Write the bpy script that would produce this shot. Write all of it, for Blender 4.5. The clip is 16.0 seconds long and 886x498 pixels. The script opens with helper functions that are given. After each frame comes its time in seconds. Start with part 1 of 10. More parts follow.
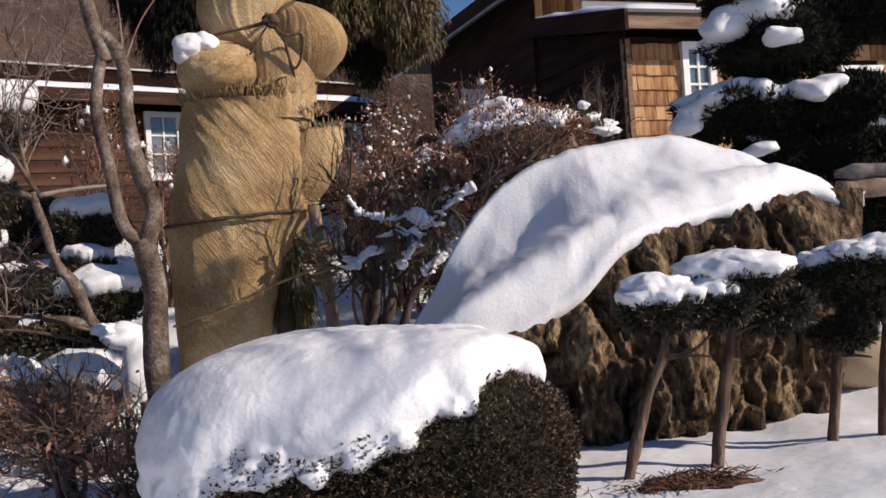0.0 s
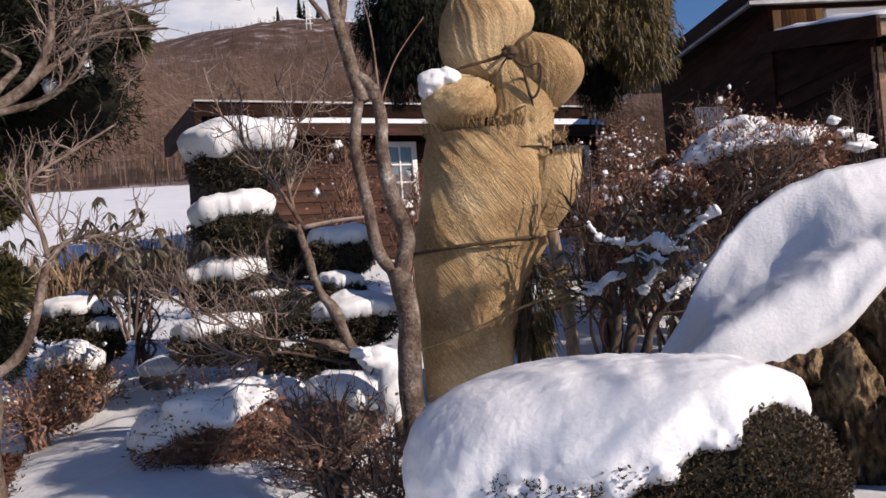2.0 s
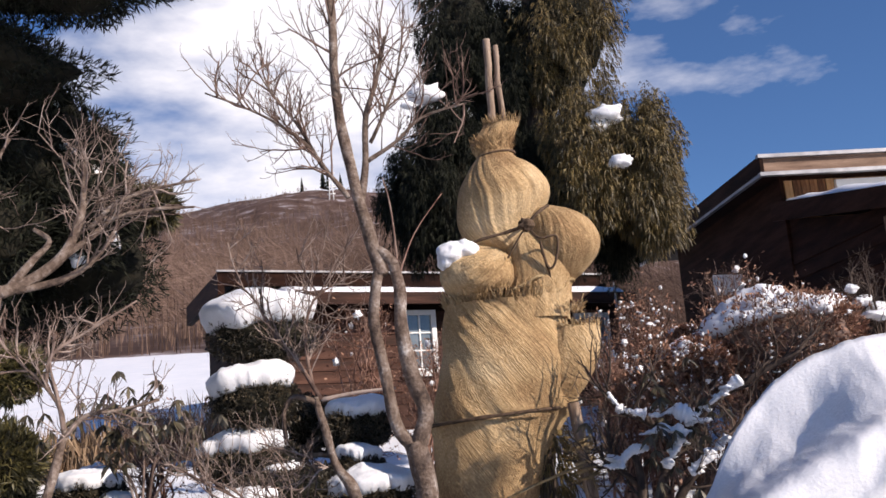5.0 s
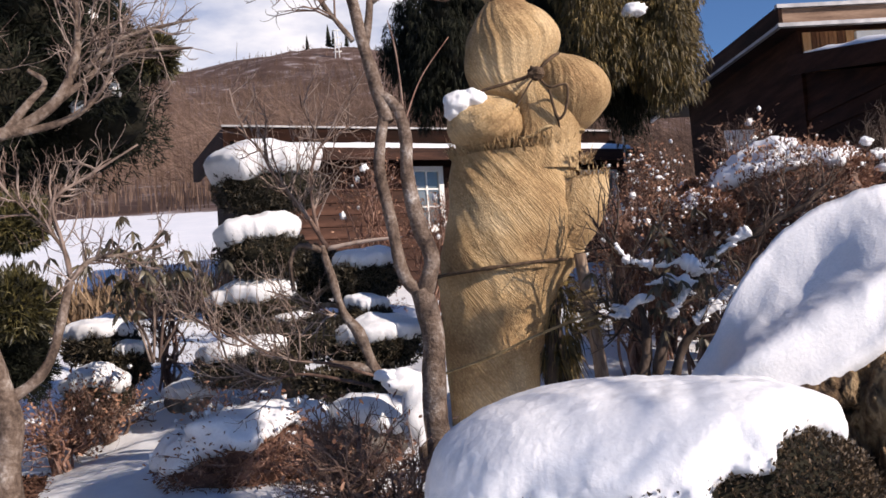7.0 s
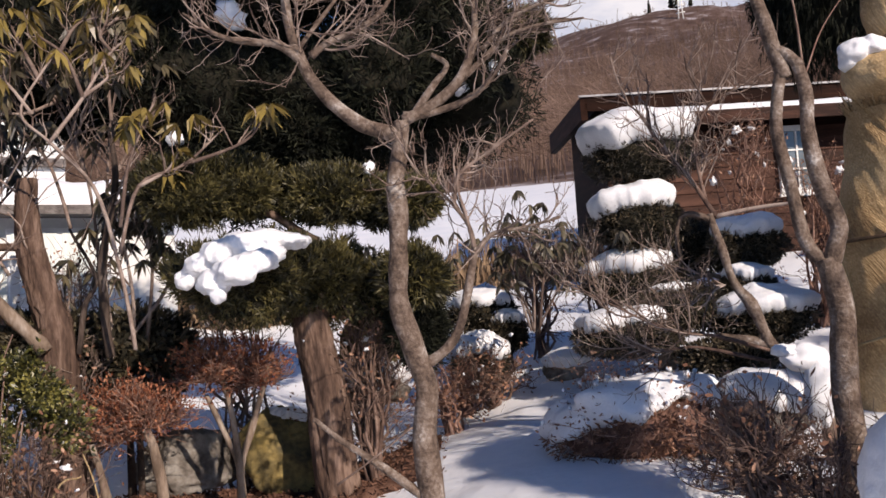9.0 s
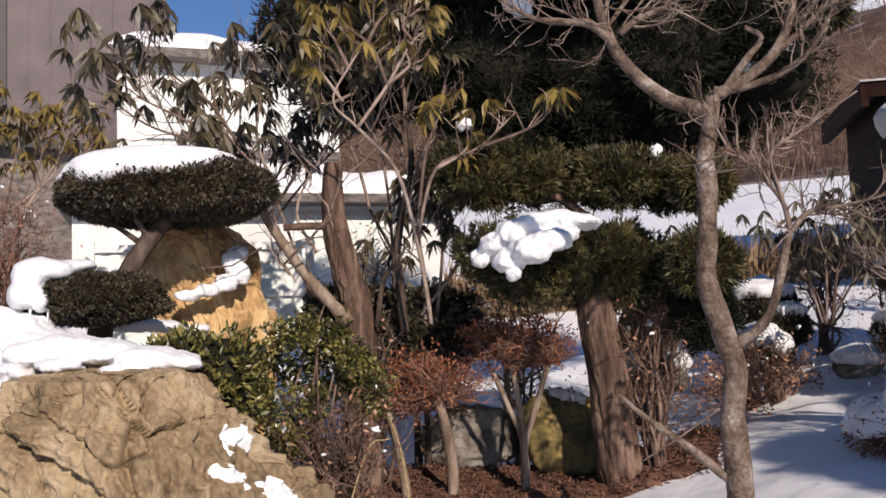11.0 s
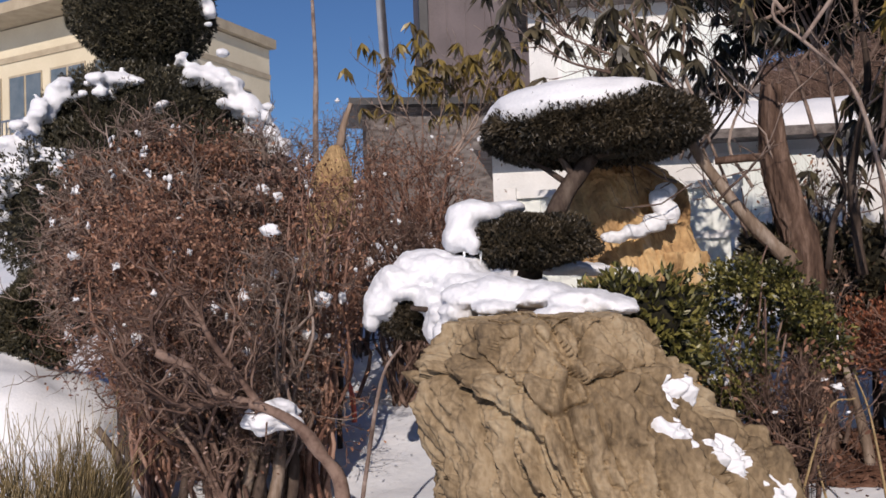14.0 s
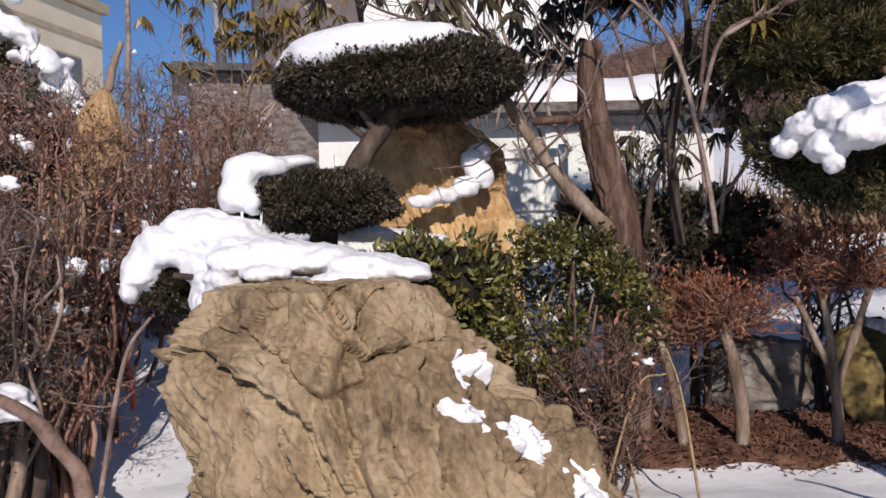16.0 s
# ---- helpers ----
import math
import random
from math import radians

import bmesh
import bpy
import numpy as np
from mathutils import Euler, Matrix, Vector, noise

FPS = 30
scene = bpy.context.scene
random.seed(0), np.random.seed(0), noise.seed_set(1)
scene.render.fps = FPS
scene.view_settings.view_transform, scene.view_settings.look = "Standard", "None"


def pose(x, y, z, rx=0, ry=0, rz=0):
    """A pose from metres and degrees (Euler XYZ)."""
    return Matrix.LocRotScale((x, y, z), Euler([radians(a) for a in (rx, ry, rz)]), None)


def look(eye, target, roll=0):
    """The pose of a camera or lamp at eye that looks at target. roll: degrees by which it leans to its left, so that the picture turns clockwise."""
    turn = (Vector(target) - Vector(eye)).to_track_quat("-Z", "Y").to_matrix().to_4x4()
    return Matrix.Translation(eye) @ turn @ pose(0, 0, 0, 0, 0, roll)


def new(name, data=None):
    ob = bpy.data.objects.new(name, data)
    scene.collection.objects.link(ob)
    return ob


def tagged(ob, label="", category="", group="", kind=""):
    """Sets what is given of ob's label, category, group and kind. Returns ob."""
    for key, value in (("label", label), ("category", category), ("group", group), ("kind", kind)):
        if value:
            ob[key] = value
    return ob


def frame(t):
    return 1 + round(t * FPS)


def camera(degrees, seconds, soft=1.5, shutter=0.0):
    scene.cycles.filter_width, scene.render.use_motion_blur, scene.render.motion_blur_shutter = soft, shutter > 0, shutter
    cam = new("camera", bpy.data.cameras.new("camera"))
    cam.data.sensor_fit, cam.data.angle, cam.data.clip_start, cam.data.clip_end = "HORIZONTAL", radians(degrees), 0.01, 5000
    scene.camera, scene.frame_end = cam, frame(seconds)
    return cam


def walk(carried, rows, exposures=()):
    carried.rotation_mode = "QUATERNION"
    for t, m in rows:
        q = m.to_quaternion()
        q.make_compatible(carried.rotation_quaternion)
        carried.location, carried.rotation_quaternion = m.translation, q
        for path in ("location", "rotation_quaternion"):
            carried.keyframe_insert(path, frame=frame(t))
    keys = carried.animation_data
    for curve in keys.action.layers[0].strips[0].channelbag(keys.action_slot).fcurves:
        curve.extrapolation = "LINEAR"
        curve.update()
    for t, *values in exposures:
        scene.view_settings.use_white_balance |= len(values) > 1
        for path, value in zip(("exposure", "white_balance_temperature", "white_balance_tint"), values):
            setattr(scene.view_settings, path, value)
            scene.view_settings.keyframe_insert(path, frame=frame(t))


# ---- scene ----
cam = camera(50.12, 16.0, soft=1.6, shutter=0.0)
# seconds, place, tilt above the level, turn to the left, lean
ROWS = [
    (0.00, 0.416, 0.058, 1.515, 0.17, -13.22, -4.02),
    (0.50, 0.388, 0.075, 1.520, 0.19, -11.12, -4.28),
    (1.00, 0.350, 0.088, 1.521, 0.03, -6.68, -4.46),
    (1.50, 0.314, 0.053, 1.536, 0.74, -2.89, -4.11),
    (2.00, 0.290, 0.010, 1.556, 2.41, 0.07, -4.24),
    (2.50, 0.281, 0.004, 1.569, 3.81, 1.30, -4.24),
    (3.00, 0.277, -0.000, 1.584, 5.37, 0.70, -4.04),
    (3.50, 0.268, -0.001, 1.609, 7.47, 0.29, -3.61),
    (3.70, 0.260, 0.018, 1.630, 8.56, 0.31, -3.75),
    (4.39, 0.278, -0.000, 1.609, 11.38, 0.44, -4.03),
    (5.11, 0.307, -0.017, 1.584, 12.51, 0.54, -4.49),
    (5.80, 0.325, -0.035, 1.563, 10.27, 0.68, -4.78),
    (6.00, 0.320, -0.001, 1.557, 8.65, 0.74, -4.62),
    (6.50, 0.315, 0.055, 1.539, 5.84, 1.25, -4.53),
    (7.00, 0.302, 0.075, 1.526, 4.13, 1.62, -4.12),
    (7.50, 0.297, 0.085, 1.515, 3.20, 2.65, -4.04),
    (8.00, 0.253, 0.105, 1.510, 2.39, 5.70, -3.75),
    (8.50, 0.159, 0.131, 1.524, 2.56, 12.99, -3.62),
    (9.00, 0.052, 0.117, 1.558, 3.68, 22.38, -3.79),
    (9.20, 0.022, 0.081, 1.571, 4.95, 25.07, -3.57),
    (9.89, -0.058, 0.036, 1.546, 6.63, 30.52, -3.03),
    (10.61, -0.189, -0.045, 1.486, 5.51, 34.33, -2.02),
    (11.30, -0.269, -0.088, 1.461, 2.93, 39.47, -1.49),
    (11.50, -0.388, -0.054, 1.454, 1.97, 42.08, -1.22),
    (12.00, -0.608, 0.003, 1.442, 1.86, 50.07, -2.90),
    (12.50, -0.680, 0.033, 1.460, 2.74, 57.47, -2.50),
    (13.00, -0.624, 0.065, 1.450, 2.91, 60.97, -2.22),
    (13.50, -0.635, 0.097, 1.441, 2.19, 61.09, -1.98),
    (14.00, -0.640, 0.102, 1.441, 1.92, 60.98, -1.93),
    (14.50, -0.623, 0.104, 1.432, 1.94, 60.62, -1.73),
    (15.00, -0.618, 0.166, 1.425, 1.43, 59.14, -1.76),
    (15.50, -0.647, 0.355, 1.377, -0.08, 56.09, -1.43),
    (16.00, -0.971, 0.679, 1.348, 0.60, 52.09, -1.62),
]
PATH = [(t, pose(x, y, z, 90 + tilt, 0, turn) @ pose(0, 0, 0, 0, 0, lean)) for t, x, y, z, tilt, turn, lean in ROWS]
# the film's own exposure: it opens up under the trees' shade and closes towards the sunlit stone
EXPOSURES = [(0.0, -0.16, 7000, 18), (2.2, -0.05, 6950, 19), (3.7, 0.2, 6700, 19), (6.5, 0.25, 6850, 19), (7.5, 0.10, 6900, 19), (9.0, 0.03, 7000, 20), (11.3, -0.14, 7000, 19), (12.5, -0.48, 6750, 19), (14.5, -0.52, 6680, 19), (16.0, -0.32, 6560, 19)]
walk(cam, PATH, EXPOSURES)

# ---- world, sun, exposure ----
SUN_TURN, SUN_HEIGHT = -34.0, 28.0  # degrees: bearing from +x towards +y, height
world = bpy.data.worlds.new("sky")
scene.world = world
world.use_nodes = True
nt = world.node_tree
nt.nodes.clear()
sky = nt.nodes.new("ShaderNodeTexSky")
sky.sky_type = "NISHITA"
sky.sun_disc = False
sky.sun_elevation = radians(SUN_HEIGHT)
sky.sun_rotation = radians(90 - SUN_TURN)
sky.air_density, sky.dust_density, sky.ozone_density = 1.0, 0.0, 4.0
coord = nt.nodes.new("ShaderNodeTexCoord")
mapping = nt.nodes.new("ShaderNodeMapping")
mapping.inputs["Scale"].default_value = (1.2, 1.2, 3.2)
mapping.inputs["Location"].default_value = (0.35, 0.1, 0.2)
puffs = nt.nodes.new("ShaderNodeTexNoise")
puffs.inputs["Scale"].default_value = 2.1
puffs.inputs["Detail"].default_value = 7
puffs.inputs["Roughness"].default_value = 0.55
ramp = nt.nodes.new("ShaderNodeValToRGB")
ramp.color_ramp.elements[0].position = 0.57
ramp.color_ramp.elements[1].position = 0.74
cloud = nt.nodes.new("ShaderNodeMix")
cloud.data_type = "RGBA"
cloud.inputs[7].default_value = (10.0, 10.4, 11.0, 1)
back = nt.nodes.new("ShaderNodeBackground")
back.inputs["Strength"].default_value = 0.085
out = nt.nodes.new("ShaderNodeOutputWorld")
# a cloud bank rises over the wooded hill, thinner puffs elsewhere
bank = nt.nodes.new("ShaderNodeVectorMath")
bank.operation = "DISTANCE"
bank.inputs[1].default_value = (-0.17, 0.89, 0.385)
bank_fall = nt.nodes.new("ShaderNodeMapRange")
bank_fall.inputs[1].default_value, bank_fall.inputs[2].default_value = 0.05, 0.42
bank_fall.inputs[3].default_value, bank_fall.inputs[4].default_value = 0.33, -0.06
plus = nt.nodes.new("ShaderNodeMath")
nt.links.new(coord.outputs["Generated"], mapping.inputs["Vector"])
nt.links.new(coord.outputs["Generated"], bank.inputs[0])
nt.links.new(bank.outputs["Value"], bank_fall.inputs[0])
nt.links.new(mapping.outputs["Vector"], puffs.inputs["Vector"])
nt.links.new(puffs.outputs["Fac"], plus.inputs[0])
nt.links.new(bank_fall.outputs[0], plus.inputs[1])
nt.links.new(plus.outputs[0], ramp.inputs["Fac"])
nt.links.new(ramp.outputs["Color"], cloud.inputs["Factor"])
deep = nt.nodes.new("ShaderNodeMix")
deep.data_type = "RGBA"
deep.blend_type = "MULTIPLY"
deep.inputs["Factor"].default_value = 1.0
deep.inputs[7].default_value = (0.64, 0.88, 1.13, 1)
nt.links.new(sky.outputs["Color"], deep.inputs[6])
nt.links.new(deep.outputs[2], cloud.inputs[6])
nt.links.new(cloud.outputs[2], back.inputs["Color"])
nt.links.new(back.outputs["Background"], out.inputs["Surface"])

sun_data = bpy.data.lights.new("sun", "SUN")
sun_data.energy, sun_data.angle, sun_data.color = 5.0, radians(0.53), (1.0, 0.93, 0.82)
sun = new("sun", sun_data)
sun.matrix_world = look((40 * math.cos(radians(SUN_TURN)), 40 * math.sin(radians(SUN_TURN)), 40 * math.tan(radians(SUN_HEIGHT))), (0, 0, 0))


# ---- mesh helpers ----
def lattice_hash(i, j, k, seed):
    n = (i * 374761393 + j * 668265263 + k * 2147483647 + seed * 974634777) & 0xFFFFFFFF
    n = ((n ^ (n >> 13)) * 1274126177) & 0xFFFFFFFF
    return ((n ^ (n >> 16)) & 0xFFFF) / 32767.5 - 1.0


def vnoise(p, scale=1.0, seed=0):
    """Smooth value noise from -1 to 1 at an array of points."""
    q = np.asarray(p, float) * scale
    b = np.floor(q).astype(np.int64)
    f = q - b
    f = f * f * (3 - 2 * f)
    total = 0
    for dx in (0, 1):
        for dy in (0, 1):
            for dz in (0, 1):
                w = (f[:, 0] if dx else 1 - f[:, 0]) * (f[:, 1] if dy else 1 - f[:, 1]) * (f[:, 2] if dz else 1 - f[:, 2])
                total = total + w * lattice_hash(b[:, 0] + dx, b[:, 1] + dy, b[:, 2] + dz, seed)
    return total


def fnoise(p, scale=1.0, seed=0, octaves=4, gain=0.5):
    return sum(vnoise(p, scale * 2 ** k, seed + 17 * k) * gain ** k for k in range(octaves))


class Geo:
    """Collects vertices and faces of one mesh."""

    def __init__(self):
        self.v, self.q, self.t, self.n = [], [], [], 0

    def add(self, v, q=None, t=None):
        v = np.asarray(v, float).reshape(-1, 3)
        if q is not None and len(q):
            self.q.append(np.asarray(q, np.int64).reshape(-1, 4) + self.n)
        if t is not None and len(t):
            self.t.append(np.asarray(t, np.int64).reshape(-1, 3) + self.n)
        self.v.append(v)
        self.n += len(v)
        return self

    def mesh(self, name, material, smooth=True, origin=(0, 0, 0)):
        v = (np.concatenate(self.v) if self.v else np.zeros((0, 3))) - np.asarray(origin, float)
        q = np.concatenate(self.q) if self.q else np.zeros((0, 4), np.int64)
        t = np.concatenate(self.t) if self.t else np.zeros((0, 3), np.int64)
        me = bpy.data.meshes.new(name)
        me.vertices.add(len(v))
        me.vertices.foreach_set("co", v.astype(np.float32).ravel())
        me.loops.add(4 * len(q) + 3 * len(t))
        me.loops.foreach_set("vertex_index", np.concatenate([q.ravel(), t.ravel()]).astype(np.int32))
        me.polygons.add(len(q) + len(t))
        starts = np.concatenate([np.arange(len(q)) * 4, 4 * len(q) + np.arange(len(t)) * 3])
        me.polygons.foreach_set("loop_start", starts.astype(np.int32))
        me.polygons.foreach_set("use_smooth", np.full(len(q) + len(t), smooth))
        me.update(calc_edges=True)
        me.validate()
        me.materials.append(material)
        return me


def thing(name, at, label, category, group=""):
    """An Empty at a thing's base that carries its parts."""
    ob = new(name)
    ob.location = at
    ob.empty_display_size = 0.1
    ob["base_x"], ob["base_y"], ob["base_z"] = at
    return tagged(ob, label, category, group)


def settle(th, about, grow, shift=(0, 0, 0)):
    """Set a finished thing further off or nearer along its lines from a point, at the size it then has."""
    th.location = Vector(about) + (th.location - Vector(about)) * grow + Vector(shift)
    th.scale = (grow, grow, grow)
    return th


def root_of(ob):
    while ob.parent:
        ob = ob.parent
    return ob


def part(name, geo, material, parent, label="", smooth=True, kind=""):
    r = root_of(parent)
    ob = new(name, geo.mesh(name, material, smooth, r.location))
    ob.parent = parent
    return tagged(ob, label, kind=kind)


def solo(name, geo, material, label, category="", kind="", smooth=True, group=""):
    ob = new(name, geo.mesh(name, material, smooth))
    return tagged(ob, label, category, group, kind)


def turned(v, degrees):
    a = radians(degrees)
    v = np.asarray(v, float)
    return np.stack([v[:, 0] * math.cos(a) - v[:, 1] * math.sin(a), v[:, 0] * math.sin(a) + v[:, 1] * math.cos(a), v[:, 2]], 1)


def tube(geo, path, radii, sides=6, bumpy=0.0, seed=0, cap=True):
    p = np.asarray(path, float)
    n = len(p)
    r = np.interp(np.linspace(0, 1, n), np.linspace(0, 1, len(radii)), radii) if len(radii) != n else np.asarray(radii, float)
    d = np.gradient(p, axis=0)
    d /= np.linalg.norm(d, axis=1)[:, None] + 1e-9
    ref = np.where(np.abs(d[:, 2:3]) > 0.9, np.array([[1.0, 0, 0]]), np.array([[0, 0, 1.0]]))
    a = np.cross(d, ref)
    for k in range(1, n):  # keep the frames from spinning
        c = a[k - 1] - d[k] * (a[k - 1] @ d[k])
        if np.linalg.norm(c) > 1e-6:
            a[k] = c
    a /= np.linalg.norm(a, axis=1)[:, None] + 1e-9
    b = np.cross(d, a)
    th = np.arange(sides) * 2 * np.pi / sides
    v = p[:, None, :] + r[:, None, None] * (np.cos(th)[None, :, None] * a[:, None, :] + np.sin(th)[None, :, None] * b[:, None, :])
    v = v.reshape(-1, 3)
    if bumpy:
        v = v + (v - np.repeat(p, sides, 0)) * (bumpy * vnoise(v, 9, seed))[:, None]
    i, j = np.meshgrid(np.arange(n - 1), np.arange(sides), indexing="ij")
    i, j = i.ravel(), j.ravel()
    k = (j + 1) % sides
    q = np.stack([i * sides + j, i * sides + k, (i + 1) * sides + k, (i + 1) * sides + j], 1)
    t = []
    if cap and sides > 2:
        t = [(0, m + 1, m) for m in range(1, sides - 1)] + [((n - 1) * sides, (n - 1) * sides + m, (n - 1) * sides + m + 1) for m in range(1, sides - 1)]
    geo.add(v, q, t)


def smooth_path(points, per=5):
    """A rounder line through a few points."""
    p = np.asarray(points, float)
    if len(p) < 3:
        s = np.linspace(0, 1, per + 1)[:, None]
        return p[0] * (1 - s) + p[-1] * s
    e = np.vstack([2 * p[0] - p[1], p, 2 * p[-1] - p[-2]])
    out_points = []
    for k in range(1, len(e) - 2):
        for s in np.linspace(0, 1, per, endpoint=False):
            a, b, c, d = e[k - 1], e[k], e[k + 1], e[k + 2]
            out_points.append(0.5 * (2 * b + (c - a) * s + (2 * a - 5 * b + 4 * c - d) * s * s + (3 * b - a - 3 * c + d) * s ** 3))
    out_points.append(p[-1])
    return np.array(out_points)


def box(geo, lo, hi, about=(0, 0, 0), turn=0.0):
    """A box between two corners, in a frame at 'about' turned by so many degrees."""
    (x0, y0, z0), (x1, y1, z1) = lo, hi
    v = np.array([(x, y, z) for z in (z0, z1) for x, y in ((x0, y0), (x1, y0), (x1, y1), (x0, y1))], float)
    v = turned(v, turn) + np.asarray(about, float)
    geo.add(v, [(3, 2, 1, 0), (4, 5, 6, 7), (0, 1, 5, 4), (1, 2, 6, 5), (2, 3, 7, 6), (3, 0, 4, 7)])


def sphere_grid(nu, nv, top=0.0, bottom=np.pi):
    th = np.linspace(top, bottom, nv)
    ph = np.arange(nu) * 2 * np.pi / nu
    T, H = np.meshgrid(th, ph, indexing="ij")
    d = np.stack([np.sin(T) * np.cos(H), np.sin(T) * np.sin(H), np.cos(T)], 2).reshape(-1, 3)
    i, j = np.meshgrid(np.arange(nv - 1), np.arange(nu), indexing="ij")
    i, j = i.ravel(), j.ravel()
    k = (j + 1) % nu
    return d, np.stack([i * nu + j, (i + 1) * nu + j, (i + 1) * nu + k, i * nu + k], 1)


def lump(d, amp, scale, seed, boxy=2.0):
    full = 1 + amp * fnoise(d + 3.1, scale, seed, 3)
    if boxy != 2.0:
        full = full / (np.abs(d) ** boxy).sum(1) ** (1 / boxy)
    return full


def blob(geo, c, radii, turn=0.0, amp=0.12, scale=1.6, seed=0, nu=40, nv=24, boxy=2.0):
    d, q = sphere_grid(nu, nv)
    v = d * np.asarray(radii) * lump(d, amp, scale, seed, boxy)[:, None]
    geo.add(turned(v, turn) + np.asarray(c), q)


def snow_shell(geo, c, radii, turn=0.0, reach=75.0, lean=0.0, toward=0.0, th=0.06, amp=0.12, scale=1.6, seed=0, rag=10.0, nu=72, nv=18, boxy=2.0, dip=None):
    """Snow lying on the ellipsoid that blob() makes with the same numbers: it reaches 'reach' degrees down from the top,
    'lean' more on the side 'toward' (degrees), with a ragged, rounded rim."""
    ph = np.arange(nu) * 2 * np.pi / nu
    ring = np.stack([np.cos(ph), np.sin(ph), np.zeros(nu)], 1)
    rim = np.radians(reach + lean * np.cos(ph - radians(toward)) + rag * fnoise(ring * 1.4, 2.0, seed + 5, 3, 0.5) + rag * 0.28 * fnoise(ring * 1.4, 11.0, seed + 6, 2, 0.5))
    if dip:
        off = (np.degrees(ph) - dip[0] + 180) % 360 - 180
        rim = rim - np.radians(dip[1]) * np.exp(-(off / dip[2]) ** 2)
    rim = np.clip(rim, 0.15, 2.6)
    s = np.linspace(0, 1, nv)
    T = s[:, None] * rim[None, :]
    H = np.broadcast_to(ph, T.shape)
    d = np.stack([np.sin(T) * np.cos(H), np.sin(T) * np.sin(H), np.cos(T)], 2).reshape(-1, 3)
    base = d * np.asarray(radii) * lump(d, amp, scale, seed, boxy)[:, None]
    fat = np.sqrt(np.clip((rim[None, :] - T) / min(0.16, 1.6 * th / float(np.mean(radii))), 0, 1))
    fat = fat.ravel() * th * (1 + 0.14 * fnoise(base * (0.25 / max(th, 0.02)), 0.8, seed + 9, 4))
    grow = d + np.array([0, 0, 0.9])
    grow /= np.linalg.norm(grow, axis=1)[:, None]
    top = base + grow * fat[:, None] + 0.008 * (vnoise(base, 26, seed + 3) * (fat / th))[:, None]
    under = base * 0.9
    i, j = np.meshgrid(np.arange(nv - 1), np.arange(nu), indexing="ij")
    i, j = i.ravel(), j.ravel()
    k = (j + 1) % nu
    q = np.stack([i * nu + j, (i + 1) * nu + j, (i + 1) * nu + k, i * nu + k], 1)
    n = nv * nu
    low = under.reshape(nv, nu, 3)[-1]
    jj = np.arange(nu)
    kk = (jj + 1) % nu
    last = (nv - 1) * nu
    q2 = np.stack([last + jj, n + jj, n + kk, last + kk], 1)
    v = np.vstack([top, low, low.mean(0)])
    t = np.stack([n + jj, np.full(nu, n + nu), n + kk], 1)
    geo.add(turned(v, turn) + np.asarray(c), np.vstack([q, q2]), t)


def random_dirs(n, rng):
    v = rng.normal(size=(n, 3))
    return v / np.linalg.norm(v, axis=1)[:, None]


def blades(geo, base, along, width, rng, droop=0.0):
    """One narrow, bent leaf or needle spray per row."""
    n = len(base)
    side = np.cross(along, random_dirs(n, rng))
    side /= np.linalg.norm(side, axis=1)[:, None] + 1e-9
    L = np.linalg.norm(along, axis=1)[:, None]
    w = side * (width if np.ndim(width) else np.full(n, width))[:, None] * 0.5
    mid = base + along * 0.55
    tip = base + along + np.array([0, 0, -1.0]) * (droop * L)
    v = np.stack([base - w * 0.4, base + w * 0.4, mid + w, tip, mid - w], 1).reshape(-1, 3)
    i = np.arange(n) * 5
    geo.add(v, np.stack([i, i + 1, i + 2, i + 4], 1), np.stack([i + 4, i + 2, i + 3], 1))


def leafy(geo, c, radii, turn, n, size, seed, amp=0.12, scale=1.6, width=0.3, per=3, zlo=-1.0, zhi=1.0, depth=0.25, droop=0.0, up=0.25, boxy=2.0):
    """Tufts of small leaves over a lumpy ellipsoid."""
    rng = np.random.default_rng(seed + 1000)
    d = random_dirs(int(n * 1.6), rng)
    d = d[(d[:, 2] >= zlo) & (d[:, 2] <= zhi)][:n]
    rad = np.asarray(radii, float)
    shell = 1 - depth * rng.random(len(d)) ** 2 + 0.05 * rng.random(len(d))
    p = d * rad * (lump(d, amp, scale, seed, boxy) * shell)[:, None]
    nrm = d / rad
    nrm /= np.linalg.norm(nrm, axis=1)[:, None]
    p, nrm = np.repeat(p, per, 0), np.repeat(nrm, per, 0)
    a = nrm + 0.9 * random_dirs(len(p), rng) + np.array([0, 0, up])
    a *= (size * (0.6 + 0.8 * rng.random(len(p))) / np.linalg.norm(a, axis=1))[:, None]
    g = Geo()
    blades(g, p, a, size * width * (0.7 + 0.6 * rng.random(len(p))), rng, droop)
    geo.add(turned(np.concatenate(g.v), turn) + np.asarray(c), np.concatenate(g.q), np.concatenate(g.t))


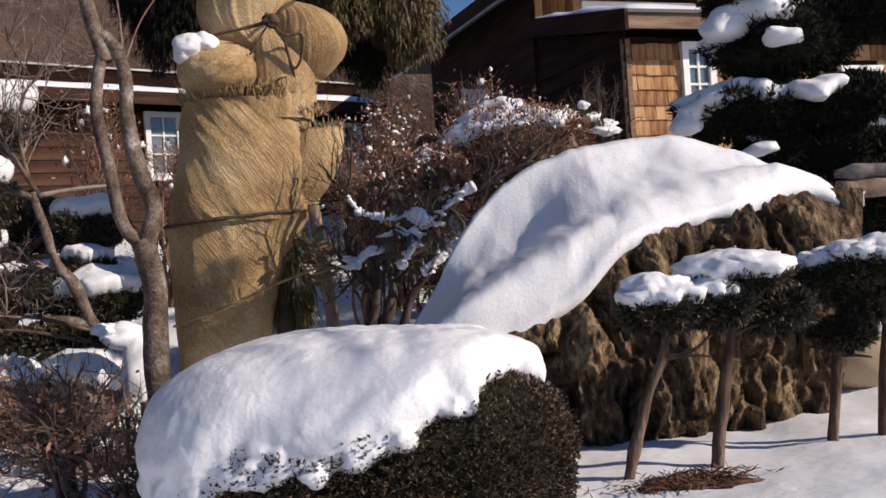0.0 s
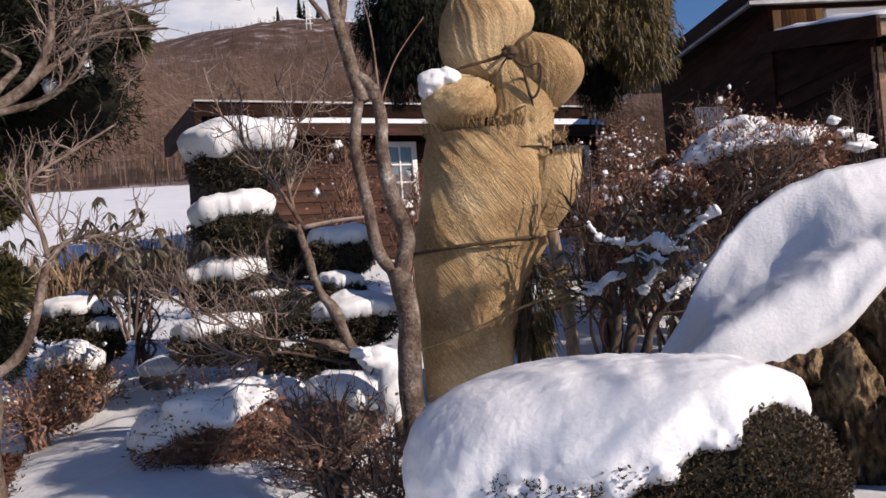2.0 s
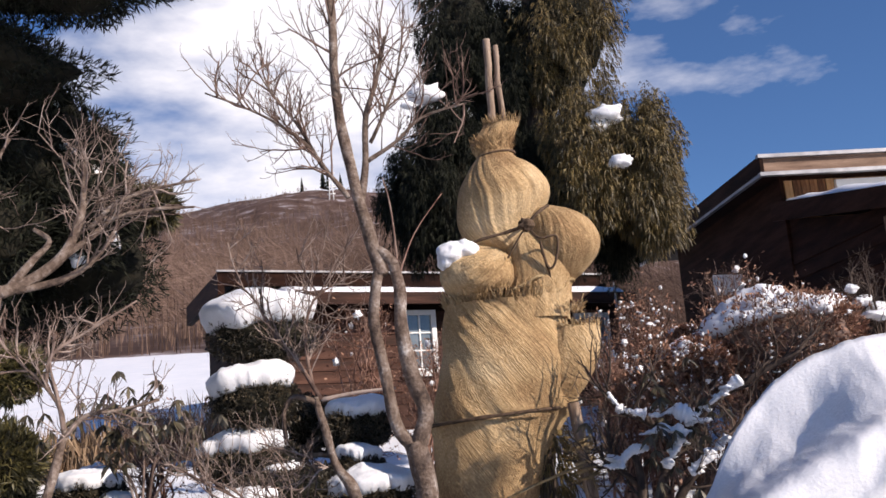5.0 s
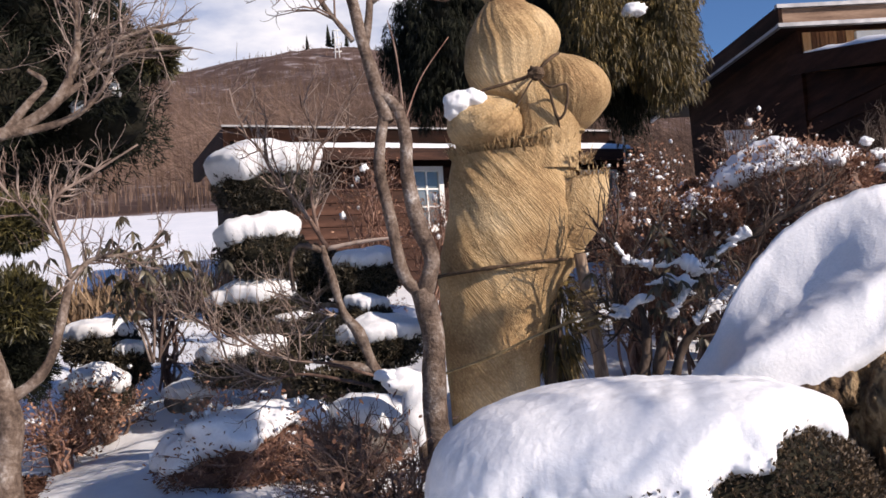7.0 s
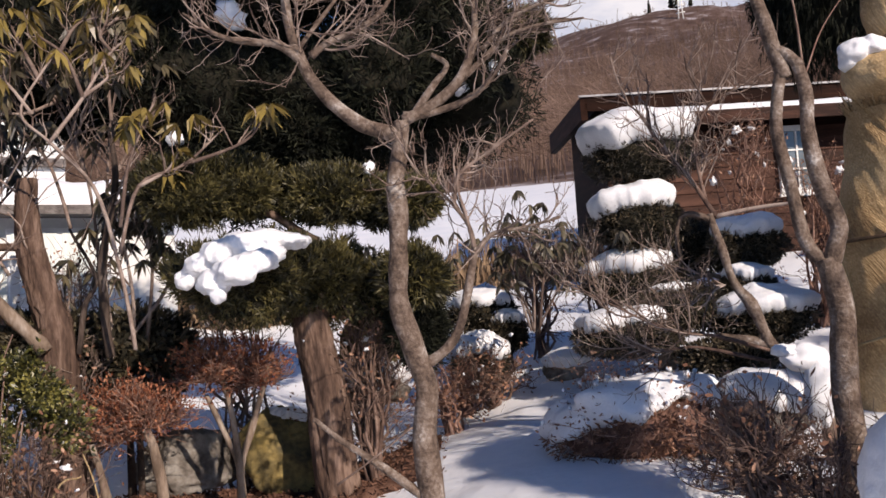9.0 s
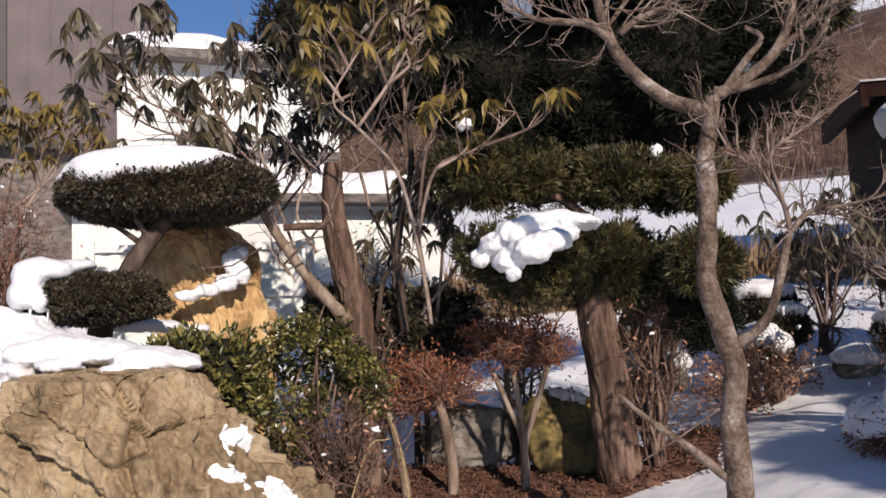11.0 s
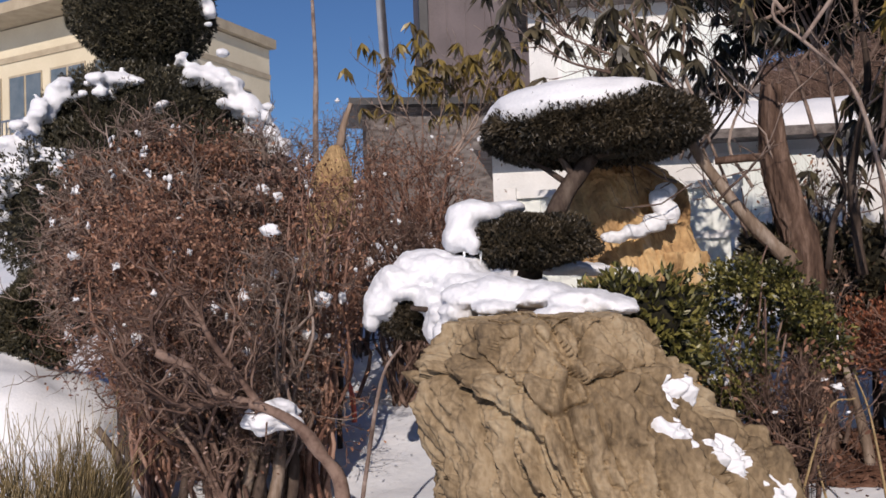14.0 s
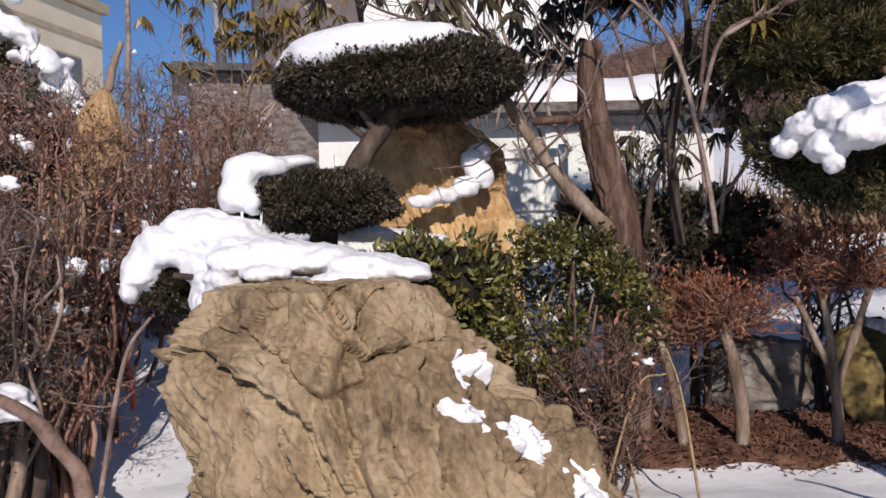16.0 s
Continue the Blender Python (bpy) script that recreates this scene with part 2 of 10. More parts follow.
def twig(geo, start, way, length, radius, depth, rng, sides=4, spread=0.7, lift=0.15, kids=3, wander=0.25, tips=None, shrink=0.62, seg=4):
    """A branch that wanders and forks again and again."""
    p = [np.asarray(start, float)]
    way = np.asarray(way, float)
    way = way / np.linalg.norm(way)
    for k in range(seg):
        way = way + wander * rng.normal(size=3) * 0.5 + np.array([0, 0, lift * 0.3])
        way /= np.linalg.norm(way)
        p.append(p[-1] + way * length / seg)
    p = np.array(p)
    tube(geo, p, [radius, radius * 0.55], sides if radius > 0.006 else 3, cap=False)
    if depth <= 0:
        if tips is not None:
            tips.append((p[-1], way))
        return
    for k in range(kids):
        s = 0.35 + 0.65 * (k + rng.random()) / kids
        x = s * seg
        i = min(int(x), seg - 1)
        at = p[i] + (p[i + 1] - p[i]) * (x - i)
        local = p[i + 1] - p[i]
        local = local / np.linalg.norm(local)
        side = local + spread * rng.normal(size=3)
        side[2] += lift
        twig(geo, at, side, length * shrink * (0.7 + 0.6 * rng.random()), radius * 0.58, depth - 1, rng, sides, spread, lift, kids, wander, tips, shrink, seg)


def rock_mesh(geo, c, radii, turn, seed, planes=14, rough=0.05, nu=110, nv=70, crack=0.05, squash=None):
    """A faceted boulder: an ellipsoid cut by random planes, then roughened."""
    rng = np.random.default_rng(seed)
    d, q = sphere_grid(nu, nv)
    r = np.full(len(d), 1.15)
    for nrm in random_dirs(planes, rng):
        h = 0.72 + 0.22 * rng.random()
        k = d @ nrm
        r = np.where(k > 0.05, np.minimum(r, h / np.maximum(k, 0.05)), r)
    v = d * r[:, None] * np.asarray(radii)
    size = float(np.mean(radii))
    n1 = fnoise(v / size, 2.2, seed, 5, 0.55)
    n2 = np.abs(vnoise(v / size * np.array([1.6, 1.6, 0.8]), 3.1, seed + 4))
    v = v * (1 + rough * n1 - crack * (1 - n2) ** 6)[:, None]
    geo.add(turned(v, turn) + np.asarray(c), q)
    return v


def fused(name, lumps, material_, parent, label="", voxel=0.014, smooth=6, grain=0.012, size=0.05, kind=""):
    """Many lumps (centre, half sizes, turn) run together into one soft body with a crumbly surface."""
    g = Geo()
    for k, (c, r, turn_) in enumerate(lumps):
        blob(g, c, r, turn_, 0.16, 1.8, 31 * k + 7, 22, 14, 2.3)
    return crumbly(part(name, g, material_, parent, label, kind=kind), voxel, smooth, grain, size)


def crumbly(ob, voxel=0.014, smooth=6, grain=0.012, size=0.05):
    m = ob.modifiers.new("run_together", "REMESH")
    m.mode, m.voxel_size, m.use_smooth_shade = "VOXEL", voxel, True
    m = ob.modifiers.new("soften", "SMOOTH")
    m.factor, m.iterations = 0.6, smooth
    if grain:
        for k, (s, a) in enumerate(((size, grain), (size * 0.35, grain * 0.55))):
            t = bpy.data.textures.new("crumbs", "CLOUDS")
            t.noise_scale, t.noise_depth = s, 2
            m = ob.modifiers.new("crumbs", "DISPLACE")
            m.texture, m.strength, m.mid_level, m.texture_coords = t, a, 0.5, "LOCAL"
    return ob


# ---- materials ----
def material(name, colors, scale=6.0, detail=6.0, rough=0.8, bump=0.3, bump_scale=40.0, metal=0.0, stretch=(1, 1, 1), positions=None, fine=0.35, island=0.0, sheen=0.0, soft=0.0, distance=0.02):
    """Noise-mixed colours at two scales with a fine relief."""
    m = bpy.data.materials.new(name)
    m.use_nodes = True
    t = m.node_tree
    b = t.nodes["Principled BSDF"]
    co = t.nodes.new("ShaderNodeTexCoord")
    mp = t.nodes.new("ShaderNodeMapping")
    mp.inputs["Scale"].default_value = stretch
    t.links.new(co.outputs["Object"], mp.inputs["Vector"])
    n1 = t.nodes.new("ShaderNodeTexNoise")
    n1.inputs["Scale"].default_value, n1.inputs["Detail"].default_value = scale, detail
    n2 = t.nodes.new("ShaderNodeTexNoise")
    n2.inputs["Scale"].default_value, n2.inputs["Detail"].default_value = bump_scale, 5
    for n in (n1, n2):
        t.links.new(mp.outputs["Vector"], n.inputs["Vector"])
    mixed = t.nodes.new("ShaderNodeMath")
    mixed.operation = "MULTIPLY_ADD"
    mixed.inputs[1].default_value = fine
    t.links.new(n2.outputs["Fac"], mixed.inputs[0])
    shift = t.nodes.new("ShaderNodeMath")
    shift.operation = "SUBTRACT"
    shift.inputs[1].default_value = fine * 0.5
    t.links.new(n1.outputs["Fac"], shift.inputs[0])
    t.links.new(shift.outputs[0], mixed.inputs[2])
    last = mixed
    if island:
        ge = t.nodes.new("ShaderNodeNewGeometry")
        oi = t.nodes.new("ShaderNodeObjectInfo")
        both = t.nodes.new("ShaderNodeMath")
        both.operation = "ADD"
        t.links.new(ge.outputs["Random Per Island"], both.inputs[0])
        t.links.new(oi.outputs["Random"], both.inputs[1])
        fr = t.nodes.new("ShaderNodeMath")
        fr.operation = "FRACT"
        t.links.new(both.outputs[0], fr.inputs[0])
        ad = t.nodes.new("ShaderNodeMath")
        ad.operation = "MULTIPLY_ADD"
        ad.inputs[1].default_value = island
        t.links.new(fr.outputs[0], ad.inputs[0])
        sb = t.nodes.new("ShaderNodeMath")
        sb.operation = "SUBTRACT"
        sb.inputs[1].default_value = island * 0.5
        t.links.new(mixed.outputs[0], sb.inputs[0])
        t.links.new(sb.outputs[0], ad.inputs[2])
        last = ad
    ramp_node = t.nodes.new("ShaderNodeValToRGB")
    cr = ramp_node.color_ramp
    pos = positions or [0.3 + 0.4 * k / max(1, len(colors) - 1) for k in range(len(colors))]
    while len(cr.elements) < len(colors):
        cr.elements.new(0.5)
    for e, p, c in zip(cr.elements, pos, colors):
        e.position, e.color = p, (*c, 1)
    t.links.new(last.outputs[0], ramp_node.inputs["Fac"])
    t.links.new(ramp_node.outputs["Color"], b.inputs["Base Color"])
    b.inputs["Roughness"].default_value, b.inputs["Metallic"].default_value = rough, metal
    if rough >= 0.7:
        b.inputs["Specular IOR Level"].default_value = 0.22
    if soft:
        b.inputs["Subsurface Weight"].default_value = soft
        b.inputs["Subsurface Radius"].default_value = (0.03, 0.035, 0.045)
    if bump:
        bp = t.nodes.new("ShaderNodeBump")
        bp.inputs["Strength"].default_value, bp.inputs["Distance"].default_value = bump, distance
        t.links.new(mixed.outputs[0], bp.inputs["Height"])
        t.links.new(bp.outputs["Normal"], b.inputs["Normal"])
    return m


def leaf_material(name, colors, scale=5.0, rough=0.55):
    m = material(name, colors, scale, 3, rough, 0.0, 60, island=0.5, fine=0.2)
    return m


M_SNOW = material("snow", [(0.73, 0.75, 0.78), (0.84, 0.85, 0.87)], 3.0, 8, 0.55, 0.42, 60.0, fine=0.8, distance=0.008)
M_SNOW_GROUND = material("snow_ground", [(0.76, 0.79, 0.83), (0.87, 0.88, 0.90)], 1.2, 8, 0.6, 0.35, 14.0, fine=0.6, distance=0.03)
M_WOODS_FLOOR = material("woods_floor", [(0.06, 0.035, 0.026), (0.10, 0.060, 0.046), (0.17, 0.125, 0.112), (0.42, 0.39, 0.41)], 0.09, 10, 0.9, 0.3, 0.6, positions=[0.3, 0.52, 0.62, 0.75])
M_BARK = material("bark_grey_brown", [(0.10, 0.070, 0.05), (0.21, 0.155, 0.115), (0.34, 0.28, 0.23)], 9, 8, 0.85, 0.6, 60, stretch=(1, 1, 0.35))
M_BARK_SMOOTH = material("bark_smooth", [(0.05, 0.034, 0.026), (0.125, 0.088, 0.066), (0.21, 0.165, 0.135), (0.46, 0.42, 0.38)], 9, 9, 0.85, 0.8, 55, positions=[0.30, 0.47, 0.62, 0.82], fine=0.5)
M_BARK_DARK = material("bark_dark", [(0.025, 0.018, 0.014), (0.07, 0.05, 0.04), (0.13, 0.10, 0.08)], 10, 8, 0.9, 0.6, 50, stretch=(1, 1, 0.4))
M_BARK_PINE = material("bark_pine", [(0.035, 0.021, 0.016), (0.10, 0.062, 0.045), (0.22, 0.15, 0.115)], 14, 8, 0.9, 1.0, 60, stretch=(1, 1, 0.22))
M_TWIG = material("twig_brown", [(0.06, 0.036, 0.028), (0.14, 0.088, 0.068), (0.24, 0.165, 0.13)], 12, 4, 0.8, 0.0, 60, island=0.3)
M_TWIG_RED = material("twig_red_brown", [(0.105, 0.052, 0.038), (0.22, 0.12, 0.088), (0.34, 0.215, 0.165)], 8, 4, 0.8, 0.0, 60, island=0.4)
M_TWIG_GREY = material("twig_grey", [(0.10, 0.068, 0.055), (0.20, 0.145, 0.118), (0.33, 0.26, 0.22)], 8, 4, 0.8, 0.0, 60, island=0.4)
M_YEW = leaf_material("yew_leaves", [(0.013, 0.011, 0.006), (0.040, 0.031, 0.017), (0.080, 0.060, 0.034)])
# for solid cores: the shade deep among leaves painted as a near-black
M_SHADE_CORE = material("yew_shade", [(0.008, 0.008, 0.005), (0.025, 0.022, 0.014)], 8, 4, 0.95, 0.4, 40)
M_BOX = leaf_material("clipped_bush_leaves", [(0.032, 0.022, 0.012), (0.070, 0.046, 0.025), (0.122, 0.080, 0.044)])
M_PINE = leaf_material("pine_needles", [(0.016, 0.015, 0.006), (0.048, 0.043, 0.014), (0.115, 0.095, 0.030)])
# near black: on the big conifers this colour includes their own shade
M_PINE_DARK = leaf_material("dark_and_shaded_needles", [(0.004, 0.005, 0.003), (0.010, 0.012, 0.007), (0.024, 0.026, 0.014)], rough=0.8)
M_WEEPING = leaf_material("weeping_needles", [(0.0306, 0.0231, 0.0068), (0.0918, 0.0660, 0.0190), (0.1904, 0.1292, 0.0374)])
M_GREEN = leaf_material("broad_leaves", [(0.020, 0.022, 0.008), (0.075, 0.075, 0.020), (0.22, 0.195, 0.055)], rough=0.4)
M_RHODO = leaf_material("drooping_leaves", [(0.055, 0.038, 0.010), (0.125, 0.090, 0.024), (0.225, 0.165, 0.045)], rough=0.4)
M_RHODO_DARK = leaf_material("drooping_dark_leaves", [(0.02, 0.018, 0.013), (0.05, 0.042, 0.026), (0.11, 0.09, 0.05)], rough=0.45)
M_DRY = leaf_material("dry_leaves", [(0.12, 0.055, 0.034), (0.24, 0.118, 0.074), (0.37, 0.215, 0.145)], rough=0.7)
M_DRY_GREY = leaf_material("dry_grey_leaves", [(0.09, 0.055, 0.046), (0.19, 0.122, 0.102), (0.33, 0.235, 0.20)], rough=0.7)
M_RUSSET = leaf_material("russet_leaves", [(0.12, 0.035, 0.018), (0.24, 0.085, 0.045), (0.36, 0.16, 0.09)], rough=0.7)
M_STRAW = material("straw_rope", [(0.22, 0.15, 0.07), (0.42, 0.31, 0.17)], 20, 5, 0.9, 0.5, 120)
M_ROPE = material("dark_rope", [(0.05, 0.032, 0.02), (0.13, 0.085, 0.055)], 30, 5, 0.9, 0.5, 150)
M_ROCK = material("rock_brown", [(0.024, 0.016, 0.011), (0.070, 0.045, 0.028), (0.15, 0.098, 0.055), (0.33, 0.24, 0.14)], 3.6, 12, 0.9, 1.0, 26, stretch=(1, 1, 0.5), positions=[0.30, 0.45, 0.60, 0.76], distance=0.07, fine=0.9)
M_STONE = material("stone_tan", [(0.085, 0.062, 0.040), (0.215, 0.156, 0.092), (0.33, 0.25, 0.155), (0.42, 0.35, 0.24)], 2.6, 10, 0.88, 0.55, 34, positions=[0.25, 0.42, 0.56, 0.76], stretch=(1.4, 1.4, 0.8), distance=0.02, fine=0.45)
M_GOLD_ROCK = material("golden_rock", [(0.22, 0.125, 0.06), (0.47, 0.295, 0.14), (0.62, 0.43, 0.22), (0.68, 0.53, 0.34)], 4, 9, 0.85, 0.8, 26, positions=[0.28, 0.45, 0.6, 0.75], distance=0.04)
M_MOSS_ROCK = material("mossy_rock", [(0.05, 0.045, 0.03), (0.17, 0.13, 0.055), (0.34, 0.25, 0.09)], 5, 8, 0.9, 0.8, 30)
M_GREY_ROCK = material("grey_rock", [(0.06, 0.05, 0.04), (0.16, 0.14, 0.12), (0.28, 0.26, 0.23)], 6, 8, 0.9, 0.8, 30)
M_LITTER = material("leaf_litter", [(0.045, 0.022, 0.015), (0.12, 0.06, 0.04), (0.20, 0.11, 0.075)], 9, 8, 0.95, 0.8, 60)
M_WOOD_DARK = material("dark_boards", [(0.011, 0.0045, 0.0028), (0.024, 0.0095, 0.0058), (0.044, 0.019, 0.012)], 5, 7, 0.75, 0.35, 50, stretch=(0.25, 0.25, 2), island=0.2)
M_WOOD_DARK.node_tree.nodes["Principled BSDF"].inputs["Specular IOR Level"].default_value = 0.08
M_WOOD_RED = material("red_brown_boards", [(0.026, 0.011, 0.007), (0.058, 0.024, 0.015), (0.095, 0.043, 0.028)], 5, 7, 0.75, 0.35, 50, stretch=(0.3, 0.3, 2), island=0.25)
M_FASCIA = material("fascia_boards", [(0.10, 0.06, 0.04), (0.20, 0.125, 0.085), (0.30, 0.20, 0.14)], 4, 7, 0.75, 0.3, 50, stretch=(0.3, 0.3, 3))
M_SHINGLE = material("cedar_shingle", [(0.10, 0.042, 0.02), (0.29, 0.135, 0.06), (0.46, 0.25, 0.11), (0.56, 0.34, 0.17)], 4, 6, 0.8, 0.5, 60, stretch=(5, 5, 0.5), island=0.55, positions=[0.15, 0.4, 0.62, 0.85])
M_METAL_EDGE = material("roof_edge_metal", [(0.16, 0.16, 0.17), (0.28, 0.28, 0.29)], 5, 4, 0.45, 0.05, 50, metal=0.6)
M_WHITE = material("white_paint", [(0.72, 0.72, 0.70), (0.82, 0.82, 0.80)], 5, 6, 0.5, 0.1, 60)
M_WHITE_WALL = material("white_wall", [(0.60, 0.60, 0.58), (0.76, 0.76, 0.74)], 2, 7, 0.7, 0.15, 40)
M_CURTAIN_BOARDS = material("pale_green_curtain_boards", [(0.72, 0.77, 0.72), (0.82, 0.85, 0.80)], 3, 6, 0.5, 0.1, 60)
M_BEIGE = material("beige_render", [(0.60, 0.53, 0.38), (0.70, 0.63, 0.47)], 0.6, 8, 0.85, 0.1, 12)
M_BEIGE_TRIM = material("beige_trim", [(0.36, 0.30, 0.21), (0.46, 0.39, 0.28)], 2, 6, 0.7, 0.1, 20)
M_PURPLE = material("brown_metal_cladding", [(0.075, 0.055, 0.058), (0.125, 0.095, 0.098)], 1.2, 6, 0.55, 0.1, 20)
M_DARK = material("dark_metal", [(0.012, 0.012, 0.013), (0.03, 0.03, 0.032)], 4, 4, 0.5, 0.05, 30)
M_STEEL = material("galvanised_steel", [(0.42, 0.42, 0.43), (0.60, 0.60, 0.60)], 3, 5, 0.32, 0.05, 40, metal=0.9)
M_STAKE = material("stake_wood", [(0.13, 0.085, 0.06), (0.25, 0.18, 0.13), (0.38, 0.29, 0.22)], 7, 7, 0.85, 0.5, 60, stretch=(2, 2, 0.3))
M_TAN_WALL = material("tan_block", [(0.42, 0.31, 0.20), (0.55, 0.43, 0.29)], 3, 7, 0.85, 0.25, 40)
M_STALK = material("olive_stalks", [(0.13, 0.095, 0.04), (0.28, 0.21, 0.10), (0.42, 0.33, 0.19)], 8, 4, 0.85, 0.0, 60, island=0.4)
M_GRASS_BANK = material("dead_grass", [(0.16, 0.10, 0.06), (0.34, 0.24, 0.15)], 4, 6, 0.95, 0.5, 40)
M_CURTAIN = material("curtained_pane", [(0.60, 0.65, 0.61), (0.76, 0.80, 0.76)], 14, 4, 0.35, 0.2, 30, stretch=(6, 6, 0.2))
M_RED = material("red_stake_paint", [(0.40, 0.06, 0.04), (0.55, 0.10, 0.07)], 8, 4, 0.5, 0.1, 60)


def glass_material():
    m = material("window_glass", [(0.10, 0.13, 0.15), (0.16, 0.19, 0.21)], 2, 3, 0.06, 0.0, 30)
    m.node_tree.nodes["Principled BSDF"].inputs["Specular IOR Level"].default_value = 0.9
    return m


M_GLASS = glass_material()


def burlap_material():
    """Coarse jute: uneven crossing threads as relief and as darker gaps, faded and stained."""
    m = material("burlap", [(0.34, 0.205, 0.098), (0.57, 0.385, 0.195), (0.78, 0.58, 0.34)], 2.2, 9, 0.9, 0.0, 60, fine=0.4)
    t = m.node_tree
    b = t.nodes["Principled BSDF"]
    co = t.nodes.new("ShaderNodeTexCoord")
    heights = []
    for turn, stretch in ((0.62, (130, 130, 2.5)), (0.62 + 1.57, (150, 150, 12.0))):
        rot = t.nodes.new("ShaderNodeMapping")
        rot.inputs["Rotation"].default_value = (0, turn, 0)
        mp = t.nodes.new("ShaderNodeMapping")
        mp.inputs["Scale"].default_value = stretch
        w = t.nodes.new("ShaderNodeTexNoise")
        w.inputs["Scale"].default_value, w.inputs["Detail"].default_value, w.inputs["Distortion"].default_value = 1.0, 3, 0.3
        t.links.new(co.outputs["Object"], rot.inputs["Vector"])
        t.links.new(rot.outputs["Vector"], mp.inputs["Vector"])
        t.links.new(mp.outputs["Vector"], w.inputs["Vector"])
        heights.append(w)
    h = t.nodes.new("ShaderNodeMath")
    h.operation = "MULTIPLY_ADD"
    h.inputs[1].default_value = 0.07
    t.links.new(heights[1].outputs["Fac"], h.inputs[0])
    t.links.new(heights[0].outputs["Fac"], h.inputs[2])
    bp = t.nodes.new("ShaderNodeBump")
    bp.inputs["Strength"].default_value, bp.inputs["Distance"].default_value = 0.9, 0.015
    t.links.new(h.outputs[0], bp.inputs["Height"])
    t.links.new(bp.outputs["Normal"], b.inputs["Normal"])
    link = b.inputs["Base Color"].links[0]
    gap = t.nodes.new("ShaderNodeMapRange")
    gap.inputs[1].default_value, gap.inputs[2].default_value, gap.inputs[3].default_value, gap.inputs[4].default_value = 0.5, 0.8, 0.68, 1.12
    t.links.new(h.outputs[0], gap.inputs[0])
    mul = t.nodes.new("ShaderNodeVectorMath")
    mul.operation = "SCALE"
    t.links.new(link.from_socket, mul.inputs[0])
    t.links.new(gap.outputs[0], mul.inputs["Scale"])
    t.links.new(mul.outputs[0], b.inputs["Base Color"])
    return m


M_BURLAP = burlap_material()


# ---- the ground: one sheet from the garden up to the wooded ridge ----
BEARINGS = [-180, -62, -42, -22, -2, 13, 32.5, 51, 73.5, 99.5, 180]
REACHES = [0, 3, 4.5, 6, 8, 11, 16, 30, 60]
RISES = [
    [0, 0.0, 0.0, 0.0, 0.0, 0.0, 0.0, 0.0, 0.0],
    [0, 0.39, 0.54, 0.62, 0.79, 1.25, 1.6, 1.85, 2.05],
    [0, 0.46, 0.58, 0.59, 0.9, 1.65, 2.16, 2.6, 3.0],
    [0, 0.40, 0.52, 0.53, 0.84, 1.37, 2.05, 2.9, 4.65],
    [0, 0.27, 0.40, 0.53, 0.85, 1.34, 2.05, 4.5, 8.65],
    [0, 0.40, 0.55, 0.62, 0.93, 1.3, 2.2, 4.7, 9.1],
    [0, 0.25, 0.28, 0.23, 0.3, 0.81, 1.83, 4.4, 8.7],
    [0, 0.14, 0.16, 0.17, 0.51, 1.46, 2.1, 4.4, 8.5],
    [0, 0.16, 0.17, 0.16, 0.48, 1.11, 2.0, 3.8, 6.8],
    [0, 0.13, 0.11, 0.13, 0.36, 0.73, 1.3, 2.3, 3.8],
    [0, 0.0, 0.0, 0.0, 0.0, 0.0, 0.0, 0.0, 0.0],
]
RIDGE_AT = [-180, -60, -40, -25, -12, 0, 5, 10, 15.5, 23.6, 33.8, 46, 61, 75, 110, 180]
RIDGE_UP = [2, 2.4, 3, 6.7, 11.3, 15.6, 16.4, 16.3, 15.4, 14.7, 13.7, 11, 7, 5, 2, 2]


def near_level():
    return [np.interp(2.0, REACHES, row) for row in RISES]


def ground_height(x, y):
    x, y = np.atleast_1d(np.asarray(x, float)), np.atleast_1d(np.asarray(y, float))
    r = np.hypot(x, y)
    az = np.degrees(np.arctan2(-x, y))
    near = np.array([np.interp(r, REACHES, row) for row in RISES])
    i = np.clip(np.searchsorted(BEARINGS, az) - 1, 0, len(BEARINGS) - 2)
    b = np.array(BEARINGS, float)
    s = (az - b[i]) / (b[i + 1] - b[i])
    s = s * s * (3 - 2 * s)
    k = np.arange(len(r))
    z = near[i, k] * (1 - s) + near[i + 1, k] * s
    calm = np.clip(r / 2.8, 0, 1)
    calm = calm * calm * (3 - 2 * calm)
    z = float(np.mean(near_level())) * (1 - calm) + z * calm
    top = 760 * np.tan(np.radians(np.interp(az, RIDGE_AT, RIDGE_UP)))
    u = np.clip((r - 60) / 700, 0, 1)
    z = z + (top - z) * (u ** 1.15) * (r > 60)
    p = np.stack([x, y, 0 * x], 1)
    z = z + 0.04 * fnoise(p, 1.1, 3, 5, 0.55) * np.clip((r - 1) / 2, 0, 1) * np.clip(60 / np.maximum(r, 1), 0, 1)
    z = z + np.where(r > 90, (r - 90) * 0.012, 0) * fnoise(p, 0.012, 8, 4)
    return z


def gh(x, y):
    return float(ground_height(x, y)[0])


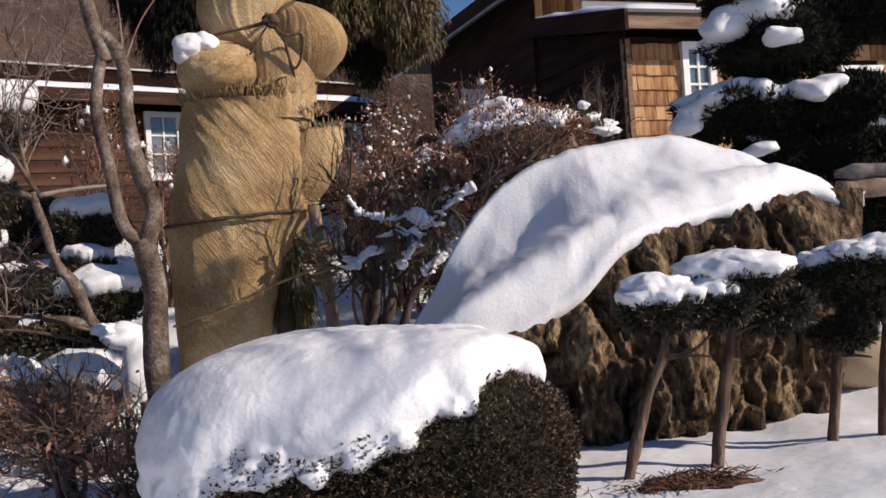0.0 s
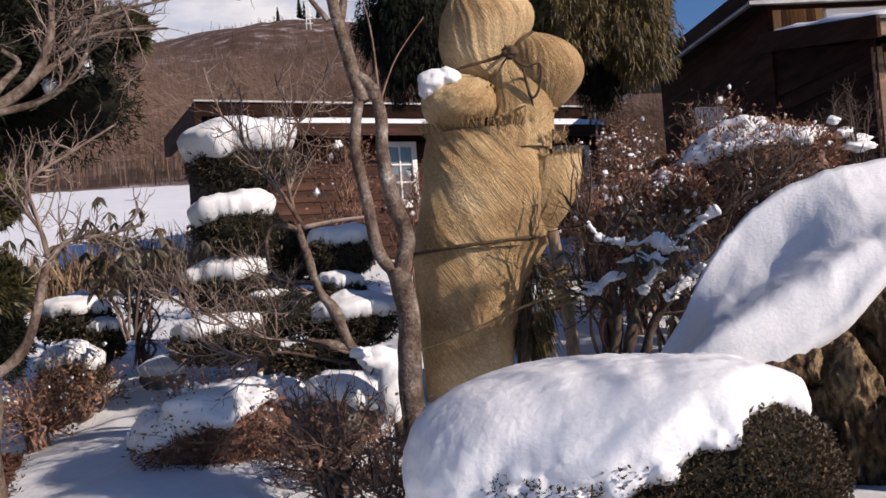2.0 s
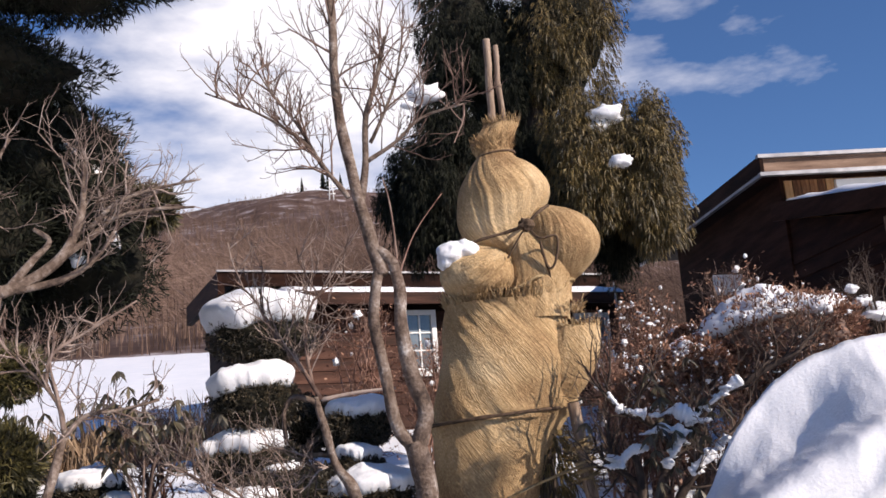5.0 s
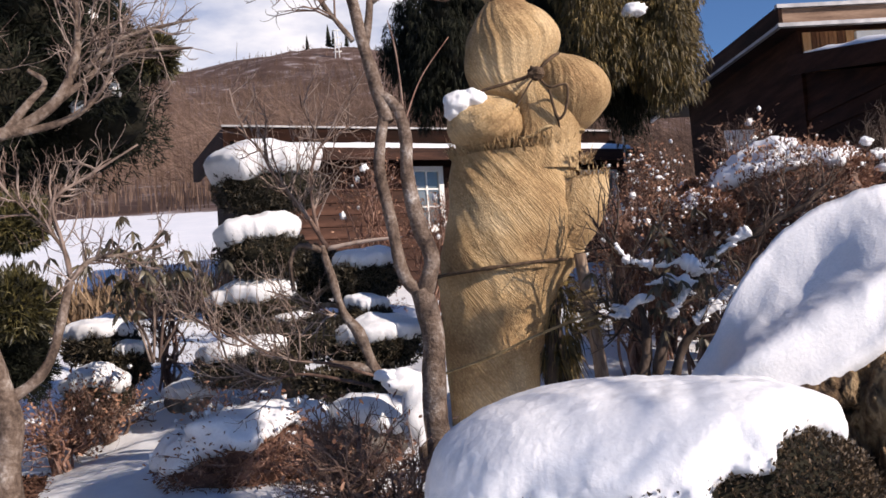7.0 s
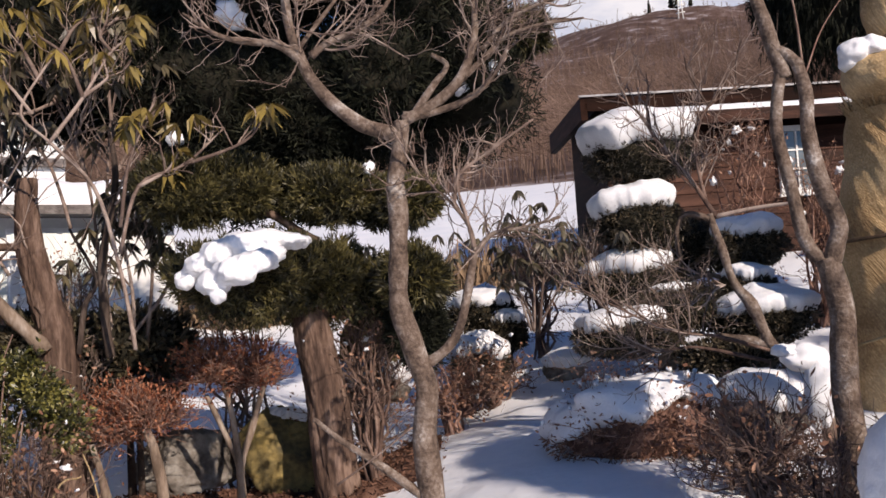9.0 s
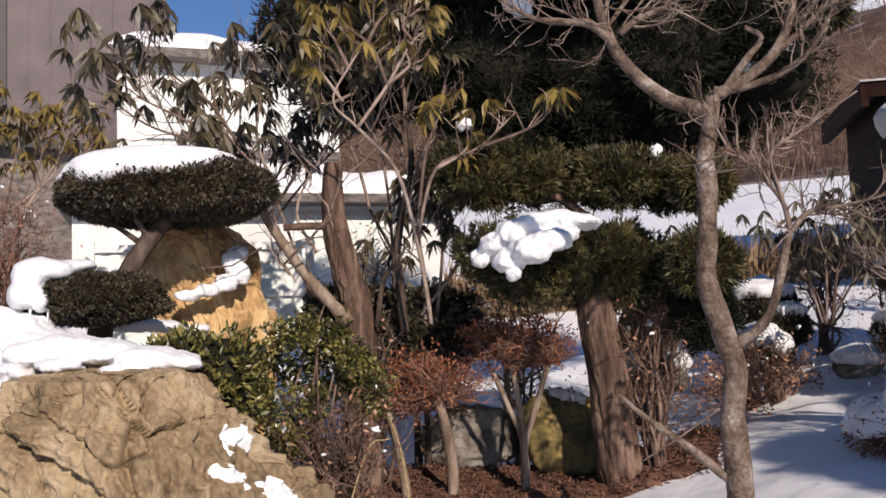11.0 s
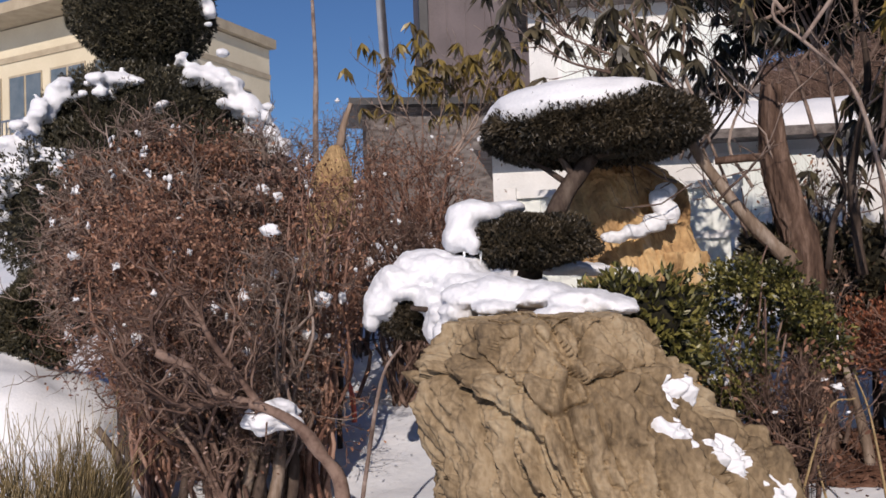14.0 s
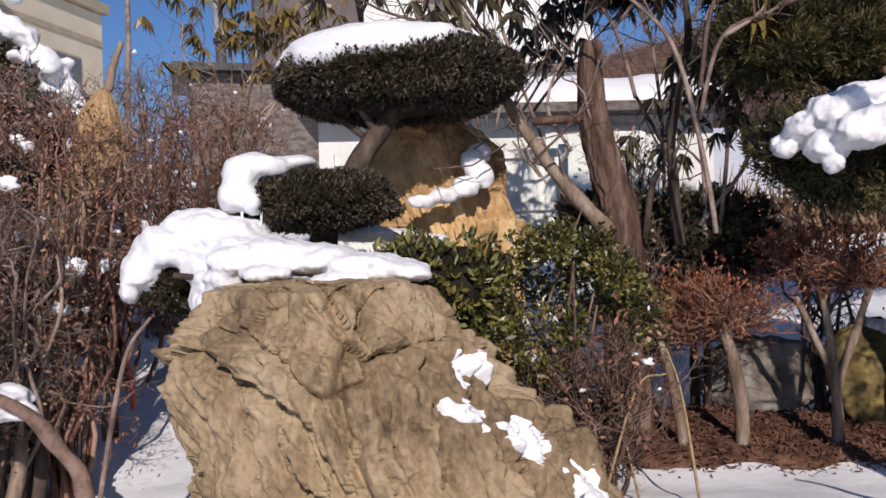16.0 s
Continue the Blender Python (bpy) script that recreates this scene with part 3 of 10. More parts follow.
def build_ground():
    rs = np.concatenate([np.linspace(0.002, 12, 150), np.geomspace(12.3, 60, 40), np.geomspace(63, 800, 60), [1100, 1600, 2600]])
    az = np.radians(np.concatenate([np.linspace(-180, -60, 30, endpoint=False), np.linspace(-60, 110, 260, endpoint=False), np.linspace(110, 180, 20, endpoint=False)]))
    R_, A_ = np.meshgrid(rs, az, indexing="ij")
    x, y = -np.sin(A_) * R_, np.cos(A_) * R_
    z = ground_height(x.ravel(), y.ravel())
    far = R_.ravel() > 900
    z[far] = z[far] * 0.6
    v = np.stack([x.ravel(), y.ravel(), z], 1)
    n, m = len(rs), len(az)
    i, j = np.meshgrid(np.arange(n - 1), np.arange(m), indexing="ij")
    i, j = i.ravel(), j.ravel()
    k = (j + 1) % m
    geo = Geo().add(v, np.stack([i * m + j, i * m + k, (i + 1) * m + k, (i + 1) * m + j], 1))
    ob = solo("ground", geo, M_SNOW_GROUND, "snow-covered garden ground rising to a field and a wooded hill", "ground", "structure")
    ob.data.materials.append(M_WOODS_FLOOR)
    wooded = (rs[i] > 62) & (np.degrees(az[j]) > -62) & (np.degrees(az[j]) < 95)
    ob.data.polygons.foreach_set("material_index", wooded.astype(np.int32))


build_ground()


def build_woods():
    rng = np.random.default_rng(5)
    geo, n = Geo(), 15000
    az = np.radians(rng.uniform(-32, 62, n))
    r = 64 * (740 / 64) ** (rng.random(n) ** 0.8)
    x, y = -np.sin(az) * r, np.cos(az) * r
    z = ground_height(x, y)
    h = rng.uniform(5, 9, n) * np.clip(1.0 - (r - 300) / 900, 0.55, 1.0)
    base = np.stack([x, y, z - 0.3], 1)
    up = np.stack([0.06 * rng.normal(size=n), 0.06 * rng.normal(size=n), np.ones(n)], 1)
    across = np.stack([np.cos(az), np.sin(az), 0 * az], 1)
    w = np.clip(0.00035 * r, 0.04, 0.16)[:, None]
    top = base + up * h[:, None]
    v = np.stack([base - across * w, base + across * w, top], 1).reshape(-1, 3)
    k = np.arange(n) * 3
    geo.add(v, t=np.stack([k, k + 1, k + 2], 1))
    for b in range(16):
        s = rng.uniform(0.25, 0.9, n)[:, None]
        a = base + up * h[:, None] * s
        side = 1.3 * across * rng.normal(size=(n, 1)) + 0.5 * rng.normal(size=(n, 3)) + np.array([0, 0, 0.9])
        side /= np.linalg.norm(side, axis=1)[:, None]
        tip = a + side * (h[:, None] * rng.uniform(0.18, 0.5, (n, 1)))
        ww = w * 0.75
        v = np.stack([a - across * ww * 0.5, a + across * ww * 0.5 + np.array([0, 0, 0.05]), tip], 1).reshape(-1, 3)
        geo.add(v, t=np.stack([k, k + 1, k + 2], 1))
    solo("bare_woods", geo, M_HILL_TREES, "leafless brown woods covering the hillside", "woods", "stuff", smooth=False)
    fir = Geo()
    for a, r, s in ((9.0, 690, 0.5), (7.7, 680, 0.7), (7.4, 675, 0.55), (6.6, 680, 0.5), (23, 700, 0.6), (24.5, 690, 0.5)):
        x, y = -math.sin(radians(a)) * r, math.cos(radians(a)) * r
        z = gh(x, y)
        for q in range(5):
            rad = 4.2 * s * (1 - q * 0.17)
            zz = z + s * (2 + 4.0 * q)
            ring = [(x + rad * math.cos(u), y + rad * math.sin(u), zz + 0.6 * math.sin(3 * u + q)) for u in np.arange(9) * 2 * np.pi / 9]
            fir.add(ring + [(x, y, zz + 7 * s)], t=[(m, (m + 1) % 9, 9) for m in range(9)])
    solo("far_firs", fir, M_PINE_DARK, "dark fir trees standing on the ridge", "fir trees", "stuff", smooth=False)


M_HILL_TREES = material("far_twigs", [(0.055, 0.034, 0.026), (0.12, 0.075, 0.055), (0.22, 0.15, 0.118)], 0.03, 5, 0.95, 0.0, 2, island=0.35)
build_woods()


def build_mast():
    x, y = -math.sin(radians(7.2)) * 640, math.cos(radians(7.2)) * 640
    z = gh(x, y)
    th = thing("lift_mast", (x, y, z), "pale metal mast of a lift on the ridge", "mast")
    g = Geo()
    for dx in (-1.5, 1.5):
        g = Geo()
        tube(g, [(x + dx, y, z - 1), (x + dx * 0.5, y, z + 20)], [0.5, 0.35], 6)
        part("leg", g, M_WHITE, th)
    for q in range(4):
        g = Geo()
        box(g, (-3.0, -0.3, 4 + q * 5), (3.0, 0.3, 4.6 + q * 5), (x, y, z))
        part("crossbar", g, M_WHITE, th)


build_mast()


# ---- houses ----
def window(parent, about, turn, x, z, w, h, rows=3, cols=2, y=0.0, name="window"):
    """A white framed window with glazing bars on a wall that faces -y of the frame at 'about'."""
    g = Geo()
    e = 0.085
    box(g, (x, y - 0.06, z), (x + e, y + 0.02, z + h), about, turn)
    box(g, (x + w - e, y - 0.06, z), (x + w, y + 0.02, z + h), about, turn)
    box(g, (x + e, y - 0.06, z), (x + w - e, y + 0.02, z + e), about, turn)
    box(g, (x + e, y - 0.06, z + h - e), (x + w - e, y + 0.02, z + h), about, turn)
    fr = part(name, g, M_WHITE, parent, "white painted window frame", smooth=False)
    g = Geo()
    for k in range(1, cols):
        u = x + e + (w - 2 * e) * k / cols
        box(g, (u - 0.013, y - 0.035, z + e), (u + 0.013, y - 0.008, z + h - e), about, turn)
    for k in range(1, rows):
        u = z + e + (h - 2 * e) * k / rows
        box(g, (x + e, y - 0.033, u - 0.013), (x + w - e, y - 0.009, u + 0.013), about, turn)
    part("glazing_bars", g, M_WHITE, fr, smooth=False)
    g = Geo()
    box(g, (x + e, y - 0.007, z + e), (x + w - e, y + 0.004, z + h - e), about, turn)
    part("pane", g, M_GLASS, fr, "grey reflecting glass", smooth=False)
    g = Geo()
    box(g, (x - 0.04, y - 0.10, z - 0.05), (x + w + 0.04, y + 0.01, z - 0.002), about, turn)
    part("sill", g, M_WHITE, fr, smooth=False)


def roof_snow(parent, about, turn, x0, x1, y0, y1, z, th, seed, slope=0.0, name="snow_cover"):
    """Snow lying on a roof, with soft uneven edges."""
    nx, ny = max(8, int((x1 - x0) * 10)), max(5, int((y1 - y0) * 8))
    X, Y = np.meshgrid(np.linspace(0, 1, nx), np.linspace(0, 1, ny), indexing="ij")
    p = np.stack([x0 + X.ravel() * (x1 - x0), y0 + Y.ravel() * (y1 - y0), np.zeros(nx * ny)], 1)
    edge = np.minimum.reduce([p[:, 0] - x0, x1 - p[:, 0], p[:, 1] - y0, y1 - p[:, 1]])
    fat = th * np.sqrt(np.clip(edge / (th * 1.3), 0.02, 1)) * (1 + 0.25 * fnoise(p, 1.1, seed, 3))
    p[:, 1] += np.where(edge < 1e-6, 0.03 * vnoise(p, 2.5, seed), 0)
    p[:, 2] = z + (p[:, 1] - y0) * slope + fat
    low = p.copy()
    low[:, 2] = z + (p[:, 1] - y0) * slope
    i, j = np.meshgrid(np.arange(nx - 1), np.arange(ny - 1), indexing="ij")
    i, j = i.ravel(), j.ravel()
    q = np.stack([i * ny + j, (i + 1) * ny + j, (i + 1) * ny + j + 1, i * ny + j + 1], 1)
    n = nx * ny
    rim = [k for k in range(ny)] + [k * ny + ny - 1 for k in range(1, nx)] + [(nx - 1) * ny + k for k in range(ny - 2, -1, -1)] + [k * ny for k in range(nx - 2, 0, -1)]
    rim = np.array(rim)
    nxt = np.roll(rim, -1)
    g = Geo().add(turned(np.vstack([p, low]), turn) + np.asarray(about), np.vstack([q, np.stack([rim, nxt, nxt + n, rim + n], 1)]))
    part(name, g, M_SNOW, parent, "white snow")


def boards(parent, about, turn, x0, x1, z0, z1, step, mat_, y=0.0, name="board", vertical=False, thick=0.025):
    """Wall boards, one object each, sharing a mesh."""
    n = int(round(((x1 - x0) if vertical else (z1 - z0)) / step))
    r = root_of(parent)
    g = Geo()
    if vertical:
        box(g, (0.004, -thick, 0), (step - 0.004, 0, z1 - z0))
    else:
        v = np.array([(x, yy, zz) for x in (x0, x1) for yy, zz in ((0, 0), (-thick * 1.4, 0.0), (-thick * 0.5, step - 0.003), (0, step - 0.003))], float)
        g.add(v, [(0, 1, 2, 3), (7, 6, 5, 4), (0, 4, 5, 1), (1, 5, 6, 2), (2, 6, 7, 3), (3, 7, 4, 0)])
    me = g.mesh(name, mat_, False)
    m0 = Matrix.Translation(Vector(about) - r.location) @ pose(0, 0, 0, 0, 0, turn)
    for k in range(n):
        ob = new(name, me)
        ob.parent = parent
        ob.matrix_local = m0 @ pose(x0 + k * step if vertical else 0, y, z0 if vertical else z0 + k * step)


def shingles(parent, about, turn, x0, x1, z0, z1, row, wide, mat_, skip, seed, limit=310, y=0.0):
    """Cedar shingles in courses, one object each, on a few shared meshes."""
    rng = random.Random(seed)
    r = root_of(parent)
    meshes = []
    for k in range(6):
        w = wide * (0.62 + 0.15 * k)
        g = Geo()
        v = np.array([(x, yy, zz) for x in (0.003, w - 0.003) for yy, zz in ((0, 0), (-0.030 - 0.002 * k, 0.002 * (k % 3)), (-0.010, row * 1.12), (0, row * 1.12))], float)
        g.add(v, [(0, 1, 2, 3), (7, 6, 5, 4), (0, 4, 5, 1), (1, 5, 6, 2), (2, 6, 7, 3), (3, 7, 4, 0)])
        meshes.append((w, g.mesh("shingle", mat_, False)))
    m0 = Matrix.Translation(Vector(about) - r.location) @ pose(0, 0, 0, 0, 0, turn)
    n = 0
    for i in range(int((z1 - z0) / row)):
        x = x0 - rng.random() * wide * 0.5
        while x < x1:
            w, me = rng.choice(meshes)
            z = z0 + i * row
            if x >= x0 - 0.12 and x + w < x1 + 0.06 and not any(a < x + w * 0.5 < b and c < z + row * 0.5 < d for a, b, c, d in skip) and n < limit:
                ob = new("shingle", me)
                ob.parent = parent
                ob.matrix_local = m0 @ pose(x, y - 0.002 * (i % 2), z + rng.uniform(-0.008, 0.008), rng.uniform(-1, 1), rng.uniform(-0.8, 0.8), 0)
                n += 1
            x += w


def far_house():
    """The low dark timber house behind the garden, with a snow-covered pent roof under a flat roof."""
    A, turn = (-3.18, 15.13, 0.06), 24.7
    z0 = 1.7
    th = thing("garden_house", (A[0], A[1], z0), "low dark brown timber house with white windows and snowy roofs", "house")
    g = Geo()
    box(g, (0, 0.06, 0.0), (7.25, 0.3, 4.25), A, turn)
    wall = part("front_wall", g, M_WOOD_DARK, th, smooth=False)
    for name, lo, hi in (("side_wall", (0, 0.3, 0.0), (0.24, 3.0, 4.66)), ("side_wall", (7.01, 0.3, 0.0), (7.25, 3.0, 4.66)), ("back_wall", (0.24, 2.8, 0.0), (7.01, 3.0, 4.66))):
        g = Geo()
        box(g, lo, hi, A, turn)
        part(name, g, M_WOOD_DARK, th, smooth=False)
    boards(wall, A, turn, 0, 7.25, 1.9, 4.1, 0.2, M_WOOD_RED, y=0.06)
    g = Geo()
    box(g, (0.1, 0.75, 4.2), (7.15, 0.9, 4.66), A, turn)
    part("upper_wall", g, M_WOOD_RED, th, smooth=False)
    g = Geo()
    v = np.array([(x, y, z) for x in (0.2, 7.25) for y, z in ((-0.55, 4.30), (0.9, 4.60), (0.9, 4.52), (-0.55, 4.20))], float)
    g.add(turned(v, turn) + np.array(A), [(0, 1, 2, 3), (7, 6, 5, 4), (4, 5, 1, 0), (5, 6, 2, 1), (6, 7, 3, 2), (7, 4, 0, 3)])
    pent = part("pent_roof", g, M_DARK, th, smooth=False)
    g = Geo()
    box(g, (0.18, -0.60, 4.12), (7.28, -0.55, 4.32), A, turn)
    part("fascia", g, M_WOOD_RED, pent, "dark red-brown fascia board", smooth=False)
    roof_snow(pent, A, turn, 0.6, 7.2, -0.52, 0.72, 4.315, 0.10, 21, slope=0.208)
    g = Geo()
    box(g, (-0.25, 0.1, 4.66), (6.9, 3.3, 4.75), A, turn)
    flat = part("flat_roof", g, M_DARK, th, smooth=False)
    g = Geo()
    box(g, (-0.29, 0.04, 4.54), (6.95, 0.1, 4.77), A, turn)
    part("fascia", g, M_WOOD_DARK, flat, smooth=False)
    g = Geo()
    box(g, (-0.36, 0.04, 4.40), (-0.25, 3.36, 4.77), A, turn)
    part("verge_board", g, M_WOOD_DARK, flat, "dark weathered verge board", smooth=False)
    g = Geo()
    box(g, (-0.38, 0.0, 4.77), (6.97, 0.05, 4.80), A, turn)
    part("edge_strip", g, M_METAL_EDGE, flat, "bright metal edge strip", smooth=False)
    roof_snow(flat, A, turn, -0.2, 6.8, 0.3, 3.2, 4.752, 0.05, 22)
    window(th, A, turn, 2.78, 3.0, 0.62, 1.1, 3, 2, y=0.0)
    window(th, A, turn, 6.25, 3.05, 0.74, 0.97, 2, 2, y=0.0)
    g = Geo()
    tube(g, np.array((3.06, 16.21, 4.92)) + np.array([(0, 0, -1.0), (0, 0, 0.5)]), [0.02, 0.015], 6)
    part("vent_pipe", g, M_STEEL, th)


M_GREY_WOOD = material("grey_wood", [(0.07, 0.06, 0.055), (0.15, 0.13, 0.12), (0.22, 0.2, 0.185)], 5, 7, 0.8, 0.3, 50, stretch=(3, 0.3, 3))
far_house()


def right_house():
    """The tall dark house with the sunlit cedar-shingle front and a lower annex."""
    A, turn = (5.17, 10.29, -0.13), 5.6
    z0 = 1.5
    th = thing("shingle_house", (A[0], A[1], z0), "dark brown house with flat snowy roofs and a cedar shingle front", "house")
    g = Geo()
    box(g, (0, 0.05, 0), (6.5, 0.25, 4.0), A, turn)
    v = np.array([(x, y, z) for x in (0.0, 0.2) for y, z in ((0.25, 0), (0.25, 4.08), (2.4, 4.56), (2.4, 0))], float)
    g.add(turned(v, turn) + np.array(A), [(3, 2, 1, 0), (4, 5, 6, 7), (0, 1, 5, 4), (1, 2, 6, 5), (2, 3, 7, 6), (3, 0, 4, 7)])
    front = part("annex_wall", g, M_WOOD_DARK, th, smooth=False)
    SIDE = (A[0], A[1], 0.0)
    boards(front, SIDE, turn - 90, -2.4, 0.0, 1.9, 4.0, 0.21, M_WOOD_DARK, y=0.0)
    shingles(front, A, turn, 0.10, 5.4, 1.95, 3.92, 0.178, 0.165, M_SHINGLE, [(0.74, 1.22, 3.0, 3.96), (2.95, 3.75, 2.4, 3.75)], 4, y=0.05)
    g = Geo()
    box(g, (-0.035, 0.01, 1.5), (0.07, 0.06, 3.98), A, turn)
    part("corner_board", g, M_FASCIA, th, "pale corner board", smooth=False)
    window(th, A, turn, 0.74, 3.14, 0.46, 0.80, 3, 2, y=0.02)
    window(th, A, turn, 3.06, 2.55, 0.32, 1.1, 3, 2, y=0.02)
    window(th, A, turn, 3.42, 2.55, 0.32, 1.1, 3, 2, y=0.02)
    g = Geo()
    v = np.array([(x, y, z) for x in (-0.18, 6.6) for y, z in ((-0.34, 4.18), (2.4, 4.74), (2.4, 4.58), (-0.34, 4.02))], float)
    g.add(turned(v, turn) + np.array(A), [(0, 1, 2, 3), (7, 6, 5, 4), (4, 5, 1, 0), (5, 6, 2, 1), (6, 7, 3, 2), (7, 4, 0, 3)])
    low = part("annex_roof", g, M_WOOD_DARK, th, smooth=False)
    g = Geo()
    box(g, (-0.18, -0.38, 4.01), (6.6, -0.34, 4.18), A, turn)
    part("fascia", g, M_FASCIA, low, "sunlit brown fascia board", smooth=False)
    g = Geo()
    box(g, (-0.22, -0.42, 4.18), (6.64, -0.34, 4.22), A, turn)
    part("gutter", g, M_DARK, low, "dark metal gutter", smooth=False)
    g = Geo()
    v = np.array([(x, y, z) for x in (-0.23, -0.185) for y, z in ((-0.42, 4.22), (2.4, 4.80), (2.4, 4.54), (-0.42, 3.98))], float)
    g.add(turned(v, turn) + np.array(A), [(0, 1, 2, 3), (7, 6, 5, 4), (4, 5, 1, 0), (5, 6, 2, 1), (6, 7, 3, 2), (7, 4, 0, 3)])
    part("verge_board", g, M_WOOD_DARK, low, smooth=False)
    roof_snow(low, A, turn, -0.15, 6.5, -0.3, 2.38, 4.19, 0.13, 31, slope=0.2044)
    g = Geo()
    box(g, (-0.05, 2.4, 0), (6.5, 2.6, 5.15), A, turn)
    for name, lo, hi in (("side_wall", (-0.05, 2.6, 0), (0.15, 6.9, 5.15)), ("side_wall", (6.3, 2.6, 0), (6.5, 6.9, 5.15)), ("back_wall", (0.15, 6.7, 0), (6.3, 6.9, 5.15))):
        h = Geo()
        box(h, lo, hi, A, turn)
        part(name, h, M_WOOD_DARK, th, smooth=False)
    main = part("main_wall", g, M_WOOD_DARK, th, smooth=False)
    boards(main, A, turn, 0.0, 1.9, 4.3, 5.1, 0.12, M_SHINGLE, y=2.4, name="panel", vertical=True)
    # plain white strip, with no glass or frame modelled
    g = Geo()
    box(g, (0.72, 2.32, 4.86), (2.6, 2.38, 5.07), A, turn)
    part("clerestory", g, M_WHITE, th, "white strip below the roof edge", smooth=False)
    # near-black soffit and side verge, brown front fascia: shade and sun as board colour
    g = Geo()
    box(g, (-0.42, 2.10, 5.15), (6.8, 7.9, 5.33), A, turn)
    top = part("flat_roof", g, M_WOOD_DARK, th, smooth=False)
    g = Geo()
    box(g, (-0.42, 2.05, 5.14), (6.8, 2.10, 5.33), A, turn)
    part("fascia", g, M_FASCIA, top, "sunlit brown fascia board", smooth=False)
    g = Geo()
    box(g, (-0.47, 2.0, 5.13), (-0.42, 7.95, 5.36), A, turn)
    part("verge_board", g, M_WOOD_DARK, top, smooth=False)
    g = Geo()
    box(g, (-0.49, 1.98, 5.33), (6.85, 2.06, 5.38), A, turn)
    part("edge_strip", g, M_METAL_EDGE, top, smooth=False)
    g = Geo()
    box(g, (-0.49, 1.98, 5.08), (6.85, 2.06, 5.13), A, turn)
    box(g, (-0.49, 2.06, 5.08), (-0.43, 7.95, 5.12), A, turn)
    part("drip_strip", g, M_METAL_EDGE, top, "pale metal drip strip", smooth=False)
    roof_snow(top, A, turn, -0.3, 6.7, 2.2, 7.8, 5.332, 0.07, 32)
    g = Geo()
    c = np.array((4.14, 13.16, 3.67))
    box(g, (-0.22, -0.02, -0.14), (0.22, 0.02, 0.14), c, 12)
    part("notice_board", g, M_WHITE, th, "small white board", smooth=False)


right_house()


def lattice_fence():
    """White lattice fence in front of the shingle house and the round rail below it."""
    a, b = np.array((5.84, 7.62, 2.35)), np.array((6.46, 7.10, 2.29))
    th = thing("lattice_fence", (float(a[0]), float(a[1]), gh(a[0], a[1])), "weathered pale lattice fence dusted with snow", "fence")
    for s in np.linspace(0, 1, 4):
        g = Geo()
        p = a + (b - a) * s
        tube(g, [(p[0], p[1], gh(p[0], p[1]) - 0.1), (p[0], p[1], p[2] + 0.15)], [0.035, 0.035], 6)
        part("post", g, M_GREY_WOOD, th)
    L = np.linalg.norm(b - a)
    for k in range(22):
        for sgn in (-1, 1):
            s0 = k / 22
            p = a + (b - a) * s0
            q = a + (b - a) * min(1, max(0, s0 + sgn * 0.22 / L))
            g = Geo()
            tube(g, [p + (0, 0.01 * sgn, -0.12), q + (0, 0.01 * sgn, 0.12)], [0.012, 0.012], 4)
            part("slat", g, M_WHITE, th, smooth=False)
    a, b = np.array((4.12, 5.16, 1.72)), np.array((4.80, 4.96, 1.71))
    th = thing("log_rail", (float(a[0]), float(a[1]), gh(a[0], a[1])), "round grey log rail with a knotted rope border", "rail")
    g = Geo()
    tube(g, smooth_path([a, (a + b) / 2 + (0, 0, 0.01), b]), [0.06, 0.055], 10, 0.1)
    part("rail", g, M_STAKE, th)
    g = Geo()
    tube(g, smooth_path([a + (0, 0, 0.10), b + (0, 0, 0.11)], 30), [0.035, 0.035], 8, 0.9, 3)
    part("rope_border", g, M_GREY_WOOD, th)
    for s in (0.15, 0.85):
        p = a + (b - a) * s
        g = Geo()
        tube(g, [(p[0], p[1] + 0.08, gh(p[0], p[1]) - 0.1), (p[0], p[1] + 0.08, p[2] + 0.05)], [0.05, 0.05], 8)
        part("post", g, M_STAKE, th)


lattice_fence()


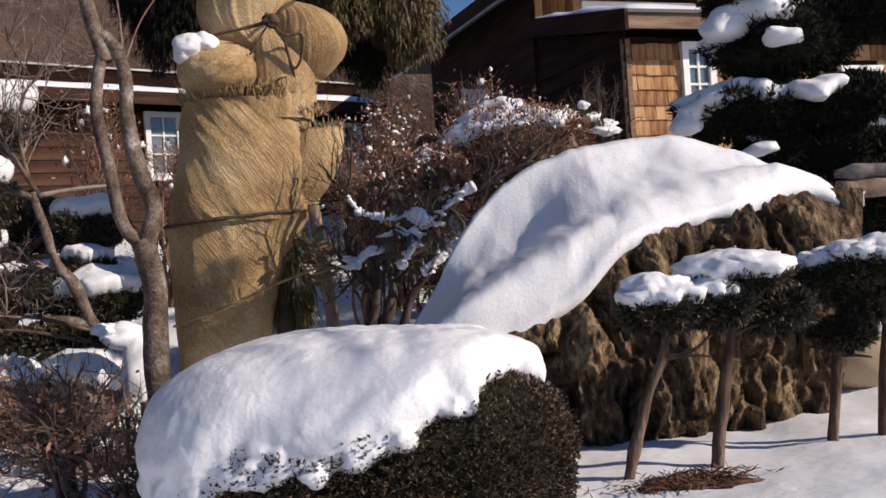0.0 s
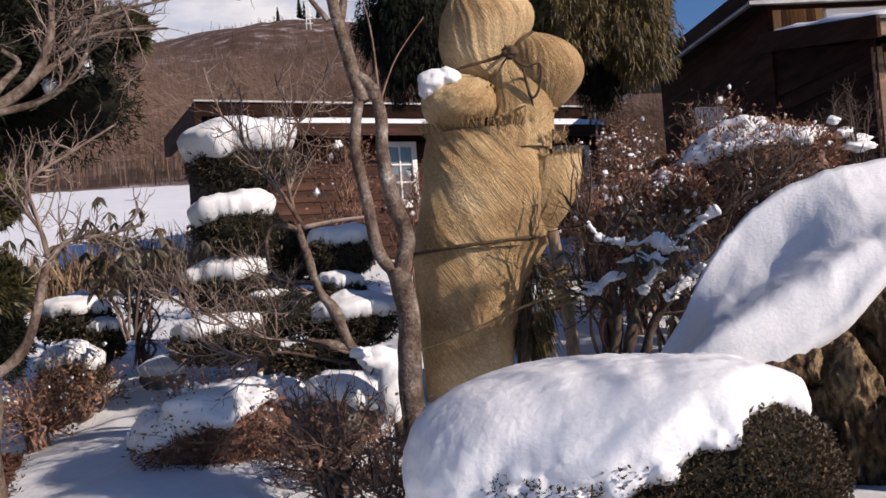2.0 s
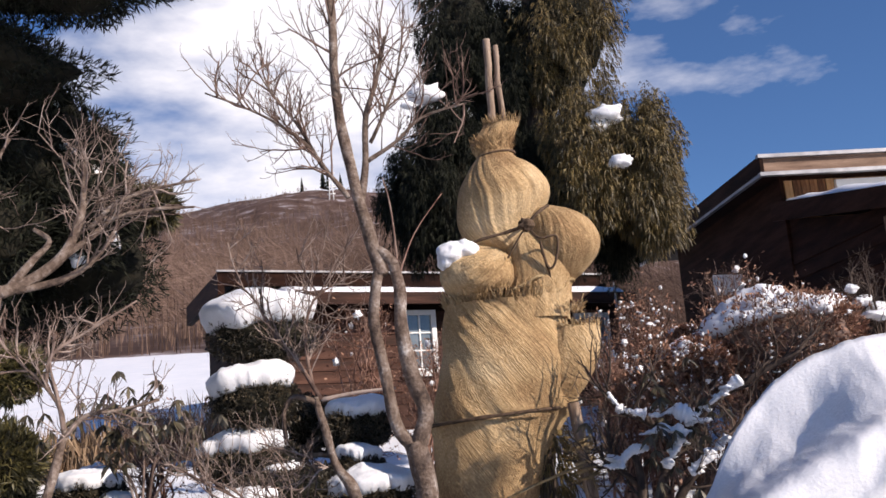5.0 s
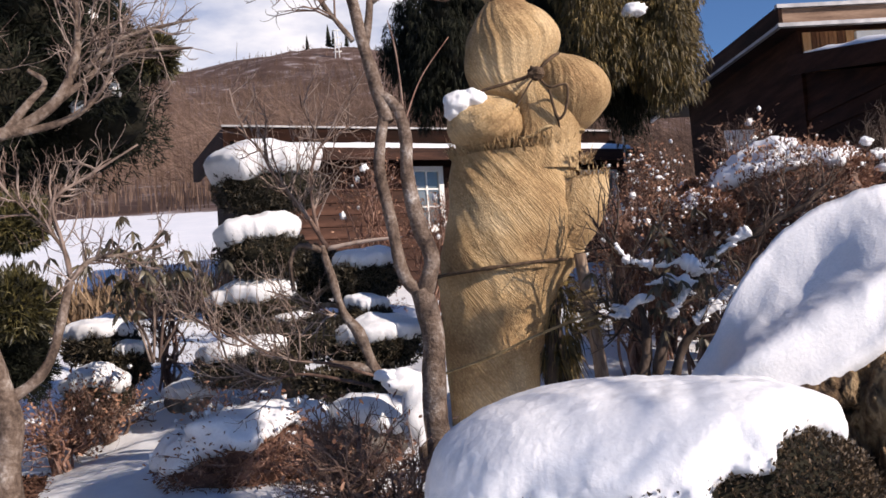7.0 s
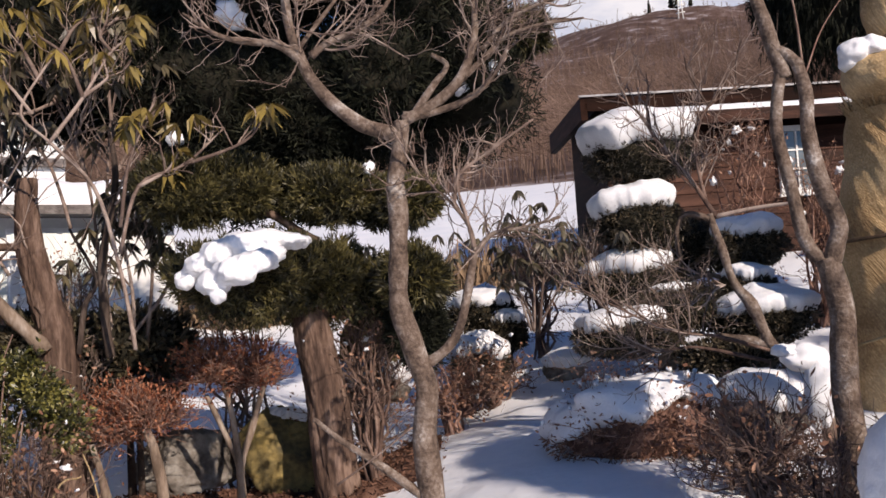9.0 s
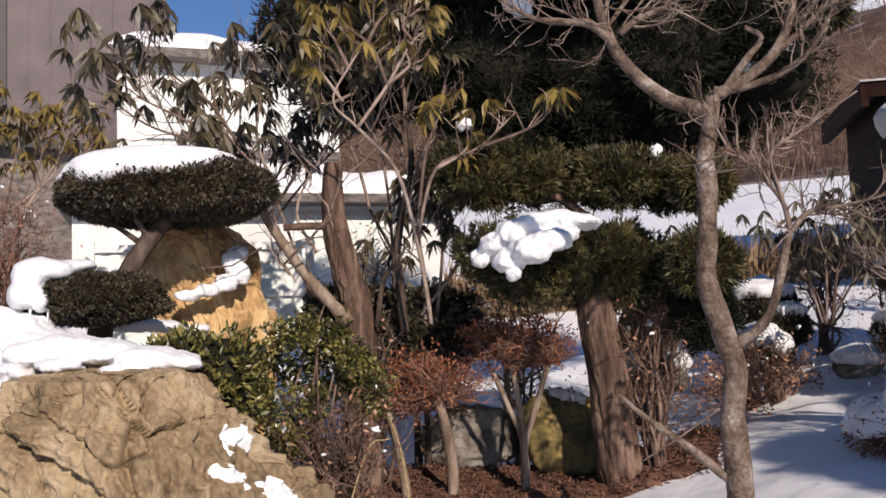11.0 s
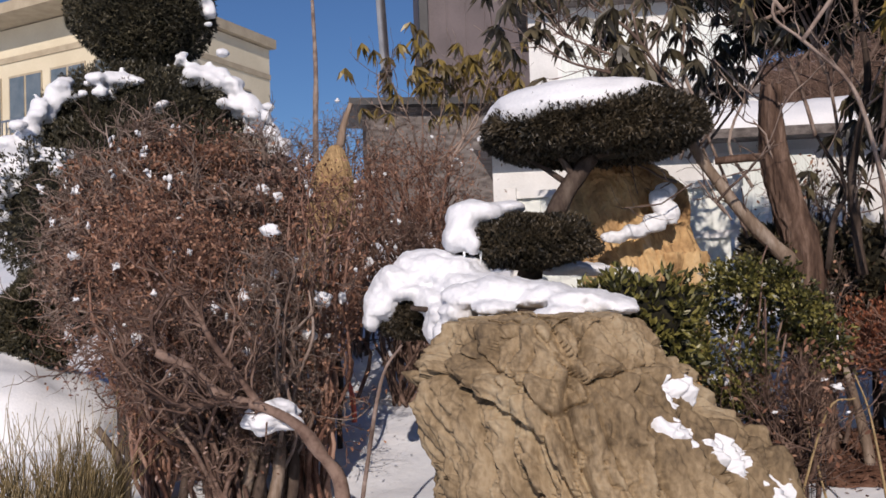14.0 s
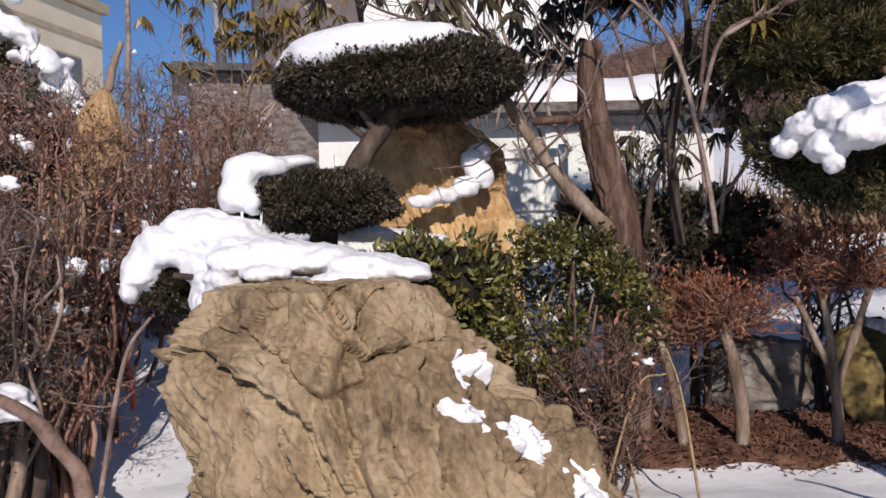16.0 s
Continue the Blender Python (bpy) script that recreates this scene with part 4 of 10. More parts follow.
def hotel():
    """The beige rendered building up the lane."""
    K = np.array((-39.24, 7.75, 13.62))
    top = float(K[2])
    E1 = np.array((-45.29, 15.42))
    E0 = np.array((-51.55, 0.30))
    th = thing("hotel", (float(K[0]), float(K[1]), gh(K[0], K[1]) - 1), "beige rendered building with flat roof and dark windows", "building")
    base = gh(K[0], K[1]) - 1
    for name, e, flip in (("side_wall", E1, False), ("front_wall", E0, True)):
        d = e - K[:2]
        L = float(np.linalg.norm(d))
        if flip:
            A, turn = (float(e[0]), float(e[1]), 0.0), math.degrees(math.atan2(-d[1], -d[0]))
        else:
            A, turn = (float(K[0]), float(K[1]), 0.0), math.degrees(math.atan2(d[1], d[0]))
        g = Geo()
        box(g, (0, 0, base), (L, 0.4, top - 0.5), A, turn)
        wall = part(name, g, M_BEIGE, th, smooth=False)
        g = Geo()
        box(g, (-0.2, -1.6 if flip else -0.3, top - 0.45), (L + (1.6 if flip else 0.2), 0.4, top), A, turn)
        part("cornice", g, M_BEIGE_TRIM, wall, smooth=False)
        g = Geo()
        box(g, (0, -0.06, top - 2.0), (L, -0.0, top - 1.75), A, turn)
        part("string_course", g, M_BEIGE_TRIM, wall, smooth=False)
        for storey in range(2):
            z = (top - 5.2 if flip else top - 4.3) - 3.6 * storey
            high = 2.6 if flip else 1.5
            xs = [L * 0.60] if not flip else [L * f for f in (0.08, 0.27, 0.46, 0.65, 0.84)]
            for x in xs:
                w = 2.2
                g = Geo()
                box(g, (x, -0.05, z), (x + w, 0.03, z + high), A, turn)
                fr = part("window", g, M_BEIGE_TRIM, wall, "brown framed window", smooth=False)
                for q in range(2):
                    g = Geo()
                    box(g, (x + 0.1 + q * w / 2, -0.075, z + 0.1), (x + w / 2 - 0.05 + q * w / 2, -0.055, z + high - 0.1), A, turn)
                    part("pane", g, M_GLASS, fr, smooth=False)
                if flip:
                    for q in range(9):
                        g = Geo()
                        box(g, (x + q * w / 8 - 0.02, -0.42, z - 0.6), (x + q * w / 8 + 0.02, -0.38, z + 0.55), A, turn)
                        part("railing_bar", g, M_STEEL, fr, smooth=False)
                    g = Geo()
                    box(g, (x - 0.05, -0.43, z + 0.52), (x + w + 0.05, -0.37, z + 0.6), A, turn)
                    part("railing_top", g, M_STEEL, fr, smooth=False)
    g = Geo()
    c2 = E0 + (E1 - K[:2])
    poly = [(*K[:2], top - 0.1), (*E1, top - 0.1), (*c2, top - 0.1), (*E0, top - 0.1)]
    low = [(p[0], p[1], top - 0.4) for p in poly]
    g.add(poly + low, [(0, 1, 2, 3), (7, 6, 5, 4), (0, 4, 5, 1), (1, 5, 6, 2), (2, 6, 7, 3), (3, 7, 4, 0)])
    part("roof", g, M_BEIGE_TRIM, th, smooth=False)


hotel()


def clad_house():
    """The house clad in brown standing-seam metal with a low grey roof before it."""
    A = np.array((-18.55, 9.84, 5.65))
    B = np.array((-17.26, 12.82, 6.00))
    d = (B - A)[:2]
    L = float(np.linalg.norm(d))
    turn = math.degrees(math.atan2(d[1], d[0]))
    at = (float(A[0]), float(A[1]), 0.0)
    z0 = gh(A[0], A[1]) - 0.5
    zt = float(A[2])
    th = thing("clad_house", (at[0], at[1], z0), "tall house clad in brown standing-seam metal", "house")
    g = Geo()
    box(g, (0, 0.03, z0), (L, 4.0, zt + 6.5), at, turn)
    wall = part("wall", g, M_PURPLE, th, smooth=False)
    step = 0.42
    for k in range(int(L / step) + 1):
        g = Geo()
        box(g, (k * step, 0.0, zt - 1), (k * step + 0.03, 0.03, zt + 6.4), at, turn)
        part("seam", g, M_PURPLE, wall, smooth=False)
    g = Geo()
    box(g, (-0.18, -0.12, zt - 0.2), (-0.0, 0.3, zt + 6.6), at, turn)
    part("corner_trim", g, M_DARK, th, "black corner trim", smooth=False)
    g = Geo()
    box(g, (-0.3, -0.4, zt + 6.5), (L + 0.3, 4.2, zt + 6.7), at, turn)
    part("roof", g, M_DARK, th, smooth=False)
    # low lean-to in front
    A2 = np.array((-15.52, 6.93, 4.60))
    B2 = np.array((-14.14, 10.31, 4.93))
    d = (B2 - A2)[:2]
    L = float(np.linalg.norm(d))
    turn = math.degrees(math.atan2(d[1], d[0]))
    at = (float(A2[0]), float(A2[1]), 0.0)
    z0, zt = gh(A2[0], A2[1]) - 0.5, float(A2[2])
    th = thing("lean_to", (at[0], at[1], z0), "low grey lean-to with a dark roof edge", "shed")
    g = Geo()
    box(g, (0, 0, z0), (L, 2.0, zt - 0.12), at, turn)
    part("wall", g, M_GREY_WOOD, th, smooth=False)
    g = Geo()
    box(g, (-0.3, -0.3, zt - 0.12), (L + 0.2, 2.2, zt), at, turn)
    part("roof", g, M_DARK, th, smooth=False)


clad_house()


def white_house():
    """White house with snow on its roofs, seen through the trees."""
    A = np.array((-10.71, 6.44, 2.76))
    B = np.array((-7.95, 10.29, 2.59))
    d = (B - A)[:2]
    L = float(np.linalg.norm(d))
    turn = math.degrees(math.atan2(d[1], d[0]))
    at = (float(A[0]), float(A[1]), 0.0)
    z0, zt = gh(A[0], A[1]) - 0.6, float(A[2])
    th = thing("white_house", (at[0], at[1], z0), "white house with dark windows and thick snow on its roofs", "house")
    g = Geo()
    box(g, (0, 0, z0), (L, 3.4, zt + 0.25), at, turn)
    part("wall", g, M_WHITE_WALL, th, smooth=False)
    g = Geo()
    box(g, (-0.2, -0.45, zt + 0.25), (L + 0.2, 3.6, zt + 0.36), at, turn)
    roof = part("roof", g, M_GREY_WOOD, th, smooth=False)
    roof_snow(roof, at, turn, -0.15, L + 0.1, -0.4, 3.5, zt + 0.365, 0.32, 41)
    for k, x in enumerate((2.7, 4.6, 6.4, 8.3)):
        if x + 1.2 < L:
            g = Geo()
            box(g, (x, -0.06, zt - 0.75), (x + 1.2, 0.02, zt + 0.12), at, turn)
            fr = part("window", g, M_WHITE, th, "aluminium framed window", smooth=False)
            for q in range(2):
                g = Geo()
                box(g, (x + 0.05 + q * 0.58, -0.08, zt - 0.70), (x + 0.57 + q * 0.58, -0.062, zt + 0.07), at, turn)
                part("pane", g, M_CURTAIN, fr, "pane with pale curtain behind", smooth=False)
    g = Geo()
    box(g, (0.45, 3.4, z0), (L * 0.85, 6.0, zt + 3.0), at, turn)
    part("upper_wall", g, M_WHITE_WALL, th, smooth=False)
    g = Geo()
    box(g, (0.25, 3.0, zt + 3.0), (L * 0.85 + 0.2, 6.2, zt + 3.15), at, turn)
    roof = part("upper_roof", g, M_GREY_WOOD, th, smooth=False)
    roof_snow(roof, at, turn, 0.3, L * 0.85 + 0.1, 3.05, 6.1, zt + 3.155, 0.30, 42)
    g = Geo()
    box(g, (0.40, 3.28, zt + 1.45), (L * 0.85, 3.398, zt + 1.58), at, turn)
    part("gutter", g, M_GREY_WOOD, th, "grey gutter", smooth=False)
    for k, x in enumerate((0.9, 2.4)):
        if x + 1.3 < L:
            g = Geo()
            box(g, (x, 3.33, zt + 1.75), (x + 1.3, 3.42, zt + 2.7), at, turn)
            fr = part("window", g, M_WHITE, th, smooth=False)
            g = Geo()
            box(g, (x + 0.06, 3.31, zt + 1.81), (x + 1.24, 3.328, zt + 2.64), at, turn)
            part("pane", g, M_CURTAIN, fr, "pane with pale curtain behind", smooth=False)


white_house()


def curtained_window():
    """The white house's curtained window, built as pale upright boards between posts."""
    A = np.array((-8.16, 5.06, 2.10))
    B = np.array((-6.69, 6.46, 1.80))
    z = float(B[2])
    d = (B - A)[:2]
    L = float(np.linalg.norm(d))
    turn = math.degrees(math.atan2(d[1], d[0]))
    at = (float(A[0]), float(A[1]), 0.0)
    zt = float(np.array((-6.68, 6.47, 2.24))[2])
    th = thing("curtained_window", (at[0], at[1], z - 0.5), "pale curtained window of the white house, built of upright boards with white rails", "fence")
    n = int(L / 0.085)
    g = Geo()
    box(g, (0, -0.012, 0), (0.0845, 0.012, zt - z + 0.5))
    me = g.mesh("board", M_CURTAIN_BOARDS, False)
    for k in range(n):
        ob = new("board", me)
        ob.parent = th
        ob.matrix_local = Matrix.Translation(Vector(at) - th.location) @ pose(0, 0, 0, 0, 0, turn) @ pose(k * 0.085, 0.012 * (k % 2), z - 0.5)
    for zz in (z - 0.06, zt - 0.05):
        g = Geo()
        box(g, (-0.05, -0.05, zz), (L + 0.05, -0.013, zz + 0.07), at, turn)
        part("rail", g, M_WHITE, th, smooth=False)
    for k in range(4):
        g = Geo()
        box(g, (L * k / 3 - 0.04, -0.08, z - 0.7), (L * k / 3 + 0.04, -0.052, zt + 0.05), at, turn)
        part("post", g, M_WHITE, th, smooth=False)


curtained_window()


def steel_pole():
    a, b = np.array((-21.64, 10.39, 5.02)), np.array((-21.72, 10.21, 9.29))
    z = gh(a[0], a[1])
    th = thing("steel_pole", (float(a[0]), float(a[1]), z - 0.3), "tall galvanised steel pole", "pole")
    d = (b - a) / (b[2] - a[2])
    lo = a + d * (z - 0.3 - a[2])
    hi = a + d * (a[2] + 8 - a[2])
    mid = a + d * 1.6
    g = Geo()
    tube(g, [lo, mid], [0.14, 0.13], 14)
    part("lower_tube", g, M_STEEL, th)
    g = Geo()
    tube(g, [mid, hi], [0.12, 0.10], 14)
    part("upper_tube", g, M_STEEL, th)
    g = Geo()
    tube(g, [mid - d * 0.06, mid + d * 0.06], [0.16, 0.16], 14)
    part("collar", g, M_DARK, th)
    a, b = np.array((-13.07, 5.01, 3.43)), np.array((-13.07, 5.02, 5.53))
    th = thing("bare_pole", (float(a[0]), float(a[1]), gh(a[0], a[1])), "thin weathered bare sapling stem", "pole")
    g = Geo()
    tube(g, smooth_path([(a[0], a[1], gh(a[0], a[1])), a, (a + b) / 2 + (0.02, 0.02, 0), b]), [0.05, 0.04, 0.025], 6, 0.2)
    part("stem", g, M_TWIG_GREY, th)


steel_pole()


# ---- shared builders for plants and stones ----
def on_ground(x, y, dz=0.0):
    return (float(x), float(y), gh(x, y) + dz)


def pad(parent, e, deep, seed, leaves, core, n, size, snow=None, name="foliage_pad", amp=0.12, width=0.3, zlo=-1.0, per=3, scale=1.6, up=0.25, depth=0.25, droop=0.0, boxy=2.0):
    """A clipped cushion of foliage with the snow that lies on it. e: centre, half width, half height, bearing."""
    c, rx, rz, az = e
    radii = (rx, rx * deep, rz)
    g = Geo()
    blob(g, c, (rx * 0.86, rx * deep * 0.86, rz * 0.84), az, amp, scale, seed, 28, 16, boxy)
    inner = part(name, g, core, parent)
    g = Geo()
    leafy(g, c, radii, az, n, size, seed, amp, scale, width, per, zlo, depth=depth, up=up, droop=droop, boxy=boxy)
    part("foliage", g, leaves, inner, kind="stuff", smooth=False)
    if snow:
        reach, lean, toward, th = snow
        g = Geo()
        snow_shell(g, c, (rx * 1.0, rx * deep, rz * 1.0), az, reach, lean, toward, th, amp, scale, seed, boxy=boxy)
        part("snow_cap", g, M_SNOW, inner, "white snow")
    return inner


def barked(parent, path, r0, r1, mat_, name="trunk", seed=0, depth=0.16, n=72, per=16, across=3.2, along=2.4):
    """A trunk with furrowed bark: long raised plates between deep cracks."""
    p = smooth_path(path, per)
    m = len(p)
    s = np.linspace(0, 1, m)
    r = r0 + (r1 - r0) * s
    a = np.arange(n) * 2 * np.pi / n
    u = np.stack([np.cos(a)[None] * across + 0 * s[:, None], np.sin(a)[None] * across + 0 * s[:, None], (np.linalg.norm(np.diff(p, axis=0), axis=1).sum() / r0 * 0.16 * along * s)[:, None] + 0 * a[None]], 2).reshape(-1, 3)
    u = u + 0.22 * np.stack([fnoise(u, 2.0, seed + 30 + k, 3) for k in range(3)], 1)
    h = 0.35 * fnoise(u, 0.5, seed, 2) + np.clip(1.6 * np.abs(vnoise(u, 1.3, seed + 5)), 0, 0.5) + 0.5 * np.clip(1.6 * np.abs(vnoise(u, 2.6, seed + 9)), 0, 0.4) + 0.12 * fnoise(u, 7.0, seed + 12, 3)
    ring = np.stack([np.cos(a), np.sin(a), 0 * a], 1)
    v = p[:, None, :] + ring[None] * (r[:, None] * (0.9 + depth * h.reshape(m, n)))[:, :, None]
    i, j = np.meshgrid(np.arange(m - 1), np.arange(n), indexing="ij")
    i, j = i.ravel(), j.ravel()
    k = (j + 1) % n
    g = Geo()
    g.add(v.reshape(-1, 3), np.stack([i * n + j, i * n + k, (i + 1) * n + k, (i + 1) * n + j], 1))
    return part(name, g, mat_, parent)


def limb(parent, path, r0, r1, mat_, name="limb", sides=8, bumpy=0.25, seed=0, per=5):
    g = Geo()
    p = smooth_path(path, per)
    p[1:-1] += 0.25 * r0 * np.stack([vnoise(p[1:-1], 5, seed + k) for k in range(3)], 1)
    tube(g, p, [r0, r1], sides, bumpy, seed)
    return part(name, g, mat_, parent)


def twigs_along(geo, path, n, length, radius, rng, depth=2, spread=0.8, lift=0.25, kids=3, lo=0.3, tips=None, wander=0.35):
    p = smooth_path(path, 5)
    for _ in range(n):
        s = (lo + (1 - lo) * rng.random()) * (len(p) - 1)
        i = min(int(s), len(p) - 2)
        at = p[i] + (p[i + 1] - p[i]) * (s - i)
        w = p[i + 1] - p[i]
        w = w / np.linalg.norm(w) + spread * rng.normal(size=3)
        w[2] += lift
        twig(geo, at, w, length * (0.5 + 0.8 * rng.random()), radius * (0.7 + 0.5 * rng.random()), depth, rng, 4, spread, lift, kids, wander, tips)


def twig_shrub(name, e, seed, mat_, label, group="", stems=14, length=0.6, depth=3, kids=3, snow=None, dry=0, leaf_mat=None, base=None, deep=0.8, radius=0.010, fill=0.75, spread=0.65, snow_n=0, leaf=0.035, curl=0.35):
    """A bare, much-branched shrub filling an ellipsoid, with clinging dry leaves and lumps of snow."""
    c, rx, rz, az = e
    rng = np.random.default_rng(seed)
    c = np.array(c)
    b = np.array(base if base else (c[0], c[1], gh(c[0], c[1])))
    th = thing(name, tuple(map(float, b)), label, "shrub", group)
    g, tips = Geo(), []
    for k in range(stems):
        d = random_dirs(1, rng)[0]
        d[2] = abs(d[2]) * 0.9 - 0.15
        target = c + turned(np.array([[d[0] * rx, d[1] * rx * deep, d[2] * rz]]), az)[0] * (0.45 + 0.4 * rng.random())
        start = b + np.array([0.25 * rx * rng.normal() * 0.5, 0.25 * rx * rng.normal() * 0.5, -0.03])
        line = [start]
        for s in (0.2, 0.4, 0.6, 0.8):
            line.append(start + (target - start) * s + np.array([0, 0, 0.18 * rz * math.sin(math.pi * s)]) + rng.normal(size=3) * np.array([0.16, 0.16, 0.11]) * rx * math.sin(math.pi * s) ** 0.5)
        line.append(target)
        mid = line[3]
        tube(g, smooth_path(line, 3), [radius * 1.6, radius * 0.7], 5, 0.2, seed, cap=False)
        way = target - mid
        twig(g, target, way, length * 0.6, radius * 0.6, depth - 1, rng, 4, spread, 0.12, kids, curl, tips)
        twigs_along(g, line, 4, length * 0.7, radius * 0.6, rng, depth - 1, spread, 0.15, kids, 0.25, tips, curl + 0.15)
    part("branch_mass", g, mat_, th, kind="stuff")
    if dry and tips:
        g = Geo()
        pick = rng.integers(0, len(tips), dry)
        p = np.array([tips[i][0] for i in pick]) + 0.05 * rng.normal(size=(dry, 3))
        blades(g, p, random_dirs(dry, rng) * leaf * (0.6 + 0.8 * rng.random((dry, 1))), leaf * 0.55, rng)
        part("foliage", g, leaf_mat or M_DRY, th, kind="stuff", smooth=False)
    if snow_n:
        tp = np.array([t[0] for t in tips])
        up = tp[tp[:, 2] > np.quantile(tp[:, 2], 0.35)]
        g = Geo()
        for k in range(snow_n):
            p = up[rng.integers(0, len(up))] + np.array([0, 0, 0.01])
            s = rng.uniform(0.35, 1.1) * (snow or 0.05)
            blob(g, p, (s * rng.uniform(0.6, 1.5), s * rng.uniform(0.4, 0.9), s * rng.uniform(0.5, 1.1)), rng.uniform(0, 180), 0.8, 2.6, seed + k, 12, 8)
        part("snow_scatter", g, M_SNOW, th, "lumps of snow caught in the twigs", kind="stuff")
    return th, tips


def stone(name, e, deep, seed, mat_, label, snow=None, planes=14, rough=0.06, sink=0.0, group="", category="rock"):
    c, rx, rz, az = e
    c = (c[0], c[1], c[2] - sink)
    th = thing(name, (c[0], c[1], min(gh(c[0], c[1]), c[2] - rz * 0.6)), label, category, group)
    g = Geo()
    rock_mesh(g, c, (rx, rx * deep, rz), az, seed, planes, rough)
    part("boulder", g, mat_, th)
    if snow:
        reach, lean, toward, thick = snow
        g = Geo()
        snow_shell(g, c, (rx * 1.02, rx * deep * 1.02, rz * 1.0), az, reach, lean, toward, thick, 0.08, 1.6, seed, 9)
        part("snow_cap", g, M_SNOW, th, "white snow")
    return th


def whorl_mesh(seed, mat_, leaf=0.13, n=9, droop=0.9):
    rng = np.random.default_rng(seed)
    a = np.arange(n) * 2.4 + rng.normal(size=n) * 0.2
    along = np.stack([np.cos(a) * 0.6, np.sin(a) * 0.6, -droop * (0.4 + 0.6 * rng.random(n))], 1) * leaf
    g = Geo()
    blades(g, np.zeros((n, 3)), along, leaf * 0.24, rng, 0.25)
    return g.mesh("leaf_whorl", mat_, False)


def rhododendron(name, stems, whorls, seed, label, mat_leaf, leaf=0.13, base=None, r=0.014, twig_n=14, twig_len=0.35, group="rhododendrons"):
    """Leggy stems with drooping whorls of long leaves at their tips."""
    rng = np.random.default_rng(seed)
    b = base or on_ground(stems[0][0][0], stems[0][0][1])
    th = thing(name, b, label, "shrub", group)
    tips = []
    for k, s in enumerate(stems):
        limb(th, s, r, r * 0.5, M_TWIG_GREY, "stem", 6, 0.2, seed + k)
        tips.append((np.array(s[-1]), None))
        g = Geo()
        twigs_along(g, s, twig_n, twig_len, r * 0.45, rng, 1, 0.7, 0.35, 2, 0.35, tips)
        part("twig_mass", g, M_TWIG_GREY, th, kind="stuff")
    meshes = [whorl_mesh(seed + q, mat_leaf, leaf) for q in range(4)]
    order = rng.permutation(len(tips))[:whorls]
    for i in order:
        ob = new("leaf_whorl", meshes[i % 4])
        ob.parent = th
        p = tips[i][0] - np.array(th.location)
        ob.matrix_local = pose(*map(float, p), rng.uniform(-25, 25), rng.uniform(-25, 25), rng.uniform(0, 360))
    return th


# ---- the snow-capped clipped bush in the foreground ----
def round_bush():
    c, rx, rz, az = ((0.94, 3.90, 0.68), 0.80, 0.43, -12.7)
    th = thing("clipped_bush", (c[0], c[1], gh(c[0], c[1])), "dark clipped evergreen bush under a thick cap of snow", "bush")
    radii, boxy = (rx, rx * 0.72, rz), 3.1
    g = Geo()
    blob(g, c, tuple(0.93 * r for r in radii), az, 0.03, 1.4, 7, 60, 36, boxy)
    body = part("bush_body", g, M_SHADE_CORE, th)
    g = Geo()
    leafy(g, c, radii, az, 46000, 0.017, 7, 0.05, 2.4, 0.45, 3, -1.0, depth=0.14, boxy=boxy)
    part("foliage", g, M_BOX, body, kind="stuff", smooth=False)
    g = Geo()
    snow_shell(g, c, radii, az, 68, 20, 200, 0.105, 0.03, 1.4, 7, 9, 220, 60, boxy, (-52, 12, 36))
    # crumbs and lobes that hang along the ragged rim
    rng = np.random.default_rng(71)
    for k in range(150):
        ph = radians(rng.uniform(150, 330))
        down = radians(66 + 20 * math.cos(ph - radians(196)) - 14 * math.exp(-(((math.degrees(ph) - 318 + 180) % 360 - 180) / 40) ** 2) + rng.uniform(-11, 5))
        d = np.array([[math.sin(down) * math.cos(ph), math.sin(down) * math.sin(ph), math.cos(down)]])
        p = turned(d * np.array(radii) * lump(d, 0.03, 1.4, 7, boxy)[:, None], az)[0] + np.array(c)
        s = rng.uniform(0.018, 0.06)
        blob(g, p, (s * 1.2, s, s * 0.9), rng.uniform(0, 180), 0.4, 2.0, k, 12, 9)
    crumbly(part("snow_cap", g, M_SNOW, body, "thick white crumbly snow"), 0.012, 6, 0.006, 0.04)


round_bush()


# ---- the big boulder ----
def plates(u, n, seed, reach):
    """Angular plates: each stands a little in or out and leans its own way, with a cleft round it."""
    rng = np.random.default_rng(seed)
    lo, hi = u.min(0), u.max(0)
    s = lo + (hi - lo) * rng.random((n, 3))
    lean = rng.normal(size=(n, 3)) * 0.5
    best, near, second = np.zeros(len(u), int), np.full(len(u), 1e9), np.full(len(u), 1e9)
    for k in range(n):
        e = np.linalg.norm(u - s[k], axis=1)
        closer = e < near
        second = np.where(closer, near, np.minimum(second, e))
        near = np.where(closer, e, near)
        best = np.where(closer, k, best)
    off = rng.normal(size=n)[best] * 0.35 + np.clip(((u - s[best]) * lean[best]).sum(1) / reach, -0.8, 0.8)
    return off - 0.8 * np.exp(-((second - near) / (0.14 * reach)) ** 2)


